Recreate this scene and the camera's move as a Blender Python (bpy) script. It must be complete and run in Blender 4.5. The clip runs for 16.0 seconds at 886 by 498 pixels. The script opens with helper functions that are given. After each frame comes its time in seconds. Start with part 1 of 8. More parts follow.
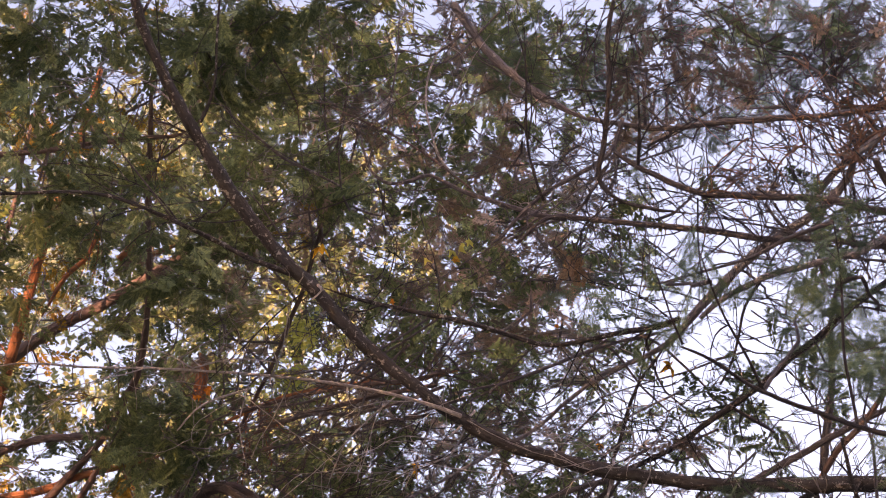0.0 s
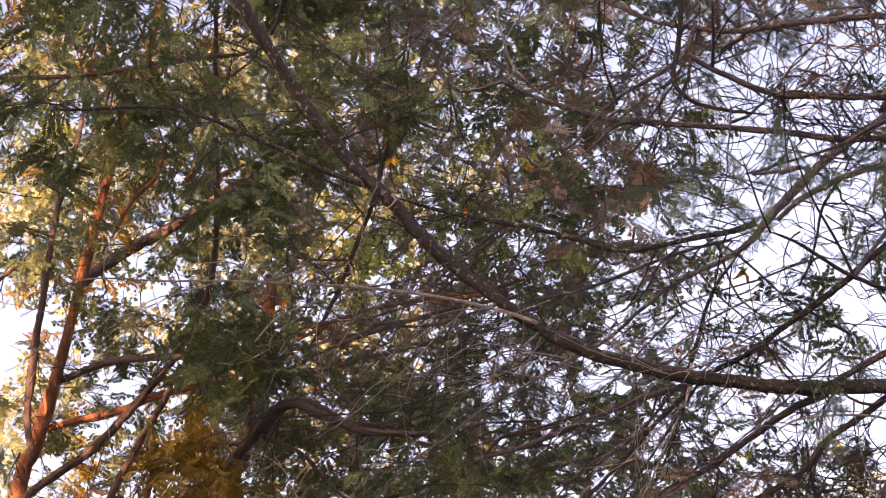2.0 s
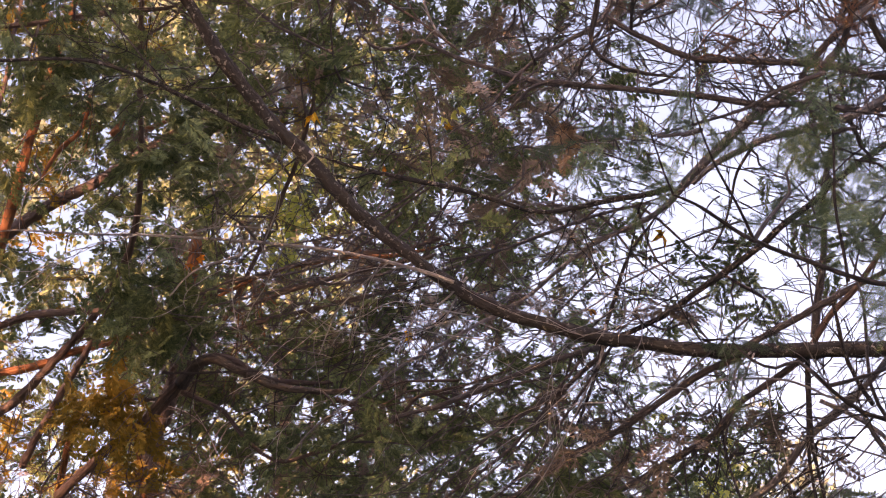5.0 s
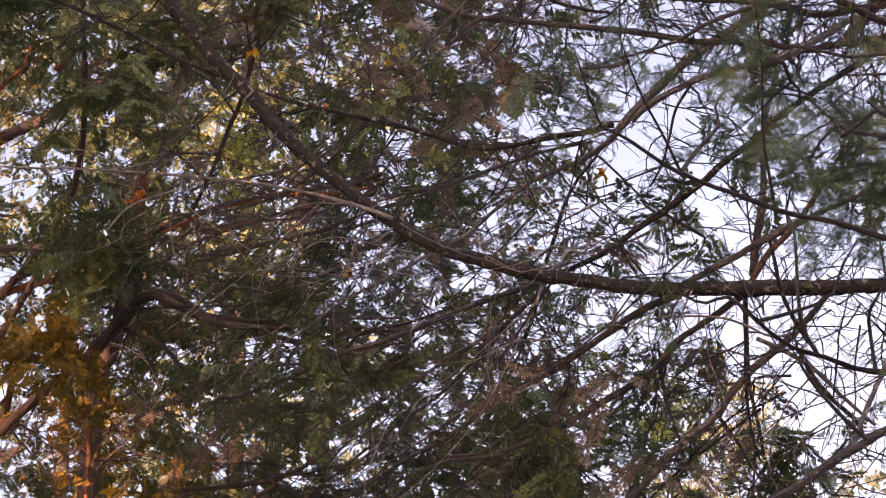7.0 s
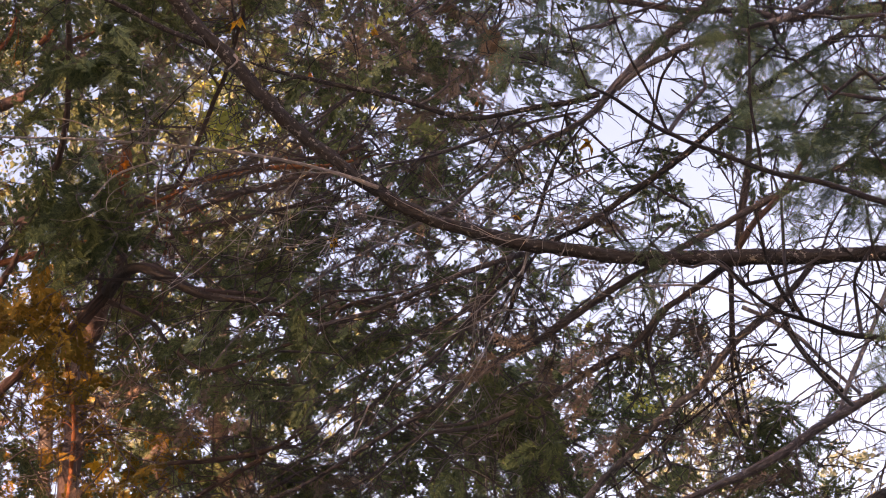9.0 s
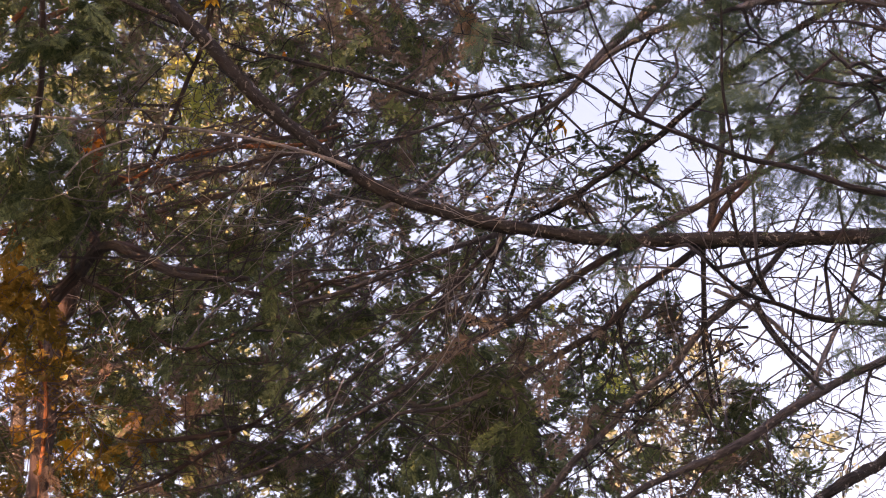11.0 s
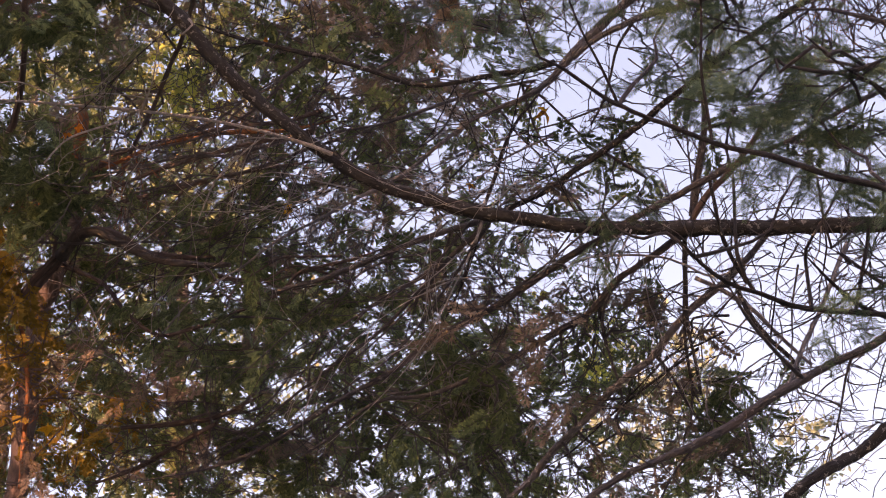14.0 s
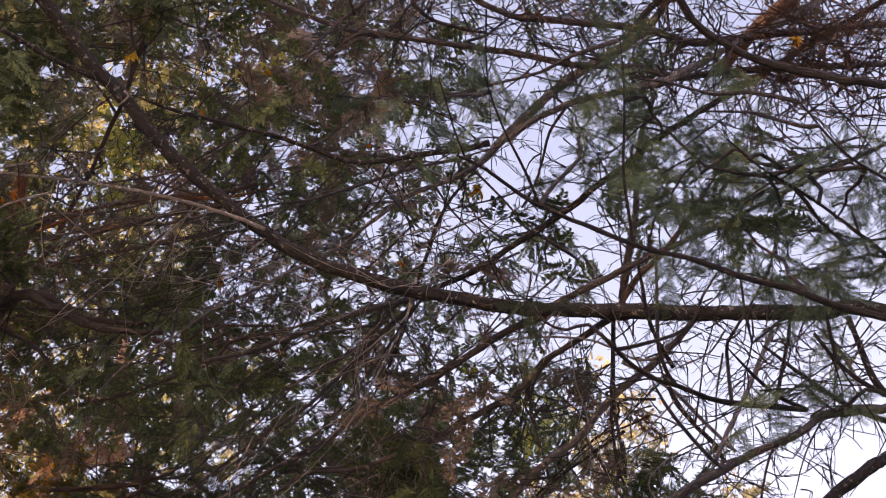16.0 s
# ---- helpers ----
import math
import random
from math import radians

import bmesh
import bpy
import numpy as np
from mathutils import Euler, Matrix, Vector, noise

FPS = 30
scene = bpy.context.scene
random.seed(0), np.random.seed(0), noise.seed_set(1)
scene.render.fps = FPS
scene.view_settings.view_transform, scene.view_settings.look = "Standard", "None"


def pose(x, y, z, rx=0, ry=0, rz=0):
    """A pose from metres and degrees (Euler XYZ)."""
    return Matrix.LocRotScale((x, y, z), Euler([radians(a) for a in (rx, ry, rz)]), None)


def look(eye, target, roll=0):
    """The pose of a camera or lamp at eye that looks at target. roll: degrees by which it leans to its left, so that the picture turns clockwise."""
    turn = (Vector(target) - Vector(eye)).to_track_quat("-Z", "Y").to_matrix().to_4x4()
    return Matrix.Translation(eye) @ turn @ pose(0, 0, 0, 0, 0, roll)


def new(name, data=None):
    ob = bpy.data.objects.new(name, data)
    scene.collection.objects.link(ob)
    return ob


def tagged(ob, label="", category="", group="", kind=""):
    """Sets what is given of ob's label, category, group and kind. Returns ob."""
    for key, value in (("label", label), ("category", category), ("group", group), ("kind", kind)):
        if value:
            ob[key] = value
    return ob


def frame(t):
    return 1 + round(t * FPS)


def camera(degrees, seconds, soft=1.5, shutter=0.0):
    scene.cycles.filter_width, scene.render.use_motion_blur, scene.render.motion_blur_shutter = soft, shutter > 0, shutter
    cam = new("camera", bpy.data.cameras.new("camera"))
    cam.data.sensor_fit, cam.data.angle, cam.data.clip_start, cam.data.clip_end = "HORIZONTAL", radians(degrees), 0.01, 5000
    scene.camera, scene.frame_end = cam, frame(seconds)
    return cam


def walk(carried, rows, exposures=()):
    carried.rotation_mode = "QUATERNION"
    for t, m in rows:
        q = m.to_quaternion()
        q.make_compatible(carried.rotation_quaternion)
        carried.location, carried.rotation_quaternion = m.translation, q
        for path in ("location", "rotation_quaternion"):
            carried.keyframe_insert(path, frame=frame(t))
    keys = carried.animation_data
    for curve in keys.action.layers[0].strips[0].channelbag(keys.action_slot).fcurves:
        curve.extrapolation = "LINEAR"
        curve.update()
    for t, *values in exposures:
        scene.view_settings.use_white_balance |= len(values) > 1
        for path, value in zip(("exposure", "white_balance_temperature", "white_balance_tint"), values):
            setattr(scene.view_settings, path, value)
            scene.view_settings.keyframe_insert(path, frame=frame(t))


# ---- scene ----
cam = camera(24, 16.0, soft=1.0)
PATH = [
    (0.0, pose(-0.008, -0.052, 1.671, 122.79, -0.08, 0.11)),
    (0.5, pose(-0.032, -0.037, 1.644, 122.20, -0.21, 0.74)),
    (1.0, pose(-0.061, -0.019, 1.623, 121.43, -0.08, 1.57)),
    (1.5, pose(-0.070, -0.014, 1.616, 121.19, -0.02, 1.81)),
    (2.0, pose(-0.076, -0.002, 1.608, 121.07, 0.06, 1.81)),
    (2.5, pose(-0.070, 0.006, 1.604, 120.92, 0.10, 1.90)),
    (3.0, pose(-0.060, 0.021, 1.593, 120.82, 0.10, 1.99)),
    (3.5, pose(-0.036, 0.025, 1.592, 120.70, -0.06, 1.02)),
    (4.0, pose(-0.021, 0.001, 1.605, 120.59, -0.07, 0.71)),
    (4.5, pose(-0.005, -0.010, 1.611, 120.42, -0.09, 0.51)),
    (5.0, pose(0.000, 0.000, 1.600, 120.00, 0.00, 0.00)),
    (5.2, pose(0.021, 0.014, 1.601, 119.64, 0.05, -0.25)),
    (7.5, pose(0.067, 0.026, 1.563, 118.51, 0.23, -1.11)),
    (8.0, pose(0.064, 0.038, 1.543, 118.52, 0.37, -1.15)),
    (8.5, pose(0.057, 0.043, 1.536, 118.39, 0.42, -1.29)),
    (10.8, pose(0.075, 0.047, 1.567, 117.49, 0.40, -2.13)),
    (11.0, pose(0.068, 0.039, 1.550, 117.50, 0.42, -2.20)),
    (11.5, pose(0.069, 0.051, 1.543, 117.42, 0.51, -2.25)),
    (12.0, pose(0.066, 0.050, 1.545, 117.35, 0.52, -2.35)),
    (12.5, pose(0.067, 0.045, 1.548, 117.29, 0.50, -2.42)),
    (13.0, pose(0.074, 0.046, 1.557, 117.24, 0.42, -2.42)),
    (13.5, pose(0.078, 0.050, 1.553, 117.19, 0.46, -2.46)),
    (14.0, pose(0.088, 0.050, 1.557, 117.13, 0.36, -2.60)),
    (14.5, pose(0.096, 0.033, 1.576, 117.09, 0.26, -2.69)),
    (15.0, pose(0.108, 0.016, 1.593, 117.61, -0.04, -3.35)),
    (15.5, pose(0.120, -0.016, 1.622, 118.31, -0.25, -4.20)),
    (16.0, pose(0.140, -0.015, 1.623, 118.40, -0.30, -4.47)),
]
walk(cam, PATH, exposures=[(0.0, 2.50, 8850, 51), (2.0, 2.57, 8850, 51), (5.0, 2.50, 8850, 51), (8.0, 2.28, 8850, 51), (12.0, 2.25, 8850, 51), (16.0, 1.98, 8850, 51)])

# ---- daylight: low warm evening sun from behind, pale sky ----
SUN_WAY = Vector((-0.36, -0.93, 0.13)).normalized()
world = bpy.data.worlds.new("evening_sky")
scene.world = world
world.use_nodes = True
wn = world.node_tree.nodes
sky = wn.new("ShaderNodeTexSky")
sky.sky_type, sky.sun_disc = "NISHITA", False
sky.sun_elevation = math.asin(SUN_WAY.z)
sky.sun_rotation = math.atan2(SUN_WAY.x, SUN_WAY.y)
sky.air_density, sky.dust_density, sky.ozone_density = 1.0, 1.2, 1.5
wn["Background"].inputs["Strength"].default_value = 0.125
world.node_tree.links.new(sky.outputs[0], wn["Background"].inputs["Color"])
sun = new("sun", bpy.data.lights.new("sun", "SUN"))
sun.data.energy, sun.data.angle, sun.data.color = 3.9, radians(0.6), (1.0, 0.6, 0.32)
sun.matrix_world = look(SUN_WAY * 40, (0, 0, 0))


# ---- materials ----
def shader(name):
    m = bpy.data.materials.new(name)
    m.use_nodes = True
    nt = m.node_tree
    return m, nt, nt.nodes["Principled BSDF"]


def ramp(nt, source, stops):
    r = nt.nodes.new("ShaderNodeValToRGB")
    for n, (at, col) in enumerate(stops):
        e = r.color_ramp.elements[n] if n < 2 else r.color_ramp.elements.new(at)
        e.position, e.color = at, (*col, 1)
    nt.links.new(source, r.inputs[0])
    return r.outputs[0]


def grain(nt, vector, scale, detail=6.0, rough=0.6):
    n = nt.nodes.new("ShaderNodeTexNoise")
    n.inputs["Scale"].default_value, n.inputs["Detail"].default_value, n.inputs["Roughness"].default_value = scale, detail, rough
    nt.links.new(vector, n.inputs["Vector"])
    return n.outputs["Fac"]


def mixed(nt, fac, a, b):
    m = nt.nodes.new("ShaderNodeMix")
    m.data_type = "RGBA"
    for value, socket in ((fac, m.inputs[0]), (a, m.inputs[6]), (b, m.inputs[7])):
        if isinstance(value, (tuple, float, int)):
            socket.default_value = (*value, 1) if isinstance(value, tuple) else value
        else:
            nt.links.new(value, socket)
    return m.outputs[2]


def bark(name, dark, light, spots, spot_share, length=14.0):
    """Bark: furrows that run along the limb (u round it, v along it in metres), patches, and pale lichen spots."""
    m, nt, p = shader(name)
    uv = nt.nodes.new("ShaderNodeUVMap")
    mp = nt.nodes.new("ShaderNodeMapping")
    mp.inputs["Scale"].default_value = (5.0, length, 1)
    nt.links.new(uv.outputs[0], mp.inputs[0])
    where = nt.nodes.new("ShaderNodeTexCoord").outputs["Object"]
    furrow = grain(nt, mp.outputs[0], 2.2, 8, 0.7)
    patch = grain(nt, where, 9, 5)
    fleck = grain(nt, where, 60, 4, 0.7)
    col = ramp(nt, furrow, ((0.32, dark), (0.72, light)))
    col = mixed(nt, ramp(nt, patch, ((0.4, (0, 0, 0)), (0.7, (0.7, 0.7, 0.7)))), col, tuple(0.5 * (a + b) * 1.15 for a, b in zip(dark, light)))
    col = mixed(nt, ramp(nt, fleck, ((0.66 - spot_share, (0, 0, 0)), (0.74 - spot_share, (0.8, 0.8, 0.8)))), col, spots)
    nt.links.new(col, p.inputs["Base Color"])
    p.inputs["Roughness"].default_value = 0.9
    p.inputs["Specular IOR Level"].default_value = 0.25
    b = nt.nodes.new("ShaderNodeBump")
    b.inputs["Strength"].default_value, b.inputs["Distance"].default_value = 1.0, 0.01
    nt.links.new(furrow, b.inputs["Height"])
    nt.links.new(b.outputs[0], p.inputs["Normal"])
    return m


def leaf(name, tones, through_share=0.3, rough=0.6):
    """Foliage: each blade takes one of the tones, with a slow drift through the crown; part of the light goes through."""
    m, nt, p = shader(name)
    geo = nt.nodes.new("ShaderNodeNewGeometry")
    where = nt.nodes.new("ShaderNodeTexCoord").outputs["Object"]
    drift = grain(nt, where, 3.5, 3)
    mix = nt.nodes.new("ShaderNodeMath")
    mix.operation = "MULTIPLY_ADD"
    mix.inputs[1].default_value, mix.inputs[2].default_value = 0.45, 0.0
    nt.links.new(geo.outputs["Random Per Island"], mix.inputs[0])
    add = nt.nodes.new("ShaderNodeMath")
    add.operation = "MULTIPLY_ADD"
    add.inputs[1].default_value = 0.75
    nt.links.new(drift, add.inputs[0])
    nt.links.new(mix.outputs[0], add.inputs[2])
    col = ramp(nt, add.outputs[0], [(0.25 + 0.6 * n / (len(tones) - 1), c) for n, c in enumerate(tones)])
    nt.links.new(col, p.inputs["Base Color"])
    p.inputs["Roughness"].default_value = rough
    p.inputs["Specular IOR Level"].default_value = 0.15
    t = nt.nodes.new("ShaderNodeBsdfTranslucent")
    nt.links.new(col, t.inputs[0])
    s = nt.nodes.new("ShaderNodeMixShader")
    s.inputs[0].default_value = through_share
    nt.links.new(p.outputs[0], s.inputs[1])
    nt.links.new(t.outputs[0], s.inputs[2])
    nt.links.new(s.outputs[0], nt.nodes["Material Output"].inputs[0])
    return m


BARK = {
    "grey": bark("grey_fir_bark", (0.012, 0.0132, 0.017), (0.066, 0.07, 0.082), (0.3, 0.31, 0.335), 0.09),
    "light": bark("weathered_light_bark", (0.06, 0.063, 0.078), (0.25, 0.258, 0.3), (0.4, 0.41, 0.44), 0.09),
    "brown": bark("brown_fir_bark", (0.036, 0.036, 0.044), (0.155, 0.155, 0.18), (0.27, 0.275, 0.3), 0.06),
    "dark": bark("dark_twig_bark", (0.024, 0.024, 0.029), (0.095, 0.095, 0.11), (0.16, 0.16, 0.175), 0.03),
    "pale": bark("pale_dead_twig_bark", (0.15, 0.152, 0.17), (0.44, 0.445, 0.48), (0.52, 0.525, 0.55), 0.1),
    "red": bark("reddish_bark", (0.055, 0.042, 0.045), (0.21, 0.165, 0.168), (0.28, 0.25, 0.25), 0.03),
    # Rust brown of dead twigs, raised by painted-in orange evening light.
    "rust": bark("rusty_lit_twig_bark", (0.15, 0.085, 0.064), (0.42, 0.26, 0.2), (0.44, 0.34, 0.28), 0.0),
    # One cedar bark in two tones: orange as if sunlit, dull as if shaded.
    "cedar": bark("fibrous_cedar_bark_lit", (0.09, 0.042, 0.028), (0.35, 0.175, 0.105), (0.32, 0.25, 0.2), -0.02, 5.0),
    "cedar_shaded": bark("shaded_cedar_bark", (0.036, 0.03, 0.034), (0.145, 0.122, 0.128), (0.21, 0.19, 0.19), 0.0, 5.0),
}
LEAF = {
    "cedar": leaf("cedar_scale_leaves", ((0.046, 0.072, 0.046), (0.102, 0.162, 0.092), (0.215, 0.3, 0.15))),
    # Sunlit copy of the cedar leaves: the golden light is in these tones.
    "gold": leaf("sunlit_cedar_leaves", ((0.11, 0.095, 0.026), (0.2, 0.155, 0.036), (0.3, 0.215, 0.05)), 0.35),
    "deadcedar": leaf("withered_cedar_leaves", ((0.11, 0.093, 0.088), (0.19, 0.162, 0.148), (0.27, 0.235, 0.21)), 0.25),
    "rustcedar": leaf("rust_brown_dead_spray", ((0.2, 0.14, 0.1), (0.3, 0.21, 0.15), (0.38, 0.29, 0.21)), 0.3),
    "fir": leaf("fir_needles", ((0.055, 0.1, 0.075), (0.1, 0.17, 0.115), (0.16, 0.24, 0.15)), 0.2, 0.7),
    "broad": leaf("autumn_broad_leaves", ((0.14, 0.21, 0.16), (0.24, 0.33, 0.26), (0.33, 0.42, 0.34)), 0.45),
    # Yellow-green leaves, with the sun on them painted in as brighter tones.
    "lime": leaf("sunlit_yellow_green_leaves", ((0.3, 0.38, 0.1), (0.42, 0.5, 0.14), (0.52, 0.55, 0.2)), 0.5),
    "rust": leaf("rust_leaf", ((0.3, 0.1, 0.02), (0.45, 0.17, 0.03), (0.5, 0.22, 0.04)), 0.45),
}
def spotted_leaf(name, clear, spot):
    """An autumn leaf with brown rot spots."""
    m, nt, p = shader(name)
    where = nt.nodes.new("ShaderNodeTexCoord").outputs["Object"]
    col = mixed(nt, ramp(nt, grain(nt, where, 75, 3), ((0.52, (0, 0, 0)), (0.6, (1, 1, 1)))), clear, spot)
    nt.links.new(col, p.inputs["Base Color"])
    p.inputs["Roughness"].default_value = 0.6
    t = nt.nodes.new("ShaderNodeBsdfTranslucent")
    nt.links.new(col, t.inputs[0])
    s = nt.nodes.new("ShaderNodeMixShader")
    s.inputs[0].default_value = 0.4
    nt.links.new(p.outputs[0], s.inputs[1])
    nt.links.new(t.outputs[0], s.inputs[2])
    nt.links.new(s.outputs[0], nt.nodes["Material Output"].inputs[0])
    return m


LEAF["spotted"] = spotted_leaf("spotted_maple_leaf", (0.62, 0.36, 0.04), (0.12, 0.05, 0.02))
LEAF["yellow"] = spotted_leaf("yellow_maple_leaf", (0.62, 0.42, 0.04), (0.35, 0.19, 0.03))
litter, nt, p = shader("leaf_litter")
where = nt.nodes.new("ShaderNodeTexCoord").outputs["Object"]
nt.links.new(mixed(nt, ramp(nt, grain(nt, where, 0.4), ((0.35, (0, 0, 0)), (0.7, (1, 1, 1)))), ramp(nt, grain(nt, where, 22), ((0.35, (0.045, 0.04, 0.032)), (0.7, (0.13, 0.105, 0.08)))), (0.06, 0.075, 0.045)), p.inputs["Base Color"])
p.inputs["Roughness"].default_value = 0.95


# ---- mesh helpers ----
def quads_mesh(name, verts, quads, material, uv=None, smooth=False):
    me = bpy.data.meshes.new(name)
    verts, quads = np.asarray(verts, np.float32), np.asarray(quads, np.int32)
    me.vertices.add(len(verts))
    me.vertices.foreach_set("co", verts.ravel())
    me.loops.add(quads.size)
    me.loops.foreach_set("vertex_index", quads.ravel())
    me.polygons.add(len(quads))
    me.polygons.foreach_set("loop_start", np.arange(0, quads.size, quads.shape[1], dtype=np.int32))
    if uv is not None:
        layer = me.uv_layers.new(name="UVMap")
        layer.data.foreach_set("uv", np.asarray(uv, np.float32)[quads.ravel()].ravel())
    me.update(calc_edges=True)
    if smooth:
        me.polygons.foreach_set("use_smooth", np.ones(len(quads), bool))
    me.materials.append(material)
    return me


def part(name, me, parent, label="", kind=""):
    ob = new(name, me)
    ob.parent = parent
    ob.matrix_parent_inverse = parent.matrix_world.inverted()
    return tagged(ob, label=label, kind=kind)


def smooth_line(points, step):
    """Catmull-Rom through rows of x, y, z, r, about one point every step metres."""
    p = np.asarray(points, float)
    p = np.vstack([2 * p[0] - p[1], p, 2 * p[-1] - p[-2]])
    out = []
    for a, b, c, d in zip(p, p[1:], p[2:], p[3:]):
        n = max(2, int(np.linalg.norm(c[:3] - b[:3]) / step))
        u = (np.arange(n) / n)[:, None]
        out.append(0.5 * (2 * b + (c - a) * u + (2 * a - 5 * b + 4 * c - d) * u**2 + (3 * b - a - 3 * c + d) * u**3))
    out.append(p[-2:-1])
    out = np.vstack(out)
    out[:, 3] = np.maximum(out[:, 3], 0.0006)
    return out


def cross(a, b):
    a, b = np.asarray(a), np.asarray(b)
    x, y, z, u, v, w = a[..., 0], a[..., 1], a[..., 2], b[..., 0], b[..., 1], b[..., 2]
    return np.stack((y * w - z * v, z * u - x * w, x * v - y * u), -1)


class Tubes:
    """Gathers tapered tubes into one mesh."""

    def __init__(self):
        self.v, self.q, self.uv, self.n = [], [], [], 0

    def add(self, line, sides, lumps=0.0):
        line = np.asarray(line, float)
        c, r = line[:, :3], line[:, 3]
        way = np.empty_like(c)
        way[1:-1], way[0], way[-1] = c[2:] - c[:-2], c[1] - c[0], c[-1] - c[-2]
        way /= np.sqrt((way * way).sum(1))[:, None] + 1e-9
        ref = np.array([0.31, 0.2, 0.93]) if abs(way[:, 2]).mean() < 0.8 else np.array([0.9, 0.4, 0.1])
        s = cross(way, ref)
        s /= np.sqrt((s * s).sum(1))[:, None] + 1e-9
        t = cross(way, s)
        ang = np.linspace(0, 2 * np.pi, sides + 1)
        rr = r[:, None] * np.ones(sides + 1)
        if lumps:
            wob = np.random.normal(0, lumps, (len(r), sides))
            rr[:, :sides] *= 1 + wob
            rr[:, sides] = rr[:, 0]
        v = c[:, None] + rr[..., None] * (np.cos(ang)[None, :, None] * s[:, None] + np.sin(ang)[None, :, None] * t[:, None])
        run = np.r_[0, np.cumsum(np.linalg.norm(np.diff(c, axis=0), axis=1))]
        uv = np.stack(np.broadcast_arrays(ang[None] / (2 * np.pi), run[:, None]), -1)
        k = sides + 1
        i = (np.arange(len(r) - 1)[:, None] * k + np.arange(sides)[None]).ravel() + self.n
        self.v.append(v.reshape(-1, 3))
        self.uv.append(uv.reshape(-1, 2))
        self.q.append(np.stack([i, i + 1, i + k + 1, i + k], 1))
        self.n += v.shape[0] * k

    def mesh(self, name, material):
        return quads_mesh(name, np.vstack(self.v), np.vstack(self.q), material, np.vstack(self.uv), True)


def unit(v):
    return v / (math.sqrt(v[0] * v[0] + v[1] * v[1] + v[2] * v[2]) + 1e-9)


def units(v):
    return v / (np.sqrt((v * v).sum(-1, keepdims=True)) + 1e-9)


def crooked(start, way, length, r0, r1, bend=0.35, sag=0.0, n=6):
    """A twig that curves off its way and wanders a little."""
    turn = np.random.normal(0, 0.55 * bend / n**0.5, (n, 3)) + np.random.normal(0, 1.0 * bend / n, 3)
    turn[:, 2] -= sag / n
    turn[0] = 0
    w = unit(np.array(way, float)) + np.cumsum(turn, 0)
    w *= length / n / np.sqrt((w * w).sum(1))[:, None]
    pts = np.empty((n + 1, 4))
    pts[0, :3] = start
    pts[1:, :3] = np.array(start) + np.cumsum(w, 0)
    pts[:, 3] = np.linspace(r0, r1, n + 1)
    return pts


WOOD = {}


def limb(tree, name, material, points, twigs=0, label=""):
    """One limb of a tree as its own part, with crooked side twigs gathered in a sub-part."""
    r = max(q[3] for q in points)
    line = smooth_line(points, 0.018 if r < 0.05 else 0.05)
    n = len(line)
    wob = np.cumsum(np.random.normal(0, 1, (n, 3)), 0)
    wob -= np.linspace(0, 1, n)[:, None] * wob[-1]
    line[:, :3] += wob * min(0.0011, 0.06 * r)
    knots = np.interp(np.arange(n), np.arange(n // 6 + 2) * 6, np.random.uniform(0.9, 1.12, n // 6 + 2))
    line[:, 3] *= knots
    body = Tubes()
    ends = np.vstack([line[:1] - 0, line, line[-1:]])
    ends[0, 3], ends[-1, 3] = 0.0004, 0.0004
    body.add(ends, 14 if r > 0.02 else 9 if r > 0.006 else 6, 0.085 if r > 0.006 else 0.0)
    ob = part(name, body.mesh(name, material), tree, label)
    WOOD.setdefault(tree.name, []).append(line[::3, :3])
    if twigs:
        t = Tubes()
        for _ in range(int(n * 0.2)):
            k = np.random.randint(1, n - 1)
            side = unit(np.random.normal(0, 1, 3))
            spur = crooked(line[k, :3] + side * line[k, 3] * 0.7, side + np.random.normal(0, 0.4, 3), line[k, 3] + np.random.uniform(0.01, 0.05), np.random.uniform(0.0014, 0.0028), 0.0009, 0.5, 0.0, 3)
            t.add(spur, 3)
        for _ in range(int(twigs * 1.1)):
            k = np.random.randint(1, n - 1)
            along = unit(line[k - 1, :3] - line[k + 1, :3])
            side = np.random.normal(0, 1, 3)
            way = along * np.random.uniform(0.1, 0.9) + unit(side) * 0.8 + (0, 0, -0.15)
            ln = np.random.uniform(0.12, 0.45)
            rr = min(line[k, 3] * 0.6, np.random.uniform(0.0018, 0.0036))
            tw = crooked(line[k, :3], way, ln, rr, 0.0011, 0.6, 0.2, 10)
            t.add(tw, 4)
            for _ in range(np.random.randint(2, 5)):
                j = np.random.randint(2, 10)
                t.add(crooked(tw[j, :3], unit(tw[j, :3] - tw[j - 1, :3]) + np.random.normal(0, 0.5, 3), ln * np.random.uniform(0.25, 0.6), max(0.0012, rr * 0.6), 0.0009, 0.8, 0.2, 6), 3)
        part("twig_growth", t.mesh("twig_growth", material), ob, kind="stuff")
    return ob


# ---- spray shapes: lie in the xy plane, grow along y, one unit long ----
def blade(v, q, a, b, half, lift=None):
    """A leaflet from a to b: a slim wedge, or a folded four-cornered leaf where a lift is given."""
    a, b = np.array(a, float), np.array(b, float)
    side = np.array([-(b - a)[1], (b - a)[0], 0])
    side = side / (np.linalg.norm(side) + 1e-9) * half
    k = len(v)
    if lift is None:
        m = a + 0.3 * (b - a)
        v += [m + side, b, m - side - 0.3 * (b - a)]
        q.append((k, k + 1, k + 2))
    else:
        m = 0.5 * (a + b) + (0, 0, lift)
        v += [a, m + side, b, m - side]
        q.append((k, k + 1, k + 2, k + 3))


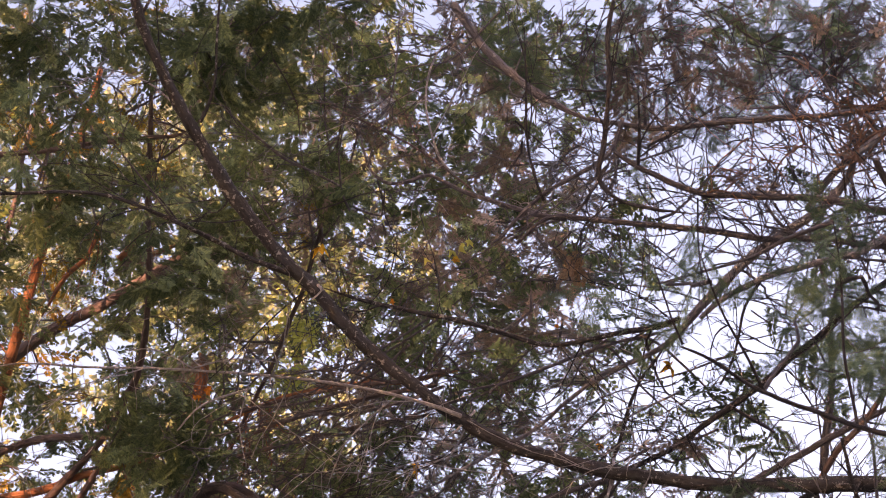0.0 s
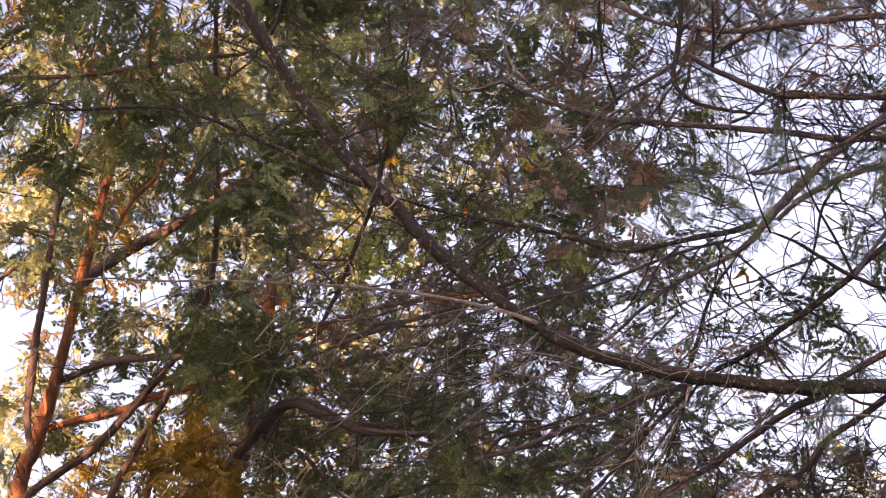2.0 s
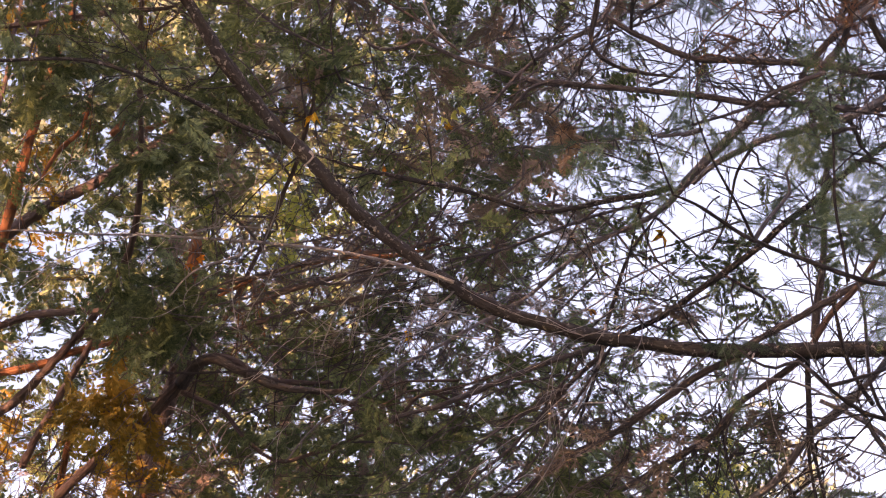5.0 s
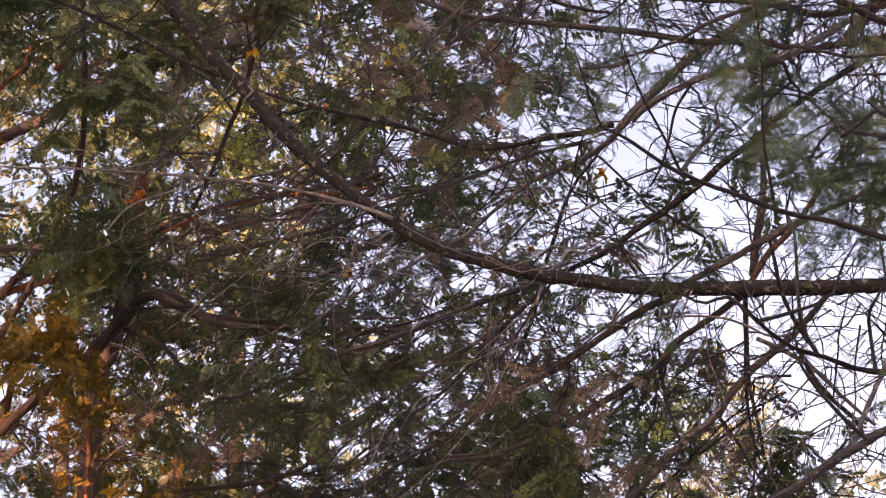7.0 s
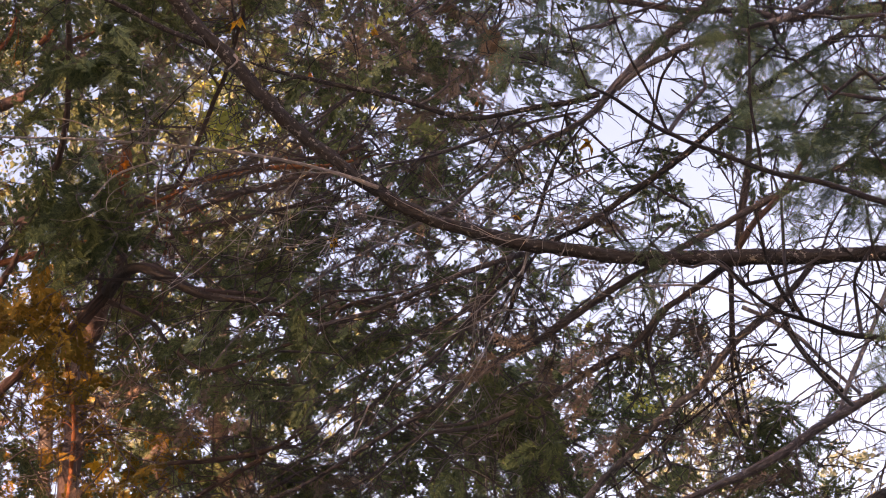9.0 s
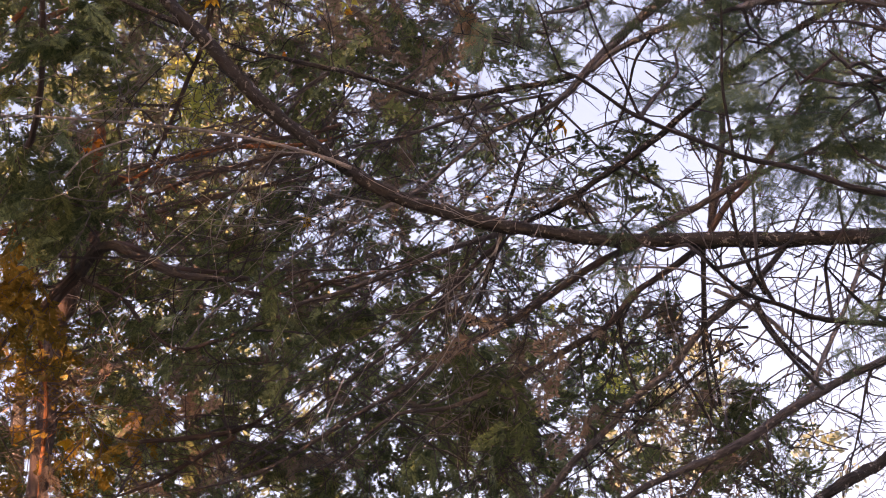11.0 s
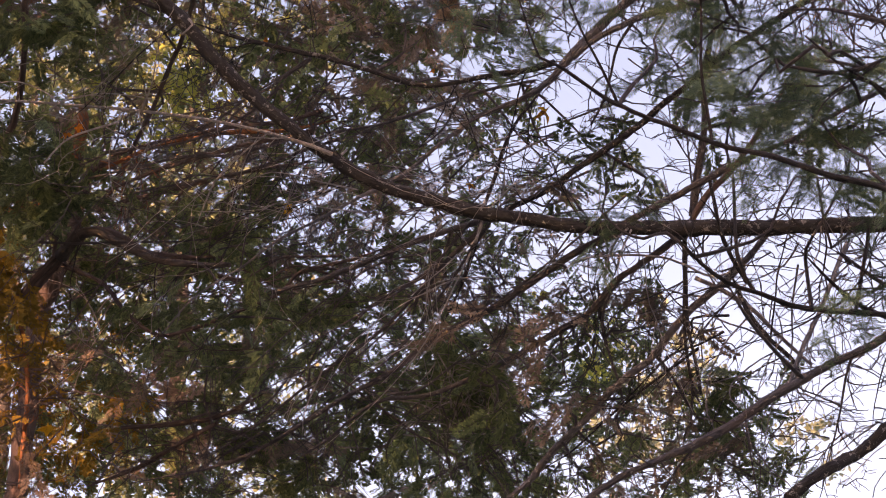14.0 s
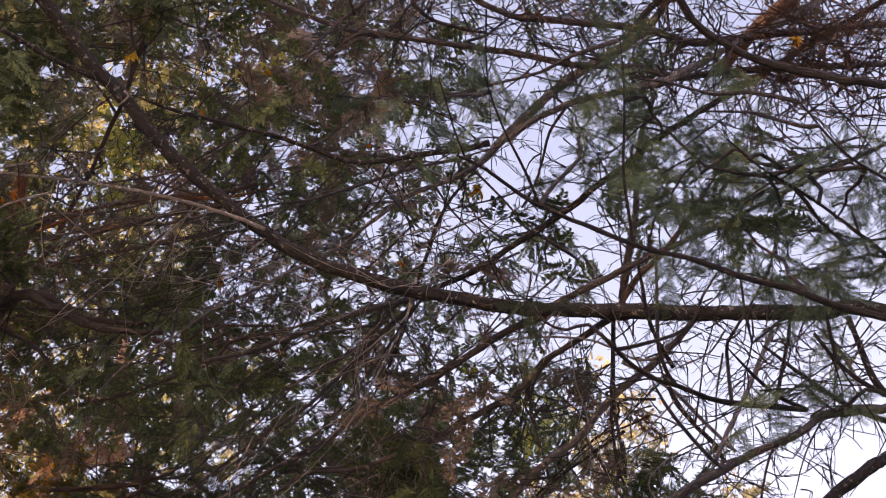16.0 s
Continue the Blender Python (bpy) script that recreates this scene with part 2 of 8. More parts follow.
def cedar_spray(seed, nodes=10, pairs=3, half=0.026):
    rng, v, q = random.Random(seed), [], []
    for k in range(nodes):
        y = 0.06 + 0.94 * k / nodes
        x = 0.03 * math.sin(k * 0.8)
        blade(v, q, (x, y - 0.07, 0), (x, y + 0.06, 0), half * 0.6)
        for side in (-1, 1):
            ln = 0.4 * (1 - 0.7 * y) * rng.uniform(0.65, 1.15)
            ang = rng.uniform(0.6, 0.95) * side
            base = np.array((x, y, 0))
            way = np.array((math.sin(ang), math.cos(ang), rng.uniform(-0.3, 0.1)))
            blade(v, q, base, base + way * ln, half)
            for j in range(pairs):
                s = ln * (0.3 + 0.5 * j / pairs)
                for turn in (-1, 1):
                    a2 = ang + turn * rng.uniform(0.5, 0.8)
                    w2 = np.array((math.sin(a2), math.cos(a2), rng.uniform(-0.3, 0.2)))
                    blade(v, q, base + way * s, base + way * s + w2 * ln * rng.uniform(0.3, 0.55), half)
    return np.array(v), np.array(q)


def fir_spray(seed):
    rng, v, q = random.Random(seed), [], []

    def shoot(base, ang, ln, lift):
        way = np.array((math.sin(ang), math.cos(ang), lift))
        blade(v, q, base, base + way * ln, 0.011)
        n = int(ln / 0.02)
        for k in range(2, n):
            at = base + way * ln * k / n
            for side in (-1, 1):
                a2 = ang + side * rng.uniform(0.95, 1.3)
                w2 = np.array((math.sin(a2), math.cos(a2), rng.uniform(-0.25, 0.35)))
                blade(v, q, at, at + w2 * rng.uniform(0.075, 0.115) * (1 - 0.4 * (k / n) ** 4), 0.0085)

    shoot(np.zeros(3), 0.0, 1.0, 0.0)
    for k in range(3):
        for side in (-1, 1):
            shoot(np.array((0, 0.18 + 0.22 * k, 0)), side * rng.uniform(0.6, 0.85), rng.uniform(0.3, 0.48) * (1 - 0.18 * k), rng.uniform(-0.15, 0.1))
    return np.array(v), np.array(q)


def broad_spray(seed):
    rng, v, q = random.Random(seed), [], []
    for k in range(9):
        a = np.array((rng.uniform(-0.5, 0.5), rng.uniform(0, 1), rng.uniform(-0.4, 0.4)))
        w = np.array([rng.gauss(0, 1) for _ in range(3)])
        w = w / np.linalg.norm(w) * rng.uniform(0.3, 0.55)
        blade(v, q, a, a + w, rng.uniform(0.1, 0.19), rng.uniform(-0.08, 0.08))
    return np.array(v), np.array(q)


SPRAY = {}
for kind, maker in (("cedar", cedar_spray), ("fir", fir_spray), ("broad", broad_spray)):
    SPRAY[kind] = [maker(s) for s in range(4)]
SPRAY["cedarfar"] = [cedar_spray(s, 7, 2, 0.04) for s in range(10, 15)]
SPRAY["gold"] = SPRAY["cedarfar"]
SPRAY["deadcedar"] = SPRAY["rustcedar"] = [cedar_spray(s, 9, 2, 0.026) for s in range(20, 24)]
LEAF["cedarfar"] = LEAF["cedar"]
SPRAY["lime"] = SPRAY["broad"]


def foliage(tree, kind, centre, size, count, length):
    """A clump of a crown: branchlets through an uneven cloud, with sprays along both of their sides."""
    c, s = np.array(centre), np.array(size)
    wood, at, fwd = Tubes(), [], []
    for _ in range(max(1, count // 6)):
        d = np.random.normal(0, 1, 3)
        start = c + unit(d) * np.random.uniform(0, 1) ** 0.4 * s * 0.95
        out = unit(np.array([np.random.normal(0, 1), np.random.normal(0, 1), np.random.normal(-0.25, 0.45)]))
        ln = length * np.random.uniform(1.6, 2.8)
        br = crooked(start - out * ln * 0.5, out, ln, 0.0022, 0.0008, 0.35, 0.35, 6)
        wood.add(br, 3)
        at.append(br[1:, :3])
        fwd.append(np.diff(br[:, :3], axis=0))
    at, fwd = np.vstack(at), units(np.vstack(fwd))
    n = len(at)
    lat = units(cross(fwd, np.array((0, 0, 1.0))))
    turn = (np.random.uniform(0.35, 1.0, n) * np.tile((-1, 1), n // 2))[:, None]
    y = fwd * np.cos(turn) + lat * np.sin(turn)
    y[:, 2] += np.random.normal(-0.25, 0.3, n)
    y = units(y)
    x = units(cross(y, np.random.normal(0, 0.55, (n, 3)) + (0, 0, 1)))
    m = np.stack([x, y, cross(x, y)], 1) * (length * np.random.uniform(0.6, 1.25, n))[:, None, None]
    pick = np.random.randint(0, 4, n)
    vs, qs, k = [], [], 0
    for which in range(4):
        shape, quad = SPRAY[kind][which]
        chosen = pick == which
        v = np.einsum("vk,nkj->nvj", shape, m[chosen]) + at[chosen][:, None]
        many = len(v)
        vs.append(v.reshape(-1, 3))
        qs.append((quad[None] + k + np.arange(many)[:, None, None] * len(shape)).reshape(-1, quad.shape[1]))
        k += many * len(shape)
    name = "needle_foliage" if kind == "fir" else "foliage"
    ob = part(name, quads_mesh(name, np.vstack(vs), np.vstack(qs), LEAF[kind]), tree, kind="stuff")
    near = np.vstack(WOOD[tree.name])
    far = np.linalg.norm(near - c, axis=1)
    a = near[np.argsort(far)[np.random.randint(12)]]
    if 0.02 < far.min() < 0.45:
        mids = [(*(a + (c - a) * u + np.random.normal(0, 0.09 * min(1, far.min()), 3)), 0.005 - 0.003 * u) for u in (0.25, 0.5, 0.75)]
        wood.add(smooth_line([(*a, 0.005), *mids, (*c, 0.002)], 0.06), 5)
    part("branchlet_growth", wood.mesh("branchlet_growth", BARK["brown"]), ob, kind="stuff")
    return ob


def tangle(tree, material, centre, radius, count):
    """Fine dead twigs that cross one another."""
    t = Tubes()
    lean = unit(np.random.normal(0, 1, 3) * (1, 0.8, 0.5))
    for _ in range(count):
        ln = radius * np.random.uniform(1.2, 2.6)
        way = unit(lean * np.random.choice((-1, 1)) + np.random.normal(0, 0.55, 3))
        at = np.array(centre) + np.random.normal(0, 0.55, 3) * radius - way * ln * 0.5
        r = np.random.uniform(0.0018, 0.0036) * (1.0 if radius < 0.3 else 1.5)
        tw = crooked(at, way, ln, r, 0.0011, 0.6, 0.25, 8)
        t.add(tw, 3)
        for _ in range(np.random.randint(2, 5)):
            j = np.random.randint(2, 8)
            sub = crooked(tw[j, :3], unit(tw[j, :3] - tw[j - 1, :3]) + np.random.normal(0, 0.6, 3), ln * np.random.uniform(0.15, 0.45), max(0.0013, r * 0.55), 0.001, 0.8, 0.2, 5)
            t.add(sub, 3)
            for _ in range(1):
                t.add(crooked(sub[2, :3], unit(sub[2, :3] - sub[1, :3]) + np.random.normal(0, 0.7, 3), ln * np.random.uniform(0.06, 0.16), 0.0012, 0.0009, 0.5, 0.2, 3), 3)
    return part("dead_twig_tangle", t.mesh("dead_twig_tangle", material), tree, kind="stuff")


def whips(tree, material, a, b, spread, count, r=0.0042):
    """Long slender bare shoots that leave one bough together and arch apart as they run out."""
    t = Tubes()
    a, b = np.array(a), np.array(b)
    for _ in range(count):
        tip = a + (b - a) * np.random.uniform(0.55, 1.1) + np.random.normal(0, spread, 3)
        root = a + np.random.normal(0, spread * 0.35, 3)
        sag = np.array((0, 0, np.random.uniform(-0.16, 0.1))) * np.linalg.norm(tip - root)
        r0 = r * np.random.uniform(0.45, 1.1)
        pts = [(*(root + (tip - root) * u + sag * 4 * u * (1 - u) + np.random.normal(0, 0.016, 3)), r0 * (1 - 0.8 * u)) for u in (0, 0.2, 0.4, 0.6, 0.8, 1)]
        line = smooth_line(pts, 0.03)
        t.add(line, 5)
        for _ in range(np.random.randint(2, 6)):
            k = np.random.randint(len(line) // 5, len(line) - 1)
            way = unit(line[k, :3] - line[k - 1, :3]) + np.random.normal(0, 0.45, 3)
            t.add(crooked(line[k, :3], way, np.random.uniform(0.06, 0.25), max(0.0012, line[k, 3] * 0.6), 0.0009, 0.6, 0.2, 6), 3)
    return part("shoot_growth", t.mesh("shoot_growth", material), tree, kind="stuff")


def tree_root(name, x, y, label, group=""):
    ob = new(name)
    ob.location = (x, y, 0)
    bpy.context.view_layer.update()
    return tagged(ob, label, "tree", group)


# ---- ground ----
gx = np.linspace(-1, 1, 61)
gx = np.sign(gx) * np.abs(gx) ** 2.5 * 600
gv = np.array([(x, y, -0.02 + (0.06 * noise.noise((x * 0.4, y * 0.4, 0)) if abs(x) < 40 and abs(y) < 40 else 0)) for y in gx for x in gx])
gi = np.array([[j * 61 + i, j * 61 + i + 1, j * 61 + i + 62, j * 61 + i + 61] for j in range(60) for i in range(60)])
tagged(new("ground", quads_mesh("ground", gv, gi, litter, None, True)), "woodland floor of brown leaf litter", "ground", kind="structure")

# ---- trees ----
fir = tree_root("fir_tree", 2.45, 5.25, "old fir with long grey sweeping boughs and bare dead twigs")
near = tree_root("fir_tree", 1.95, 3.35, "young fir with flat dark green needle sprays")
cedar = tree_root("cedar_tree", -2.3, 6.5, "double-stemmed cedar with fibrous red-brown bark")
cedar2 = tree_root("cedar_tree", -1.2, 7.6, "cedar with a dense dark green curtain of foliage")
maple = tree_root("maple_tree", 2.47, 15.01, "distant broadleaf tree in yellow-green autumn leaf")
limb(fir, "trunk", BARK["grey"], [(2.45, 5.25, -0.1, 0.19), (2.45, 5.25, 1.5, 0.16), (2.44, 5.25, 4, 0.14), (2.46, 5.26, 7, 0.1), (2.45, 5.25, 10.5, 0.03)])
limb(near, "trunk", BARK["dark"], [(1.95, 3.35, -0.1, 0.09), (1.95, 3.35, 2, 0.075), (1.95, 3.35, 4.5, 0.055), (1.95, 3.36, 7, 0.02)])
limb(maple, "trunk", BARK["grey"], [(2.47, 15.01, -0.1, 0.09), (2.49, 15.01, 4, 0.05), (2.47, 15.01, 6.0, 0.03), (2.45, 15.0, 7.0, 0.014), (2.4, 14.9, 7.6, 0.006)])

limb(fir, "bough", BARK["grey"], [(-0.873, 4.302, 5.325, 0.0133), (-0.856, 4.340, 5.283, 0.0139), (-0.834, 4.389, 5.228, 0.0145), (-0.783, 4.461, 5.148, 0.0151), (-0.738, 4.521, 5.078, 0.0157), (-0.699, 4.565, 5.027, 0.0164), (-0.616, 4.656, 4.917, 0.0171), (-0.563, 4.702, 4.861, 0.0174), (-0.510, 4.746, 4.807, 0.0176), (-0.456, 4.788, 4.751, 0.0178), (-0.410, 4.816, 4.714, 0.0180), (-0.364, 4.842, 4.679, 0.0182), (-0.302, 4.883, 4.622, 0.0184), (-0.224, 4.924, 4.561, 0.0186), (-0.131, 4.966, 4.496, 0.0188), (-0.022, 5.010, 4.422, 0.0190), (0.050, 5.032, 4.381, 0.0192), (0.134, 5.054, 4.340, 0.0194), (0.227, 5.069, 4.304, 0.0196), (0.336, 5.077, 4.278, 0.0198), (0.429, 5.081, 4.257, 0.0200), (0.521, 5.080, 4.243, 0.0202), (0.644, 5.075, 4.225, 0.0204), (0.796, 5.062, 4.209, 0.0206), (0.946, 5.041, 4.200, 0.0208), (1.095, 5.015, 4.190, 0.0210), (1.317, 4.997, 4.185, 0.0210), (1.539, 4.949, 4.166, 0.0214), (1.710, 4.904, 4.154, 0.0218), (2.450, 5.250, 4.150, 0.0280)], twigs=24, label="long grey main bough with lichen spots and short dead stubs")
limb(fir, "bough", BARK["grey"], [(-0.355, 4.892, 4.727, 0.0018), (-0.227, 4.918, 4.696, 0.0058), (-0.038, 4.944, 4.666, 0.0064), (0.120, 4.970, 4.635, 0.0064), (0.247, 4.997, 4.604, 0.0069), (0.342, 5.002, 4.610, 0.0069), (0.469, 4.994, 4.639, 0.0074), (0.581, 4.990, 4.659, 0.0079), (0.645, 4.986, 4.682, 0.0089)], twigs=8)
limb(fir, "bough", BARK["brown"], [(-0.006, 5.142, 4.530, 0.0018), (0.140, 5.215, 4.600, 0.0041), (0.275, 5.281, 4.689, 0.0052), (0.381, 5.352, 4.776, 0.0053), (0.500, 5.428, 4.863, 0.0053), (0.640, 5.510, 4.945, 0.0054)], twigs=5)
limb(fir, "bough", BARK["light"], [(-0.460, 5.581, 4.104, 0.0026), (-0.360, 5.508, 4.192, 0.0031), (-0.228, 5.446, 4.263, 0.0031), (-0.130, 5.392, 4.319, 0.0041), (0.032, 5.333, 4.386, 0.0051), (0.162, 5.282, 4.441, 0.0060), (0.242, 5.243, 4.472, 0.0061), (0.330, 5.188, 4.535, 0.0060), (0.433, 5.134, 4.597, 0.0070), (0.545, 5.096, 4.631, 0.0080), (0.630, 5.054, 4.672, 0.0089), (0.693, 5.005, 4.727, 0.0119), (0.810, 4.936, 4.816, 0.0129), (0.919, 4.880, 4.885, 0.0129), (1.043, 4.825, 4.953, 0.0118), (1.120, 4.769, 5.020, 0.0108), (1.195, 4.706, 5.102, 0.0108), (1.818, 4.976, 5.709, 0.0114), (2.450, 5.250, 6.325, 0.0127)], twigs=6, label="pale grey bough rising to the crown")
limb(fir, "bough", BARK["grey"], [(0.496, 5.250, 4.343, 0.0069), (0.614, 5.207, 4.384, 0.0078), (0.706, 5.157, 4.436, 0.0084), (0.799, 5.110, 4.483, 0.0088), (0.890, 5.060, 4.536, 0.0088), (0.958, 5.013, 4.584, 0.0087), (1.049, 4.963, 4.637, 0.0087), (1.146, 4.906, 4.702, 0.0097), (1.798, 5.078, 5.254, 0.0101), (2.450, 5.250, 5.805, 0.0111)], twigs=8)
limb(fir, "bough", BARK["grey"], [(0.454, 5.307, 4.366, 0.0050), (0.490, 5.280, 4.462, 0.0055), (0.517, 5.257, 4.552, 0.0056), (0.552, 5.242, 4.629, 0.0051), (0.603, 5.231, 4.698, 0.0041), (0.647, 5.224, 4.762, 0.0016)], twigs=3)
limb(fir, "bough", BARK["grey"], [(0.326, 5.479, 4.069, 0.0009), (0.364, 5.407, 4.101, 0.0030), (0.396, 5.329, 4.147, 0.0040), (0.431, 5.234, 4.221, 0.0050), (0.444, 5.157, 4.267, 0.0058)], twigs=3)
limb(fir, "bough", BARK["brown"], [(-0.581, 6.140, 3.854, 0.0015), (-0.317, 6.032, 3.872, 0.0048), (-0.158, 5.919, 3.902, 0.0058), (0.045, 5.781, 3.981, 0.0073), (0.209, 5.661, 4.032, 0.0077), (0.321, 5.545, 4.079, 0.0086), (0.398, 5.457, 4.083, 0.0090), (0.489, 5.363, 4.100, 0.0089), (0.617, 5.251, 4.151, 0.0097), (0.726, 5.151, 4.187, 0.0096), (0.810, 5.073, 4.187, 0.0095)], twigs=14)
limb(fir, "bough", BARK["brown"], [(-0.086, 6.102, 3.920, 0.0012), (0.010, 5.993, 3.940, 0.0042), (0.162, 5.856, 4.012, 0.0053), (0.318, 5.769, 4.001, 0.0067), (0.423, 5.675, 4.006, 0.0082), (0.500, 5.586, 4.008, 0.0086), (0.655, 5.470, 4.059, 0.0090), (0.759, 5.369, 4.090, 0.0089), (0.829, 5.259, 4.139, 0.0092), (0.912, 5.162, 4.167, 0.0096), (0.994, 5.070, 4.191, 0.0095)], twigs=14)
limb(fir, "bough", BARK["light"], [(0.531, 5.845, 3.686, 0.0030), (0.617, 5.761, 3.733, 0.0097), (0.662, 5.677, 3.780, 0.0101), (0.770, 5.578, 3.856, 0.0105), (0.843, 5.490, 3.915, 0.0104), (0.932, 5.407, 3.965, 0.0108), (1.018, 5.307, 4.048, 0.0107), (1.119, 5.218, 4.111, 0.0101), (1.195, 5.131, 4.172, 0.0096), (1.232, 5.062, 4.205, 0.0095)], twigs=8, label="pale grey bough crossing under the main one")
limb(fir, "bough", BARK["brown"], [(0.806, 5.172, 4.242, 0.0087), (0.853, 5.136, 4.265, 0.0092), (0.974, 5.086, 4.313, 0.0096), (1.094, 5.035, 4.363, 0.0091), (1.191, 4.995, 4.396, 0.0076), (1.302, 4.951, 4.434, 0.0067), (1.420, 4.897, 4.491, 0.0067), (1.935, 5.073, 4.855, 0.0070), (2.450, 5.250, 5.220, 0.0076)], twigs=5)
limb(fir, "bough", BARK["red"], [(1.020, 5.162, 4.259, 0.0087), (1.069, 5.078, 4.318, 0.0087), (1.127, 5.006, 4.358, 0.0076), (1.202, 4.908, 4.443, 0.0067), (1.253, 4.820, 4.514, 0.0025)], twigs=3)
limb(fir, "bough", BARK["brown"], [(0.436, 4.476, 4.895, 0.0065), (0.488, 4.492, 4.866, 0.0079), (0.563, 4.510, 4.835, 0.0089), (0.668, 4.531, 4.799, 0.0093), (0.788, 4.536, 4.791, 0.0098), (0.923, 4.537, 4.789, 0.0102), (1.042, 4.542, 4.781, 0.0102), (1.148, 4.554, 4.760, 0.0101), (1.253, 4.547, 4.771, 0.0111), (1.403, 4.534, 4.794, 0.0111), (1.927, 4.892, 5.115, 0.0117), (2.450, 5.250, 5.435, 0.0128)], twigs=16)
limb(fir, "bough", BARK["brown"], [(0.096, 4.600, 4.680, 0.0017), (0.126, 4.598, 4.698, 0.0047), (0.174, 4.578, 4.748, 0.0051), (0.242, 4.552, 4.809, 0.0056), (0.325, 4.535, 4.853, 0.0056), (0.394, 4.522, 4.891, 0.0061), (0.439, 4.505, 4.935, 0.0066), (0.463, 4.474, 5.005, 0.0066)], twigs=5)
limb(fir, "bough", BARK["brown"], [(0.177, 4.689, 4.741, 0.0038), (0.235, 4.652, 4.783, 0.0057), (0.291, 4.633, 4.793, 0.0075), (0.404, 4.630, 4.778, 0.0080), (0.555, 4.626, 4.762, 0.0085), (0.705, 4.626, 4.741, 0.0084), (0.839, 4.627, 4.719, 0.0089), (1.003, 4.619, 4.710, 0.0094), (1.110, 4.620, 4.688, 0.0092), (1.228, 4.602, 4.698, 0.0092), (1.406, 4.582, 4.711, 0.0092), (1.928, 4.916, 4.983, 0.0098), (2.450, 5.250, 5.255, 0.0107)], twigs=16)
limb(fir, "bough", BARK["dark"], [(0.903, 3.570, 4.234, 0.0067), (0.922, 3.605, 4.209, 0.0073), (0.968, 3.642, 4.171, 0.0080), (1.044, 3.666, 4.140, 0.0086), (1.120, 3.683, 4.117, 0.0093), (1.231, 3.689, 4.093, 0.0099), (1.373, 3.680, 4.071, 0.0106), (1.989, 4.731, 4.750, 0.0120), (2.450, 5.250, 5.000, 0.0130)], twigs=8)
limb(fir, "bough", BARK["brown"], [(-0.256, 4.565, 5.065, 0.0015), (-0.237, 4.603, 4.988, 0.0038), (-0.214, 4.627, 4.934, 0.0043), (-0.167, 4.637, 4.904, 0.0048), (-0.106, 4.628, 4.907, 0.0053), (-0.060, 4.615, 4.918, 0.0053), (0.025, 4.630, 4.880, 0.0062), (0.132, 4.643, 4.844, 0.0067), (0.231, 4.653, 4.814, 0.0067), (0.315, 4.655, 4.800, 0.0067)], twigs=8)
limb(fir, "twig", BARK["red"], [(-0.380, 4.629, 5.183, 0.0009), (-0.243, 4.635, 5.114, 0.0030), (-0.116, 4.643, 5.043, 0.0034), (-0.029, 4.649, 4.976, 0.0034), (0.057, 4.660, 4.901, 0.0029)], twigs=4)
limb(fir, "twig", BARK["brown"], [(-0.143, 4.502, 5.402, 0.0009), (-0.153, 4.552, 5.239, 0.0027), (-0.175, 4.577, 5.120, 0.0030), (-0.223, 4.576, 5.046, 0.0029)], twigs=2)
limb(fir, "twig", BARK["pale"], [(-0.005, 4.403, 5.236, 0.0009), (-0.054, 4.448, 5.158, 0.0029), (-0.067, 4.502, 5.064, 0.0030), (-0.033, 4.568, 4.950, 0.0033), (0.010, 4.595, 4.903, 0.0029)], twigs=3)
limb(fir, "bough", BARK["brown"], [(0.009, 4.733, 5.612, 0.0125), (0.092, 4.731, 5.457, 0.0128), (0.172, 4.711, 5.338, 0.0127), (0.267, 4.686, 5.231, 0.0110), (0.391, 4.659, 5.131, 0.0030)], twigs=5)
limb(fir, "bough", BARK["dark"], [(0.432, 4.129, 5.189, 0.0046), (0.407, 4.201, 5.078, 0.0060), (0.410, 4.274, 4.967, 0.0069), (0.398, 4.354, 4.843, 0.0073), (0.383, 4.408, 4.764, 0.0069), (0.432, 4.441, 4.720, 0.0055), (0.514, 4.459, 4.704, 0.0046), (0.633, 4.472, 4.695, 0.0016)], twigs=12)
limb(fir, "bough", BARK["dark"], [(0.191, 4.188, 5.087, 0.0010), (0.197, 4.292, 4.981, 0.0030), (0.199, 4.390, 4.888, 0.0033), (0.215, 4.467, 4.832, 0.0037), (0.246, 4.540, 4.784, 0.0047)], twigs=3)
limb(fir, "bough", BARK["brown"], [(0.383, 4.655, 5.138, 0.0059), (0.561, 4.630, 5.085, 0.0078), (0.712, 4.584, 5.070, 0.0087), (0.861, 4.542, 5.050, 0.0087), (1.008, 4.500, 5.031, 0.0095), (1.180, 4.450, 5.028, 0.0095), (1.340, 4.409, 5.012, 0.0104), (1.895, 4.829, 5.358, 0.0109), (2.450, 5.250, 5.705, 0.0118)], twigs=14)
limb(fir, "bough", BARK["dark"], [(0.485, 4.270, 4.945, 0.0014), (0.492, 4.362, 4.885, 0.0041), (0.494, 4.450, 4.835, 0.0047)], twigs=3)
limb(fir, "bough", BARK["light"], [(1.106, 5.318, 5.278, 0.0087), (1.165, 5.169, 5.302, 0.0102), (1.230, 5.037, 5.304, 0.0106), (1.326, 4.906, 5.312, 0.0104), (1.888, 5.078, 5.779, 0.0109), (2.450, 5.250, 6.245, 0.0119)], twigs=3)
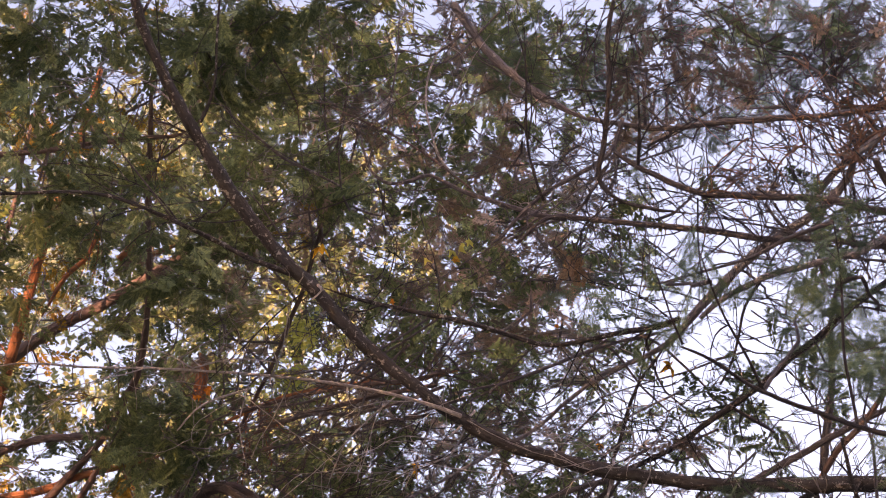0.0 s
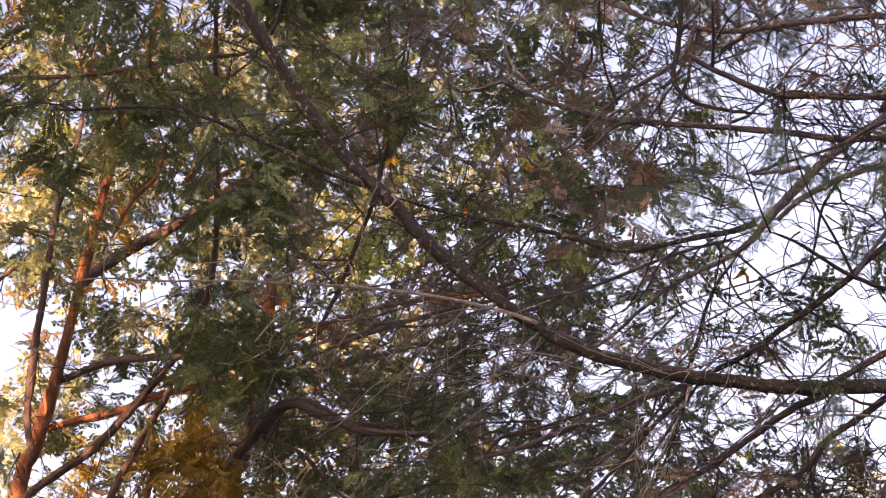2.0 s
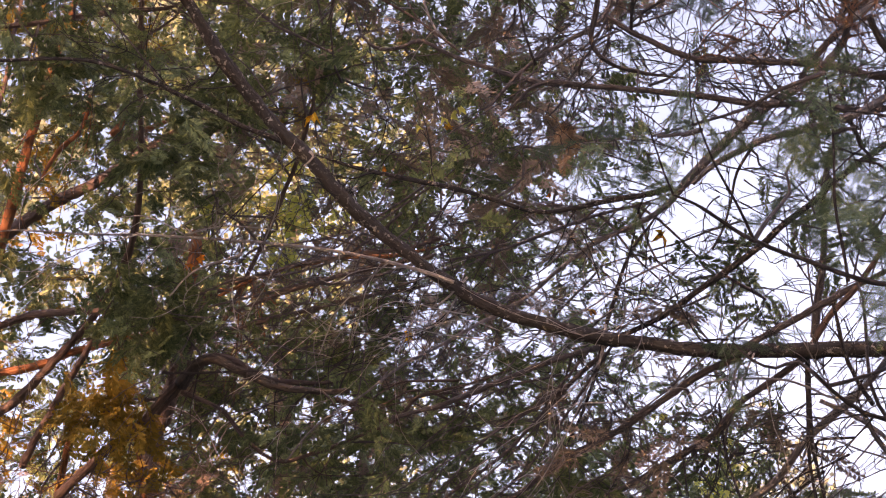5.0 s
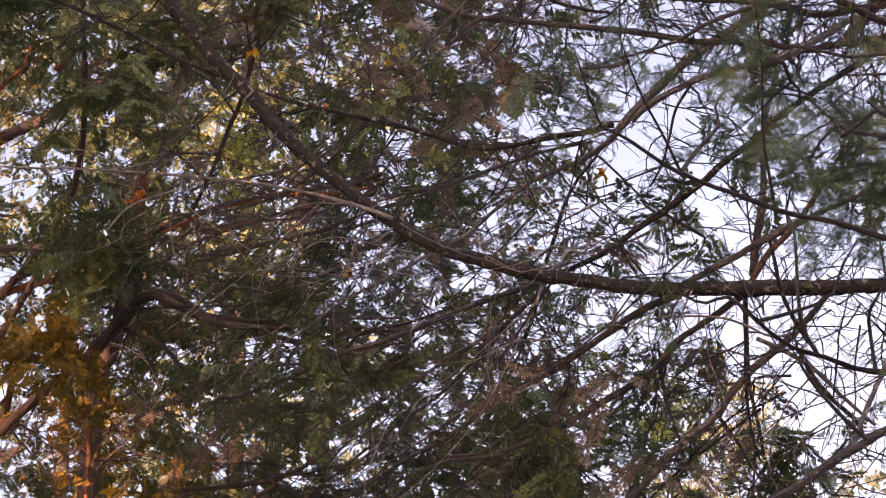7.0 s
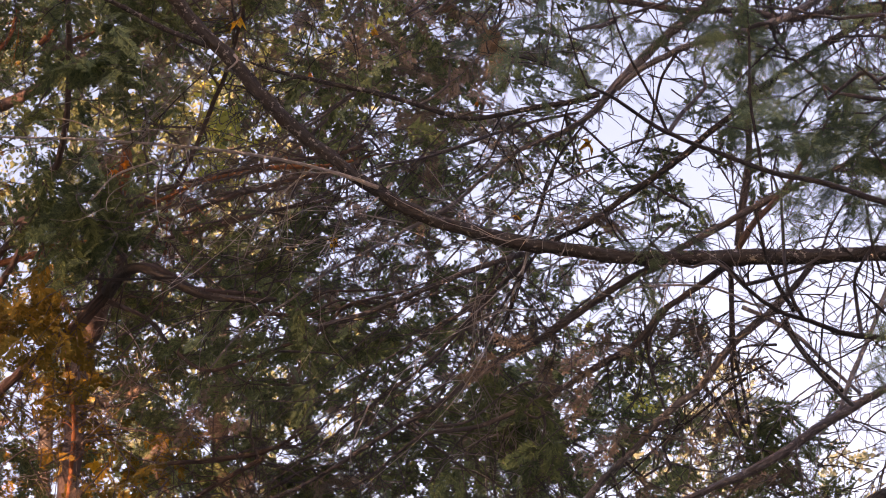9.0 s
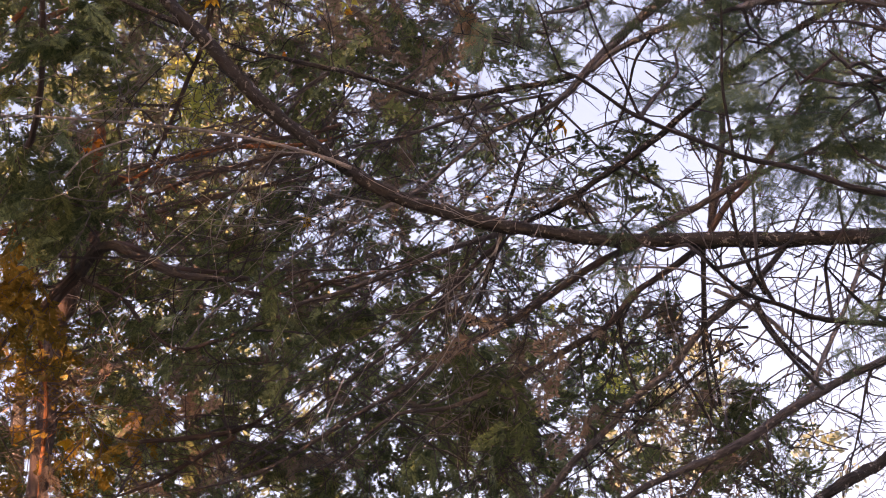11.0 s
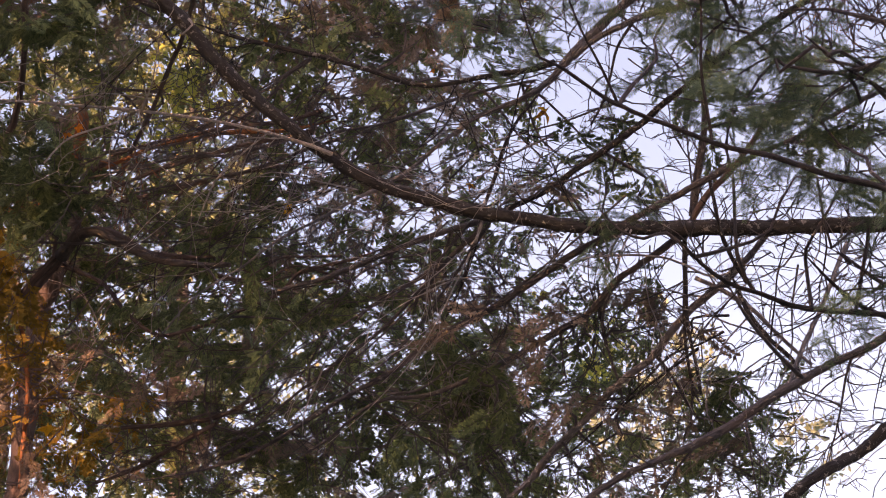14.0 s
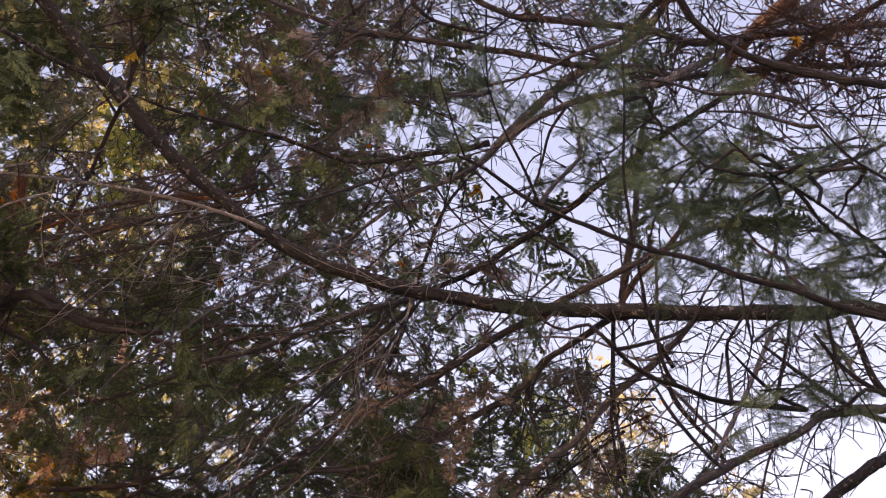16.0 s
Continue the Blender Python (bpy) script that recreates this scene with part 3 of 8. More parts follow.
# The low sun's orange on this bough is painted by its bark colour.
limb(fir, "bough", BARK["rust"], [(1.288, 4.816, 4.859, 0.0136), (1.313, 4.772, 4.878, 0.0174), (1.352, 4.721, 4.908, 0.0192), (1.430, 4.659, 4.958, 0.0201), (1.514, 4.591, 5.021, 0.0210), (1.982, 4.920, 5.538, 0.0221), (2.450, 5.250, 6.055, 0.0241)], twigs=4, label="stout bough with orange evening light put into its colour")
limb(fir, "bough", BARK["brown"], [(0.605, 4.561, 3.208, 0.0068), (0.713, 4.548, 3.285, 0.0082), (0.807, 4.554, 3.330, 0.0089), (0.902, 4.561, 3.375, 0.0096), (0.986, 4.565, 3.424, 0.0097), (1.083, 4.559, 3.493, 0.0101), (1.156, 4.566, 3.539, 0.0105), (1.242, 4.569, 3.593, 0.0105), (1.361, 4.570, 3.649, 0.0110), (1.423, 4.577, 3.699, 0.0115), (1.552, 4.594, 3.731, 0.0116), (2.001, 4.922, 3.933, 0.0122), (2.450, 5.250, 4.135, 0.0133)], twigs=14, label="thick weathered lower bough")
limb(fir, "bough", BARK["grey"], [(1.114, 4.623, 3.259, 0.0130), (1.221, 4.653, 3.343, 0.0140), (1.329, 4.694, 3.413, 0.0150), (1.557, 4.669, 3.599, 0.0154), (2.004, 4.960, 3.947, 0.0161), (2.450, 5.250, 4.295, 0.0177)], twigs=4)
limb(fir, "bough", BARK["light"], [(0.905, 4.099, 3.562, 0.0013), (0.955, 4.182, 3.527, 0.0042), (1.017, 4.263, 3.497, 0.0047), (1.080, 4.340, 3.476, 0.0051), (1.125, 4.407, 3.475, 0.0055)], twigs=4)
limb(near, "bough", BARK["dark"], [(0.764, 3.846, 3.531, 0.0014), (0.812, 3.901, 3.510, 0.0039), (0.878, 3.957, 3.491, 0.0047), (0.957, 4.003, 3.488, 0.0052), (1.037, 4.051, 3.484, 0.0056), (1.119, 4.091, 3.494, 0.0061), (1.260, 4.132, 3.506, 0.0066)], twigs=4)
limb(fir, "bough", BARK["dark"], [(1.092, 4.162, 3.672, 0.0013), (1.171, 4.250, 3.645, 0.0039), (1.253, 4.334, 3.628, 0.0048), (1.336, 4.408, 3.631, 0.0057)], twigs=3)
limb(fir, "bough", BARK["dark"], [(1.225, 4.334, 3.759, 0.0033), (1.320, 4.368, 3.701, 0.0049), (1.401, 4.393, 3.657, 0.0057), (1.496, 4.414, 3.622, 0.0065), (1.973, 4.832, 3.671, 0.0069), (2.450, 5.250, 3.720, 0.0075)], twigs=4)
limb(fir, "bough", BARK["light"], [(1.541, 4.933, 4.104, 0.0065), (1.577, 4.858, 3.976, 0.0059), (1.593, 4.790, 3.849, 0.0024)], twigs=3)
limb(fir, "bough", BARK["light"], [(1.346, 4.712, 3.985, 0.0062), (1.312, 4.697, 3.914, 0.0061), (1.265, 4.706, 3.806, 0.0061), (1.218, 4.706, 3.714, 0.0061), (1.173, 4.712, 3.614, 0.0052), (1.145, 4.698, 3.549, 0.0023)], twigs=6)
limb(fir, "bough", BARK["dark"], [(1.009, 5.175, 4.237, 0.0038), (1.014, 5.237, 4.129, 0.0049), (1.019, 5.316, 3.993, 0.0049), (1.046, 5.386, 3.871, 0.0044), (1.073, 5.414, 3.823, 0.0013)], twigs=5)
limb(fir, "twig", BARK["dark"], [(0.792, 5.399, 4.207, 0.0040), (0.804, 5.447, 4.124, 0.0040), (0.823, 5.492, 4.047, 0.0040), (0.848, 5.530, 3.981, 0.0013)], twigs=3)
limb(near, "bough", BARK["dark"], [(0.394, 3.054, 3.471, 0.0016), (0.438, 3.085, 3.470, 0.0026), (0.484, 3.121, 3.462, 0.0033), (0.547, 3.164, 3.444, 0.0040), (0.649, 3.206, 3.426, 0.0043), (0.744, 3.247, 3.412, 0.0047), (0.851, 3.282, 3.410, 0.0054), (0.950, 3.322, 3.398, 0.0058), (1.040, 3.356, 3.399, 0.0062), (1.132, 3.396, 3.389, 0.0070), (1.212, 3.431, 3.390, 0.0078), (1.581, 3.391, 3.298, 0.0081), (1.950, 3.350, 3.205, 0.0089)], twigs=0, label="slender drooping fir bough")
limb(near, "twig", BARK["dark"], [(0.431, 3.009, 3.639, 0.0006), (0.452, 3.060, 3.608, 0.0017), (0.480, 3.114, 3.572, 0.0020), (0.527, 3.178, 3.520, 0.0027), (0.559, 3.233, 3.484, 0.0034)], twigs=0)
limb(near, "twig", BARK["dark"], [(0.368, 3.180, 3.724, 0.0006), (0.389, 3.223, 3.684, 0.0018), (0.408, 3.263, 3.648, 0.0021), (0.428, 3.299, 3.620, 0.0025)], twigs=0)
limb(near, "twig", BARK["dark"], [(0.710, 3.185, 3.817, 0.0008), (0.720, 3.221, 3.755, 0.0021), (0.726, 3.262, 3.683, 0.0024), (0.728, 3.308, 3.603, 0.0028), (0.744, 3.352, 3.527, 0.0035), (0.753, 3.379, 3.481, 0.0035)], twigs=0)
limb(near, "bough", BARK["dark"], [(0.920, 3.272, 3.665, 0.0018), (1.002, 3.328, 3.634, 0.0021), (1.086, 3.377, 3.615, 0.0029), (1.236, 3.453, 3.551, 0.0043), (1.327, 3.509, 3.522, 0.0058), (1.638, 3.429, 3.296, 0.0061), (1.950, 3.350, 3.070, 0.0067)], twigs=0)
limb(near, "bough", BARK["dark"], [(1.054, 3.235, 3.731, 0.0018), (1.131, 3.275, 3.661, 0.0025), (1.204, 3.298, 3.622, 0.0031), (1.303, 3.317, 3.587, 0.0049), (1.627, 3.334, 3.474, 0.0052), (1.950, 3.350, 3.360, 0.0057)], twigs=0)
limb(fir, "bough", BARK["grey"], [(-1.340, 4.808, 4.990, 0.0018), (-1.247, 4.816, 4.992, 0.0044), (-1.058, 4.821, 5.001, 0.0050), (-0.932, 4.838, 4.988, 0.0055), (-0.789, 4.874, 4.943, 0.0064), (-0.662, 4.911, 4.896, 0.0070), (-0.567, 4.945, 4.855, 0.0075), (-0.448, 4.974, 4.822, 0.0080)], twigs=8)
limb(fir, "twig", BARK["brown"], [(-0.973, 4.672, 5.107, 0.0009), (-0.906, 4.731, 5.044, 0.0024), (-0.845, 4.787, 4.987, 0.0027), (-0.785, 4.844, 4.927, 0.0030)], twigs=2)
limb(fir, "bough", BARK["grey"], [(-0.641, 4.454, 5.486, 0.0013), (-0.650, 4.502, 5.402, 0.0035), (-0.656, 4.558, 5.305, 0.0039), (-0.658, 4.598, 5.236, 0.0044), (-0.677, 4.634, 5.174, 0.0050), (-0.702, 4.660, 5.128, 0.0054)], twigs=3)
limb(fir, "bough", BARK["grey"], [(-0.816, 4.454, 5.486, 0.0013), (-0.843, 4.486, 5.430, 0.0040), (-0.870, 4.510, 5.389, 0.0050)], twigs=1)
limb(fir, "twig", BARK["pale"], [(-1.041, 4.580, 5.267, 0.0008), (-0.945, 4.587, 5.255, 0.0021), (-0.849, 4.604, 5.225, 0.0024), (-0.772, 4.635, 5.172, 0.0030)], twigs=2)
limb(fir, "twig", BARK["brown"], [(-0.647, 4.738, 5.231, 0.0011), (-0.558, 4.774, 5.167, 0.0036), (-0.477, 4.807, 5.111, 0.0040), (-0.403, 4.825, 5.080, 0.0040), (-0.314, 4.848, 5.040, 0.0030)], twigs=5)
limb(fir, "twig", BARK["brown"], [(-0.607, 4.749, 4.975, 0.0007), (-0.549, 4.767, 4.944, 0.0019), (-0.494, 4.804, 4.880, 0.0024), (-0.439, 4.841, 4.815, 0.0030)], twigs=1)
limb(fir, "bough", BARK["pale"], [(-1.315, 5.007, 4.527, 0.0008), (-1.190, 4.985, 4.538, 0.0024), (-0.992, 4.978, 4.521, 0.0029), (-0.771, 4.968, 4.508, 0.0034), (-0.551, 4.963, 4.489, 0.0041), (-0.348, 4.961, 4.464, 0.0047), (-0.208, 4.960, 4.437, 0.0048), (-0.068, 4.965, 4.401, 0.0053), (0.029, 4.970, 4.364, 0.0058)], twigs=5, label="long bare pale twig")
limb(fir, "twig", BARK["pale"], [(-0.910, 4.980, 4.575, 0.0005), (-0.837, 4.960, 4.570, 0.0018), (-0.772, 4.954, 4.543, 0.0019), (-0.710, 4.955, 4.504, 0.0022)], twigs=1)
limb(fir, "twig", BARK["pale"], [(-0.446, 4.999, 4.542, 0.0005), (-0.539, 4.976, 4.543, 0.0018), (-0.615, 4.958, 4.535, 0.0019), (-0.710, 4.953, 4.506, 0.0022)], twigs=2)
limb(fir, "twig", BARK["pale"], [(-0.344, 5.170, 4.245, 0.0005), (-0.328, 5.138, 4.278, 0.0018), (-0.301, 5.096, 4.327, 0.0021), (-0.280, 5.070, 4.349, 0.0022), (-0.217, 5.029, 4.397, 0.0024), (-0.146, 4.990, 4.442, 0.0024)], twigs=2)
limb(fir, "twig", BARK["pale"], [(-0.025, 5.139, 4.300, 0.0006), (0.009, 5.091, 4.324, 0.0019), (0.048, 5.029, 4.376, 0.0024)], twigs=1)
limb(fir, "twig", BARK["pale"], [(-0.564, 5.144, 4.290, 0.0005), (-0.582, 5.109, 4.352, 0.0016), (-0.585, 5.069, 4.420, 0.0018), (-0.553, 5.011, 4.520, 0.0019)], twigs=1)
limb(fir, "twig", BARK["pale"], [(-0.470, 5.065, 4.426, 0.0005), (-0.494, 5.042, 4.467, 0.0016), (-0.506, 5.014, 4.515, 0.0019)], twigs=0)
limb(fir, "twig", BARK["pale"], [(0.415, 5.275, 4.180, 0.0010), (0.424, 5.234, 4.212, 0.0027), (0.438, 5.181, 4.264, 0.0031), (0.440, 5.141, 4.296, 0.0035)], twigs=1, label="broken pale twig stub")
limb(fir, "twig", BARK["pale"], [(0.637, 5.035, 4.034, 0.0007), (0.691, 5.020, 4.077, 0.0024), (0.783, 5.020, 4.095, 0.0028), (0.906, 5.029, 4.098, 0.0030), (0.983, 5.047, 4.084, 0.0032), (1.061, 5.070, 4.062, 0.0034), (1.154, 5.067, 4.086, 0.0038)], twigs=5)
limb(fir, "twig", BARK["pale"], [(0.788, 4.989, 4.006, 0.0008), (0.804, 4.975, 4.083, 0.0024), (0.833, 4.969, 4.147, 0.0028)], twigs=1)
limb(fir, "twig", BARK["pale"], [(-0.053, 5.752, 3.848, 0.0007), (-0.045, 5.711, 3.919, 0.0022), (-0.012, 5.670, 3.991, 0.0027), (0.012, 5.641, 4.040, 0.0027)], twigs=1)
limb(fir, "bough", BARK["light"], [(0.659, 4.684, 4.504, 0.0068), (0.716, 4.644, 4.537, 0.0073), (0.780, 4.611, 4.558, 0.0078), (0.859, 4.575, 4.576, 0.0082), (0.950, 4.542, 4.584, 0.0087), (1.048, 4.501, 4.597, 0.0092), (1.141, 4.452, 4.622, 0.0097), (2.450, 5.250, 5.900, 0.0130)], twigs=5)
limb(fir, "bough", BARK["grey"], [(0.805, 4.567, 4.544, 0.0045), (0.766, 4.606, 4.490, 0.0041), (0.752, 4.642, 4.434, 0.0037), (0.734, 4.681, 4.372, 0.0034), (0.703, 4.715, 4.320, 0.0030)], twigs=3)
limb(fir, "bough", BARK["brown"], [(1.104, 4.886, 4.798, 0.0073), (1.077, 4.948, 4.707, 0.0082), (1.068, 4.999, 4.626, 0.0092), (1.071, 5.061, 4.516, 0.0102), (1.054, 5.124, 4.406, 0.0111), (1.040, 5.180, 4.303, 0.0121)], twigs=6)
limb(cedar2, "bough", BARK["cedar_shaded"], [(-0.678, 5.828, 4.835, 0.0044), (-0.524, 5.696, 4.812, 0.0048), (-0.374, 5.569, 4.775, 0.0053), (-0.246, 5.444, 4.726, 0.0057), (-0.107, 5.319, 4.672, 0.0061), (-0.006, 5.183, 4.630, 0.0065)], twigs=6)
limb(cedar2, "bough", BARK["brown"], [(-0.749, 5.856, 4.768, 0.0038), (-0.593, 5.730, 4.739, 0.0042), (-0.425, 5.603, 4.708, 0.0046), (-0.280, 5.485, 4.651, 0.0050), (-0.124, 5.348, 4.622, 0.0054), (-0.022, 5.208, 4.588, 0.0057)], twigs=6)
limb(cedar2, "bough", BARK["brown"], [(-0.607, 5.891, 4.737, 0.0033), (-0.433, 5.733, 4.691, 0.0037), (-0.249, 5.572, 4.642, 0.0041), (-0.074, 5.396, 4.611, 0.0045), (0.043, 5.225, 4.560, 0.0049)], twigs=6)
limb(cedar2, "bough", BARK["brown"], [(-0.775, 5.833, 4.802, 0.0033), (-0.646, 5.700, 4.782, 0.0036), (-0.494, 5.584, 4.731, 0.0040), (-0.331, 5.450, 4.705, 0.0043), (-0.207, 5.299, 4.698, 0.0046), (-0.120, 5.144, 4.690, 0.0049)], twigs=6)
limb(cedar2, "bough", BARK["brown"], [(-0.572, 5.778, 4.942, 0.0027), (-0.433, 5.628, 4.874, 0.0031), (-0.284, 5.469, 4.816, 0.0034), (-0.175, 5.300, 4.767, 0.0038), (-0.039, 5.106, 4.753, 0.0041)], twigs=6)
limb(fir, "bough", BARK["brown"], [(-0.155, 5.790, 4.344, 0.0069), (-0.024, 5.669, 4.324, 0.0073), (0.094, 5.542, 4.311, 0.0077), (0.224, 5.407, 4.308, 0.0080), (0.349, 5.273, 4.293, 0.0083), (0.429, 5.151, 4.258, 0.0086)], twigs=6)
limb(fir, "bough", BARK["brown"], [(-0.217, 6.052, 3.999, 0.0035), (-0.076, 5.920, 4.066, 0.0040), (0.062, 5.787, 4.124, 0.0044), (0.162, 5.662, 4.152, 0.0048), (0.226, 5.544, 4.165, 0.0052), (0.288, 5.420, 4.187, 0.0056), (0.356, 5.292, 4.213, 0.0059), (0.437, 5.161, 4.238, 0.0063)], twigs=8)
limb(fir, "twig", BARK["brown"], [(0.190, 5.460, 3.869, 0.0040), (0.284, 5.433, 3.875, 0.0037), (0.378, 5.382, 3.930, 0.0033), (0.456, 5.343, 3.956, 0.0030), (0.548, 5.324, 3.931, 0.0027), (0.578, 5.316, 3.893, 0.0024)], twigs=4)
limb(fir, "twig", BARK["light"], [(0.997, 4.978, 4.011, 0.0061), (1.072, 4.982, 3.974, 0.0058), (1.147, 4.991, 3.923, 0.0055), (1.208, 5.005, 3.863, 0.0052), (1.268, 5.016, 3.809, 0.0049), (1.300, 5.021, 3.780, 0.0046)], twigs=5)
limb(fir, "twig", BARK["grey"], [(1.016, 4.769, 4.192, 0.0045), (1.048, 4.852, 4.094, 0.0053), (1.086, 4.912, 4.036, 0.0060), (1.133, 4.961, 3.992, 0.0068)], twigs=4)
limb(near, "twig", BARK["dark"], [(1.153, 3.631, 3.445, 0.0040), (1.197, 3.645, 3.392, 0.0044), (1.240, 3.649, 3.356, 0.0047), (1.292, 3.649, 3.324, 0.0051)], twigs=3)
limb(fir, "twig", BARK["grey"], [(1.574, 4.806, 4.086, 0.0076), (1.605, 4.831, 4.017, 0.0081), (1.635, 4.856, 3.947, 0.0086), (1.675, 4.870, 3.890, 0.0091)], twigs=4)
limb(fir, "twig", BARK["pale"], [(-0.735, 4.914, 4.290, 0.0023), (-0.668, 4.888, 4.354, 0.0027), (-0.540, 4.878, 4.400, 0.0031)], twigs=1)
limb(cedar, "trunk", BARK["cedar"], [(-2.175, 7.636, -0.050, 0.0696), (-2.105, 7.636, 2.473, 0.0512), (-2.025, 7.636, 4.946, 0.0348), (-1.943, 7.466, 5.188, 0.0309), (-1.860, 7.331, 5.370, 0.0256), (-1.786, 7.196, 5.551, 0.0218), (-1.726, 7.062, 5.732, 0.0204), (-1.678, 6.957, 5.863, 0.0191), (-1.616, 6.830, 6.032, 0.0165), (-1.533, 6.687, 6.229, 0.0139), (-1.445, 6.545, 6.425, 0.0114), (-1.356, 6.382, 6.658, 0.0101)], twigs=12)
limb(cedar, "bough", BARK["cedar_shaded"], [(-1.896, 7.295, 5.076, 0.0143), (-1.916, 7.241, 5.225, 0.0154), (-1.895, 7.167, 5.410, 0.0166), (-1.865, 7.076, 5.625, 0.0155), (-1.838, 6.995, 5.823, 0.0145), (-1.810, 6.919, 6.012, 0.0123), (-1.725, 6.797, 6.281, 0.0101), (-1.685, 6.697, 6.512, 0.0079), (-1.621, 6.585, 6.766, 0.0024)], twigs=8)
limb(cedar, "bough", BARK["cedar_shaded"], [(-1.858, 7.350, 5.441, 0.0161), (-1.626, 7.107, 5.401, 0.0156), (-1.412, 6.903, 5.319, 0.0145), (-1.209, 6.718, 5.227, 0.0133), (-1.016, 6.550, 5.126, 0.0116), (-0.874, 6.409, 4.999, 0.0034)], twigs=8)
limb(cedar, "bough", BARK["cedar"], [(-1.908, 7.442, 5.281, 0.0145), (-1.766, 7.341, 5.270, 0.0144), (-1.591, 7.242, 5.258, 0.0150), (-1.398, 7.130, 5.273, 0.0140), (-1.253, 7.036, 5.260, 0.0123), (-1.069, 6.938, 5.259, 0.0034)], twigs=6)
limb(cedar, "bough", BARK["cedar_shaded"], [(-1.986, 7.577, 5.047, 0.0161), (-1.882, 7.475, 5.068, 0.0160), (-1.686, 7.348, 5.134, 0.0166), (-1.516, 7.206, 5.230, 0.0156), (-1.371, 7.067, 5.324, 0.0139), (-1.294, 6.957, 5.368, 0.0131), (-1.218, 6.836, 5.435, 0.0129), (-1.160, 6.717, 5.501, 0.0121), (-1.125, 6.574, 5.611, 0.0120), (-1.110, 6.423, 5.738, 0.0119), (-1.108, 6.243, 5.917, 0.0103), (-1.090, 6.025, 6.164, 0.0088), (-1.068, 5.872, 6.301, 0.0032)], twigs=14)
limb(cedar, "bough", BARK["cedar_shaded"], [(-1.585, 7.198, 4.809, 0.0137), (-1.458, 7.004, 4.935, 0.0127), (-1.356, 6.840, 5.016, 0.0119), (-1.276, 6.698, 5.063, 0.0103), (-1.224, 6.562, 5.106, 0.0034)], twigs=6)
limb(cedar, "bough", BARK["cedar_shaded"], [(-1.865, 7.590, 6.029, 0.0227), (-1.647, 7.513, 6.163, 0.0254), (-1.478, 7.472, 6.234, 0.0227), (-1.334, 7.428, 6.310, 0.0200), (-1.165, 7.371, 6.409, 0.0160), (-0.948, 7.324, 6.490, 0.0027)], twigs=6)
limb(cedar, "bough", BARK["cedar"], [(-1.282, 6.757, 6.008, 0.0126), (-1.244, 6.735, 6.046, 0.0126), (-1.199, 6.702, 6.103, 0.0034)], twigs=0)
limb(cedar, "bough", BARK["cedar"], [(-1.182, 6.752, 6.017, 0.0110), (-1.116, 6.739, 6.039, 0.0102), (-1.050, 6.725, 6.063, 0.0034)], twigs=0)
limb(cedar, "bough", BARK["cedar"], [(-1.539, 6.680, 5.705, 0.0034), (-1.453, 6.606, 5.834, 0.0092), (-1.366, 6.563, 5.908, 0.0084), (-1.323, 6.499, 6.019, 0.0076)], twigs=3)
limb(cedar, "bough", BARK["cedar_shaded"], [(-1.845, 5.894, 5.891, 0.0071), (-1.645, 5.893, 5.894, 0.0085), (-1.465, 5.887, 5.903, 0.0092), (-1.305, 5.877, 5.920, 0.0092), (-1.126, 5.865, 5.942, 0.0085), (-0.967, 5.860, 5.950, 0.0071), (-0.917, 5.851, 5.967, 0.0019)], twigs=6)
limb(cedar, "bough", BARK["cedar"], [(-2.035, 6.786, 5.523, 0.0061), (-1.905, 6.733, 5.615, 0.0061), (-1.798, 6.717, 5.642, 0.0027)], twigs=2)
# Short piece added in the shape of a sunlit patch on the trunk.
limb(cedar2, "bough", BARK["cedar"], [(-1.027, 7.355, 5.673, 0.0195), (-1.004, 7.309, 5.752, 0.0245), (-0.994, 7.269, 5.821, 0.0213), (-1.008, 7.240, 5.871, 0.0034)], twigs=2, label="short cedar piece shaped as a trunk's sunlit patch")
limb(cedar2, "trunk", BARK["cedar_shaded"], [(-1.393, 8.099, -0.050, 0.0682), (-1.323, 8.099, 2.574, 0.0501), (-1.243, 8.099, 5.147, 0.0401), (-1.179, 7.945, 5.362, 0.0380), (-1.115, 7.832, 5.505, 0.0339), (-1.064, 7.744, 5.605, 0.0298), (-0.989, 7.614, 5.777, 0.0258), (-0.891, 7.580, 5.784, 0.0198)], twigs=6)
limb(cedar2, "bough", BARK["cedar_shaded"], [(-1.340, 6.694, 4.470, 0.0152), (-1.160, 6.581, 4.595, 0.0165), (-1.016, 6.502, 4.663, 0.0174), (-0.914, 6.408, 4.757, 0.0180), (-0.837, 6.338, 4.810, 0.0165), (-0.776, 6.296, 4.816, 0.0137), (-0.699, 6.276, 4.786, 0.0109), (-0.601, 6.273, 4.724, 0.0095), (-0.447, 6.256, 4.690, 0.0081), (-0.333, 6.220, 4.686, 0.0029)], twigs=8)
limb(cedar2, "bough", BARK["cedar_shaded"], [(-0.892, 6.418, 4.739, 0.0083), (-0.754, 6.381, 4.653, 0.0075), (-0.658, 6.367, 4.534, 0.0067), (-0.543, 6.336, 4.444, 0.0066), (-0.408, 6.258, 4.443, 0.0067), (-0.285, 6.174, 4.454, 0.0059), (-0.146, 6.085, 4.480, 0.0052), (-0.070, 5.992, 4.517, 0.0051), (0.073, 5.919, 4.521, 0.0050), (0.212, 5.841, 4.537, 0.0020)], twigs=8)
limb(cedar2, "bough", BARK["cedar_shaded"], [(-1.057, 7.248, 5.157, 0.0125), (-1.032, 7.106, 5.183, 0.0108), (-1.011, 6.983, 5.180, 0.0034)], twigs=0)
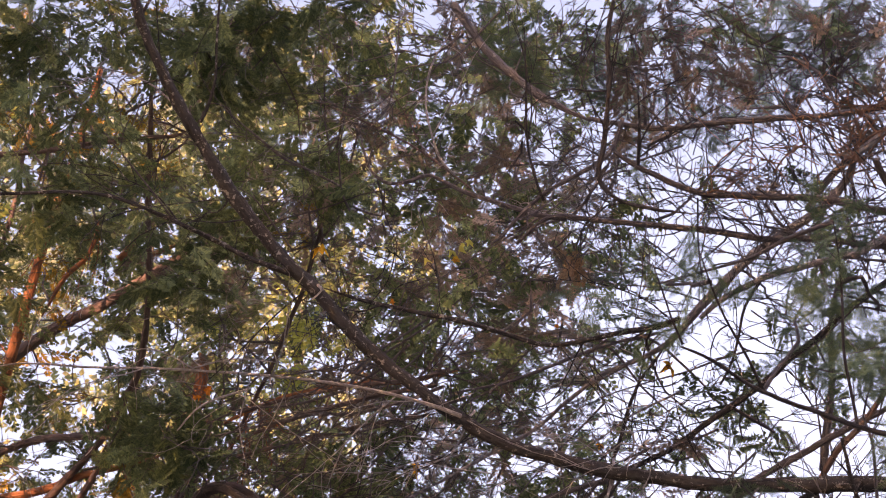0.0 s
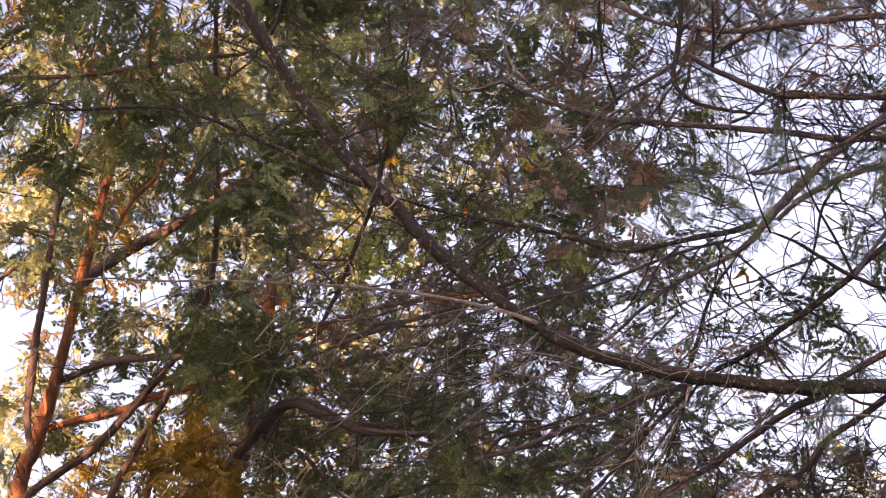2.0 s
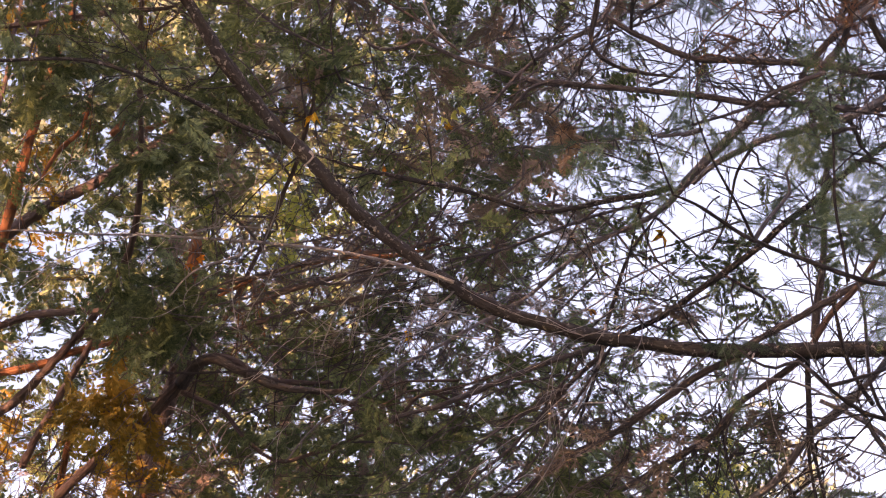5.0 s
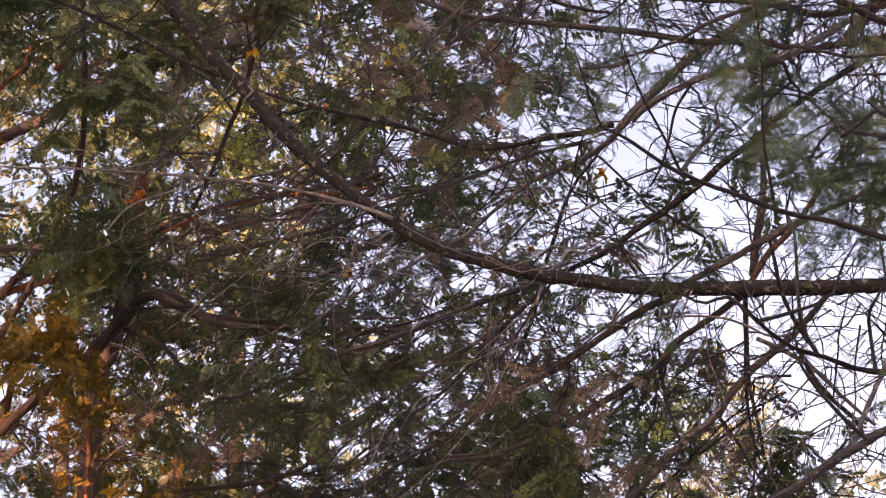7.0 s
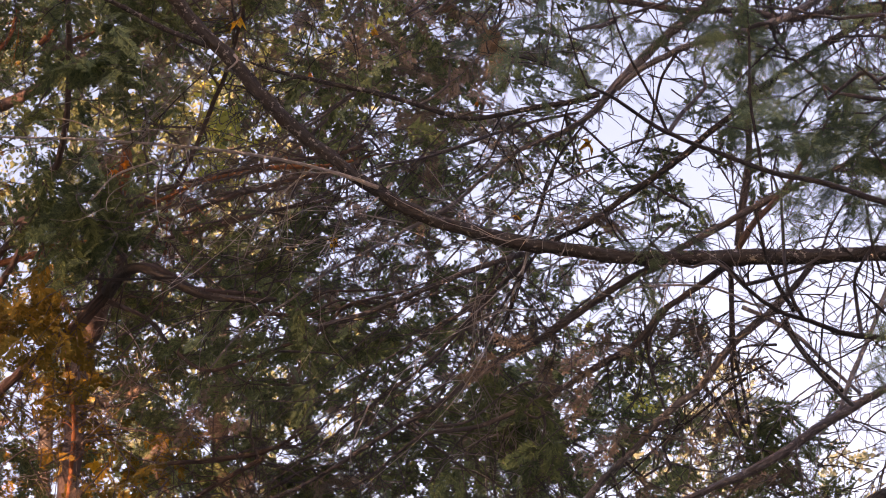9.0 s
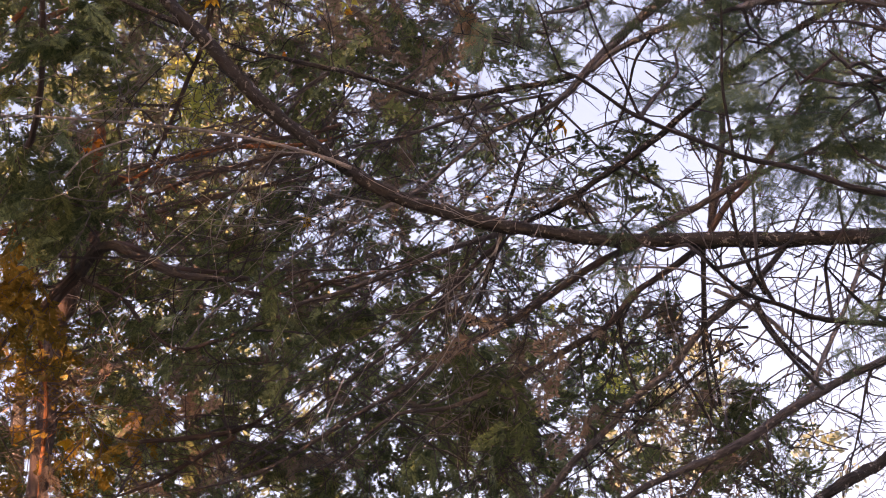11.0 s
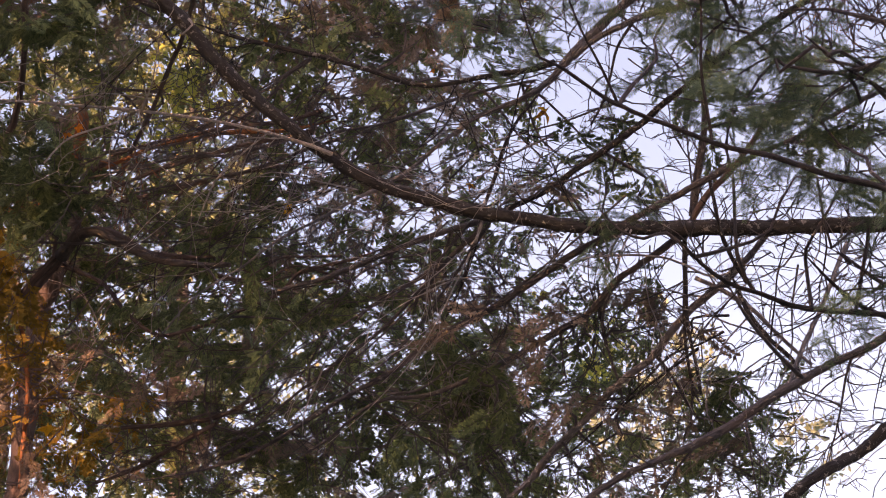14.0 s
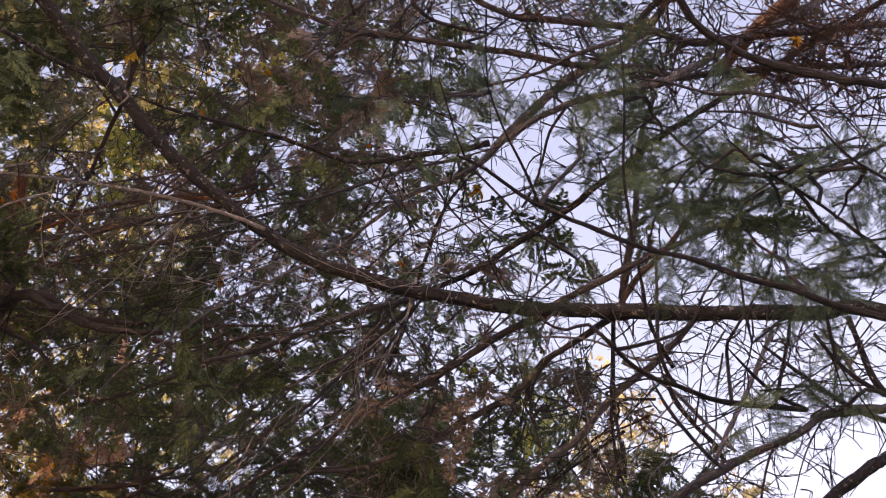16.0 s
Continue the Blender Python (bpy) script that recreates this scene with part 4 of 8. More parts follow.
limb(cedar2, "bough", BARK["cedar"], [(-1.536, 7.669, 4.889, 0.0145), (-1.468, 7.437, 4.980, 0.0142), (-1.393, 7.225, 5.049, 0.0123), (-1.347, 7.063, 5.042, 0.0034)], twigs=3)
limb(cedar2, "bough", BARK["cedar"], [(-0.804, 6.524, 5.171, 0.0058), (-0.605, 6.399, 5.200, 0.0071), (-0.362, 6.293, 5.199, 0.0077), (-0.144, 6.210, 5.165, 0.0070), (0.031, 6.115, 5.155, 0.0025)], twigs=8)
limb(cedar2, "bough", BARK["cedar_shaded"], [(-0.784, 6.562, 5.107, 0.0029), (-0.558, 6.356, 5.090, 0.0084), (-0.314, 6.169, 5.062, 0.0082), (-0.045, 5.993, 5.030, 0.0067)], twigs=8)
limb(cedar2, "bough", BARK["cedar_shaded"], [(-0.764, 6.585, 5.067, 0.0065), (-0.519, 6.392, 5.029, 0.0077), (-0.314, 6.211, 4.989, 0.0069), (-0.045, 6.040, 4.949, 0.0024)], twigs=8)
limb(cedar2, "bough", BARK["cedar_shaded"], [(-0.836, 6.774, 5.131, 0.0085), (-0.730, 6.645, 5.296, 0.0079), (-0.645, 6.538, 5.425, 0.0079), (-0.571, 6.422, 5.570, 0.0073), (-0.528, 6.352, 5.635, 0.0073), (-0.455, 6.202, 5.840, 0.0063), (-0.413, 6.078, 5.999, 0.0052), (-0.371, 5.935, 6.193, 0.0019)], twigs=10)
limb(cedar2, "bough", BARK["cedar_shaded"], [(-0.463, 6.877, 4.952, 0.0074), (-0.294, 6.803, 4.882, 0.0088), (-0.169, 6.701, 4.866, 0.0032)], twigs=4)
limb(cedar2, "bough", BARK["cedar_shaded"], [(-0.724, 6.982, 4.379, 0.0071), (-0.520, 6.913, 4.372, 0.0099), (-0.358, 6.841, 4.373, 0.0084), (-0.218, 6.747, 4.414, 0.0026)], twigs=5)
limb(cedar2, "bough", BARK["cedar_shaded"], [(-0.869, 7.273, 4.266, 0.0026), (-0.672, 7.113, 4.280, 0.0087), (-0.520, 6.951, 4.307, 0.0085), (-0.374, 6.798, 4.326, 0.0070)], twigs=5)
limb(cedar2, "bough", BARK["cedar"], [(-1.187, 7.334, 5.007, 0.0108), (-1.164, 7.421, 4.858, 0.0093), (-1.151, 7.486, 4.745, 0.0093), (-1.165, 7.595, 4.557, 0.0093), (-1.183, 7.682, 4.406, 0.0034)], twigs=3)

limb(cedar2, "bough", BARK["dark"], [(-0.862, 6.141, 4.630, 0.0206), (-0.806, 6.071, 4.673, 0.0184), (-0.739, 6.027, 4.665, 0.0163), (-0.665, 6.005, 4.617, 0.0142), (-0.534, 5.996, 4.552, 0.0121), (-0.405, 5.967, 4.521, 0.0101), (-0.296, 5.927, 4.504, 0.0081)], twigs=6)
limb(fir, "twig", BARK["pale"], [(-0.365, 4.802, 4.681, 0.0039), (-0.354, 4.802, 4.663, 0.0031), (-0.379, 4.806, 4.636, 0.0023)], twigs=0)
limb(fir, "twig", BARK["pale"], [(-0.015, 5.035, 4.327, 0.0023), (0.016, 5.032, 4.354, 0.0028), (0.050, 5.023, 4.389, 0.0034), (0.067, 5.023, 4.410, 0.0039)], twigs=0)
limb(fir, "twig", BARK["pale"], [(0.423, 5.089, 4.162, 0.0039), (0.436, 5.096, 4.218, 0.0041), (0.447, 5.102, 4.274, 0.0044), (0.452, 5.120, 4.311, 0.0047)], twigs=1)
limb(fir, "twig", BARK["light"], [(0.762, 5.011, 4.021, 0.0023), (0.773, 4.983, 4.074, 0.0028), (0.792, 4.960, 4.113, 0.0033), (0.821, 4.942, 4.138, 0.0038)], twigs=1)
limb(fir, "twig", BARK["grey"], [(0.994, 5.060, 4.184, 0.0055), (0.998, 5.116, 4.074, 0.0053), (1.004, 5.169, 3.963, 0.0051), (1.027, 5.210, 3.863, 0.0049), (1.041, 5.242, 3.785, 0.0047)], twigs=4)
limb(fir, "twig", BARK["grey"], [(1.108, 4.972, 3.977, 0.0068), (1.144, 4.998, 3.907, 0.0065), (1.194, 5.014, 3.849, 0.0061), (1.250, 5.025, 3.797, 0.0057), (1.271, 5.039, 3.755, 0.0053)], twigs=4)
limb(fir, "twig", BARK["brown"], [(0.812, 5.395, 4.140, 0.0041), (0.804, 5.431, 4.068, 0.0039), (0.828, 5.462, 3.994, 0.0037), (0.859, 5.497, 3.904, 0.0035), (0.867, 5.521, 3.844, 0.0033)], twigs=3)
limb(cedar2, "bough", BARK["cedar_shaded"], [(-1.109, 6.148, 4.553, 0.0131), (-1.019, 6.193, 4.494, 0.0122), (-0.932, 6.168, 4.575, 0.0112), (-0.825, 6.131, 4.681, 0.0103), (-0.762, 6.120, 4.719, 0.0094)], twigs=4)
# ---- crowns ----
foliage(cedar, "cedarfar", (-2.28, 7.40, 7.72), (0.20, 0.45, 0.20), 72, 0.129)
foliage(cedar, "cedarfar", (-1.90, 6.94, 7.41), (0.16, 0.45, 0.16), 41, 0.129)
foliage(cedar, "cedarfar", (-1.55, 6.97, 7.37), (0.18, 0.45, 0.19), 31, 0.129)
foliage(cedar2, "cedarfar", (-1.36, 6.95, 7.34), (0.18, 0.45, 0.19), 43, 0.129)
foliage(cedar2, "cedarfar", (-1.06, 7.02, 7.46), (0.19, 0.45, 0.17), 68, 0.129)
foliage(cedar2, "cedarfar", (-0.88, 7.32, 7.61), (0.20, 0.45, 0.21), 105, 0.129)
foliage(cedar2, "cedarfar", (-0.54, 7.39, 7.67), (0.21, 0.45, 0.19), 95, 0.129)
foliage(cedar2, "cedarfar", (-0.24, 7.69, 7.92), (0.17, 0.45, 0.18), 19, 0.129)
foliage(cedar2, "cedarfar", (0.05, 7.15, 7.53), (0.17, 0.45, 0.18), 29, 0.129)
foliage(cedar2, "cedarfar", (0.27, 7.18, 7.57), (0.19, 0.45, 0.21), 37, 0.129)
foliage(cedar2, "cedarfar", (0.55, 6.97, 7.32), (0.21, 0.45, 0.19), 36, 0.129)
foliage(cedar2, "cedarfar", (0.76, 6.88, 7.25), (0.20, 0.45, 0.18), 22, 0.129)
foliage(cedar2, "cedarfar", (1.09, 6.96, 7.40), (0.18, 0.45, 0.17), 9, 0.129)
foliage(cedar2, "cedarfar", (1.53, 6.85, 7.23), (0.15, 0.45, 0.19), 9, 0.129)
foliage(cedar2, "cedarfar", (1.99, 7.45, 7.82), (0.21, 0.45, 0.21), 14, 0.129)
foliage(cedar2, "cedarfar", (2.31, 7.73, 7.99), (0.21, 0.45, 0.19), 12, 0.129)
foliage(cedar2, "cedarfar", (2.54, 7.29, 7.58), (0.22, 0.45, 0.17), 11, 0.129)
foliage(cedar2, "cedarfar", (2.91, 7.75, 8.00), (0.18, 0.45, 0.19), 10, 0.129)
foliage(cedar, "cedarfar", (-2.35, 7.86, 7.78), (0.22, 0.45, 0.19), 26, 0.129)
foliage(cedar, "cedarfar", (-1.92, 7.55, 7.44), (0.19, 0.45, 0.19), 22, 0.129)
foliage(cedar, "cedarfar", (-1.64, 7.36, 7.33), (0.19, 0.45, 0.21), 25, 0.129)
foliage(cedar2, "cedarfar", (-1.35, 7.20, 7.23), (0.17, 0.45, 0.17), 26, 0.129)
foliage(cedar2, "cedarfar", (-1.05, 7.37, 7.34), (0.16, 0.45, 0.18), 52, 0.129)
foliage(cedar2, "cedarfar", (-0.81, 7.28, 7.34), (0.19, 0.45, 0.16), 65, 0.129)
foliage(cedar2, "cedarfar", (-0.53, 7.24, 7.25), (0.17, 0.45, 0.19), 84, 0.129)
foliage(cedar2, "cedarfar", (-0.27, 7.83, 7.77), (0.21, 0.45, 0.23), 44, 0.129)
foliage(cedar2, "cedarfar", (-0.02, 7.32, 7.32), (0.17, 0.45, 0.18), 38, 0.129)
foliage(cedar2, "cedarfar", (0.26, 7.31, 7.32), (0.17, 0.45, 0.18), 28, 0.129)
foliage(cedar2, "cedarfar", (0.58, 7.32, 7.37), (0.20, 0.45, 0.17), 32, 0.129)
foliage(cedar2, "cedarfar", (0.84, 7.69, 7.56), (0.17, 0.45, 0.19), 9, 0.129)
foliage(cedar2, "cedarfar", (1.16, 7.56, 7.55), (0.18, 0.45, 0.21), 11, 0.129)
foliage(cedar, "cedarfar", (-2.32, 7.91, 7.36), (0.18, 0.45, 0.20), 23, 0.129)
foliage(cedar, "cedarfar", (-1.97, 7.82, 7.35), (0.17, 0.45, 0.20), 21, 0.129)
foliage(cedar, "cedarfar", (-1.62, 7.25, 6.88), (0.16, 0.45, 0.17), 24, 0.129)
foliage(cedar2, "cedarfar", (-1.30, 7.27, 6.92), (0.17, 0.45, 0.16), 25, 0.129)
foliage(cedar2, "cedarfar", (-1.16, 7.79, 7.28), (0.18, 0.45, 0.19), 64, 0.129)
foliage(cedar2, "cedarfar", (-0.79, 7.16, 6.86), (0.16, 0.45, 0.15), 58, 0.129)
foliage(cedar2, "cedarfar", (-0.48, 7.12, 6.78), (0.17, 0.45, 0.20), 86, 0.129)
foliage(cedar2, "cedarfar", (-0.22, 7.30, 6.99), (0.20, 0.45, 0.19), 71, 0.129)
foliage(cedar2, "cedarfar", (0.00, 7.70, 7.28), (0.17, 0.45, 0.16), 35, 0.129)
foliage(cedar2, "cedarfar", (0.28, 7.25, 6.95), (0.15, 0.45, 0.20), 39, 0.129)
foliage(cedar2, "cedarfar", (0.55, 7.20, 6.84), (0.20, 0.45, 0.18), 22, 0.129)
foliage(cedar2, "cedarfar", (0.82, 7.90, 7.36), (0.18, 0.45, 0.21), 11, 0.129)
foliage(cedar, "cedarfar", (-2.10, 7.27, 6.62), (0.18, 0.45, 0.17), 28, 0.129)
foliage(cedar, "cedarfar", (-1.97, 7.73, 6.89), (0.20, 0.45, 0.18), 45, 0.129)
foliage(cedar, "cedarfar", (-1.63, 7.39, 6.69), (0.16, 0.45, 0.20), 39, 0.129)
foliage(cedar2, "cedarfar", (-1.29, 7.39, 6.66), (0.15, 0.45, 0.19), 52, 0.129)
foliage(cedar2, "cedarfar", (-1.10, 7.90, 7.10), (0.18, 0.45, 0.19), 75, 0.129)
foliage(cedar2, "cedarfar", (-0.81, 7.42, 6.72), (0.15, 0.45, 0.15), 43, 0.129)
foliage(cedar2, "cedarfar", (-0.63, 8.12, 7.25), (0.23, 0.45, 0.22), 78, 0.129)
foliage(cedar2, "cedarfar", (-0.32, 7.88, 7.03), (0.18, 0.45, 0.18), 40, 0.129)
foliage(cedar2, "cedarfar", (0.02, 7.83, 6.99), (0.17, 0.45, 0.18), 28, 0.129)
foliage(cedar2, "cedarfar", (0.24, 7.48, 6.75), (0.17, 0.45, 0.16), 34, 0.129)
foliage(cedar2, "cedarfar", (0.52, 7.58, 6.84), (0.20, 0.45, 0.18), 33, 0.129)
foliage(cedar2, "cedarfar", (0.87, 7.76, 6.94), (0.18, 0.45, 0.19), 10, 0.129)
foliage(cedar, "cedarfar", (-2.14, 7.63, 6.54), (0.18, 0.45, 0.17), 28, 0.129)
foliage(cedar, "cedarfar", (-2.05, 8.30, 6.94), (0.19, 0.45, 0.19), 34, 0.129)
foliage(cedar, "cedarfar", (-1.65, 7.98, 6.71), (0.21, 0.45, 0.21), 28, 0.129)
foliage(cedar2, "cedarfar", (-1.48, 8.23, 6.92), (0.22, 0.45, 0.21), 97, 0.129)
foliage(cedar2, "cedarfar", (-1.05, 7.67, 6.53), (0.20, 0.45, 0.19), 77, 0.129)
foliage(cedar2, "cedarfar", (-0.93, 8.37, 7.00), (0.18, 0.45, 0.22), 55, 0.129)
foliage(cedar2, "cedarfar", (-0.63, 8.23, 6.97), (0.22, 0.45, 0.18), 52, 0.129)
foliage(cedar2, "cedarfar", (-0.34, 8.25, 6.89), (0.22, 0.45, 0.21), 65, 0.129)
foliage(cedar2, "cedarfar", (0.04, 7.77, 6.57), (0.20, 0.45, 0.16), 37, 0.129)
foliage(cedar2, "cedarfar", (0.30, 7.62, 6.52), (0.16, 0.45, 0.20), 48, 0.129)
foliage(cedar2, "cedarfar", (0.62, 7.99, 6.82), (0.19, 0.45, 0.21), 51, 0.129)
foliage(cedar2, "cedarfar", (0.84, 8.07, 6.86), (0.20, 0.45, 0.21), 39, 0.129)
foliage(cedar, "cedarfar", (-2.26, 8.07, 6.50), (0.18, 0.45, 0.18), 10, 0.129)
foliage(cedar, "cedarfar", (-1.87, 7.51, 6.14), (0.17, 0.45, 0.19), 20, 0.129)
foliage(cedar, "cedarfar", (-1.64, 7.72, 6.25), (0.19, 0.45, 0.18), 10, 0.129)
foliage(cedar2, "cedarfar", (-1.32, 7.58, 6.17), (0.16, 0.45, 0.15), 52, 0.129)
foliage(cedar2, "cedarfar", (-1.08, 7.97, 6.37), (0.18, 0.45, 0.20), 87, 0.129)
foliage(cedar2, "cedarfar", (-0.90, 8.28, 6.64), (0.20, 0.45, 0.18), 24, 0.129)
foliage(cedar2, "cedarfar", (-0.55, 7.53, 6.14), (0.16, 0.45, 0.19), 17, 0.129)
foliage(cedar2, "cedarfar", (-0.28, 7.90, 6.34), (0.17, 0.45, 0.17), 44, 0.129)
foliage(cedar2, "cedarfar", (-0.05, 8.09, 6.50), (0.17, 0.45, 0.18), 59, 0.129)
foliage(cedar2, "cedarfar", (0.27, 8.36, 6.63), (0.23, 0.45, 0.19), 78, 0.129)
foliage(cedar2, "cedarfar", (0.54, 7.63, 6.22), (0.20, 0.45, 0.18), 45, 0.129)
foliage(cedar2, "cedarfar", (0.80, 7.62, 6.19), (0.17, 0.45, 0.19), 21, 0.129)
foliage(cedar, "cedarfar", (-2.25, 8.40, 6.35), (0.18, 0.45, 0.21), 11, 0.129)
foliage(cedar, "cedarfar", (-1.84, 7.77, 5.94), (0.16, 0.45, 0.16), 8, 0.129)
foliage(cedar, "cedarfar", (-1.64, 7.88, 6.09), (0.20, 0.45, 0.21), 13, 0.129)
foliage(cedar2, "cedarfar", (-1.44, 8.32, 6.26), (0.19, 0.45, 0.21), 55, 0.129)
foliage(cedar2, "cedarfar", (-1.10, 7.75, 6.02), (0.17, 0.45, 0.17), 66, 0.129)
foliage(cedar2, "cedarfar", (-0.88, 8.67, 6.48), (0.19, 0.45, 0.20), 47, 0.129)
foliage(cedar2, "cedarfar", (-0.55, 8.00, 6.16), (0.21, 0.45, 0.18), 35, 0.129)
foliage(cedar2, "cedarfar", (-0.28, 8.33, 6.35), (0.20, 0.45, 0.17), 42, 0.129)
foliage(cedar2, "cedarfar", (0.04, 8.57, 6.39), (0.23, 0.45, 0.19), 52, 0.129)
foliage(cedar2, "cedarfar", (0.32, 8.34, 6.28), (0.20, 0.45, 0.20), 63, 0.129)
foliage(cedar2, "cedarfar", (0.57, 7.83, 6.05), (0.21, 0.45, 0.19), 37, 0.129)
foliage(cedar2, "cedarfar", (0.84, 8.09, 6.22), (0.18, 0.45, 0.20), 10, 0.129)
foliage(cedar, "cedarfar", (-2.29, 8.60, 6.12), (0.20, 0.45, 0.20), 13, 0.129)
foliage(cedar, "cedarfar", (-1.93, 8.10, 5.82), (0.16, 0.45, 0.21), 21, 0.129)
foliage(cedar, "cedarfar", (-1.65, 8.01, 5.83), (0.19, 0.45, 0.18), 62, 0.129)
foliage(cedar2, "cedarfar", (-1.40, 8.45, 6.05), (0.17, 0.45, 0.16), 63, 0.129)
foliage(cedar2, "cedarfar", (-1.08, 8.21, 5.89), (0.20, 0.45, 0.18), 106, 0.129)
foliage(cedar2, "cedarfar", (-0.81, 7.86, 5.75), (0.15, 0.45, 0.18), 71, 0.129)
foliage(cedar2, "cedarfar", (-0.59, 8.42, 6.00), (0.18, 0.45, 0.18), 72, 0.129)
foliage(cedar2, "cedarfar", (-0.28, 8.42, 6.00), (0.21, 0.45, 0.17), 71, 0.129)
foliage(cedar2, "cedarfar", (-0.02, 8.66, 6.21), (0.21, 0.45, 0.21), 89, 0.129)
foliage(cedar2, "cedarfar", (0.25, 8.32, 6.01), (0.20, 0.45, 0.21), 71, 0.129)
foliage(cedar2, "cedarfar", (0.61, 8.64, 6.14), (0.19, 0.45, 0.18), 48, 0.129)
foliage(cedar2, "cedarfar", (0.87, 8.58, 6.11), (0.18, 0.45, 0.21), 23, 0.129)
foliage(cedar2, "cedarfar", (1.01, 7.86, 5.71), (0.20, 0.45, 0.17), 10, 0.129)
foliage(cedar, "cedarfar", (-2.18, 8.24, 5.62), (0.21, 0.45, 0.19), 25, 0.129)
foliage(cedar, "cedarfar", (-1.96, 8.42, 5.68), (0.19, 0.45, 0.20), 24, 0.129)
foliage(cedar, "cedarfar", (-1.68, 8.22, 5.59), (0.18, 0.45, 0.18), 54, 0.129)
foliage(cedar2, "cedarfar", (-1.38, 8.33, 5.71), (0.16, 0.45, 0.19), 54, 0.129)
foliage(cedar2, "cedarfar", (-1.08, 8.31, 5.67), (0.21, 0.45, 0.21), 116, 0.129)
foliage(cedar2, "cedarfar", (-0.85, 8.26, 5.61), (0.16, 0.45, 0.18), 77, 0.129)
foliage(cedar2, "cedarfar", (-0.58, 8.32, 5.72), (0.21, 0.45, 0.17), 92, 0.129)
foliage(cedar2, "cedarfar", (-0.25, 8.81, 5.88), (0.22, 0.45, 0.20), 113, 0.129)
foliage(cedar2, "cedarfar", (0.04, 8.14, 5.56), (0.17, 0.45, 0.20), 79, 0.129)
foliage(cedar2, "cedarfar", (0.33, 8.47, 5.70), (0.20, 0.45, 0.19), 59, 0.129)
foliage(cedar2, "cedarfar", (0.55, 8.84, 5.98), (0.18, 0.45, 0.18), 61, 0.129)
foliage(cedar2, "cedarfar", (0.83, 8.35, 5.66), (0.18, 0.45, 0.19), 54, 0.129)
foliage(cedar2, "cedarfar", (1.06, 8.11, 5.57), (0.17, 0.45, 0.16), 17, 0.129)
foliage(cedar, "cedarfar", (-2.22, 8.68, 5.51), (0.18, 0.45, 0.19), 22, 0.129)
foliage(cedar, "cedarfar", (-2.06, 9.09, 5.75), (0.18, 0.45, 0.22), 36, 0.129)
foliage(cedar, "cedarfar", (-1.77, 8.87, 5.62), (0.18, 0.45, 0.17), 47, 0.129)
foliage(cedar2, "gold", (-1.49, 9.06, 5.74), (0.17, 0.45, 0.18), 52, 0.129)
foliage(cedar2, "cedarfar", (-1.18, 9.06, 5.75), (0.20, 0.45, 0.19), 77, 0.129)
foliage(cedar2, "cedarfar", (-0.82, 8.61, 5.55), (0.18, 0.45, 0.16), 54, 0.129)
foliage(cedar2, "cedarfar", (-0.53, 8.98, 5.70), (0.20, 0.45, 0.18), 85, 0.129)
foliage(cedar2, "cedarfar", (-0.28, 8.95, 5.67), (0.17, 0.45, 0.21), 89, 0.129)
foliage(cedar2, "cedarfar", (-0.02, 8.57, 5.45), (0.21, 0.45, 0.18), 82, 0.129)
foliage(cedar2, "cedarfar", (0.25, 8.18, 5.33), (0.19, 0.45, 0.17), 58, 0.129)
foliage(cedar2, "cedarfar", (0.49, 8.04, 5.22), (0.18, 0.45, 0.15), 52, 0.129)
foliage(cedar2, "cedarfar", (0.82, 8.88, 5.67), (0.17, 0.45, 0.17), 60, 0.129)
foliage(cedar2, "cedarfar", (1.17, 8.88, 5.58), (0.22, 0.45, 0.19), 45, 0.129)
foliage(cedar2, "cedarfar", (1.34, 8.08, 5.22), (0.15, 0.45, 0.17), 7, 0.129)
foliage(cedar, "cedarfar", (-2.33, 9.17, 5.38), (0.18, 0.45, 0.22), 37, 0.129)
foliage(cedar, "cedarfar", (-2.02, 8.84, 5.31), (0.20, 0.45, 0.22), 54, 0.129)
foliage(cedar, "cedarfar", (-1.65, 8.42, 5.09), (0.20, 0.45, 0.18), 62, 0.129)
foliage(cedar2, "gold", (-1.36, 8.75, 5.27), (0.17, 0.45, 0.21), 74, 0.129)
foliage(cedar2, "cedarfar", (-1.16, 9.03, 5.40), (0.21, 0.45, 0.20), 106, 0.129)
foliage(cedar2, "cedarfar", (-0.81, 8.67, 5.23), (0.17, 0.45, 0.20), 83, 0.129)
foliage(cedar2, "cedarfar", (-0.58, 8.38, 5.10), (0.19, 0.45, 0.16), 100, 0.129)
foliage(cedar2, "cedarfar", (-0.30, 8.52, 5.12), (0.21, 0.45, 0.21), 147, 0.129)
foliage(cedar2, "cedarfar", (-0.00, 8.43, 5.08), (0.17, 0.45, 0.17), 95, 0.129)
foliage(cedar2, "cedarfar", (0.22, 8.17, 5.03), (0.15, 0.45, 0.18), 86, 0.129)
foliage(cedar2, "cedarfar", (0.51, 8.47, 5.19), (0.17, 0.45, 0.16), 81, 0.129)
foliage(cedar2, "cedarfar", (0.79, 8.57, 5.17), (0.16, 0.45, 0.17), 68, 0.129)
foliage(cedar2, "cedarfar", (1.15, 8.58, 5.21), (0.18, 0.45, 0.20), 31, 0.129)
foliage(cedar2, "cedarfar", (1.39, 8.63, 5.18), (0.17, 0.45, 0.17), 23, 0.129)
foliage(cedar2, "cedarfar", (1.71, 9.13, 5.38), (0.17, 0.45, 0.23), 12, 0.129)
foliage(cedar2, "cedarfar", (2.02, 9.17, 5.39), (0.19, 0.45, 0.18), 10, 0.129)
foliage(cedar, "cedarfar", (-2.15, 8.65, 4.91), (0.20, 0.45, 0.21), 38, 0.129)
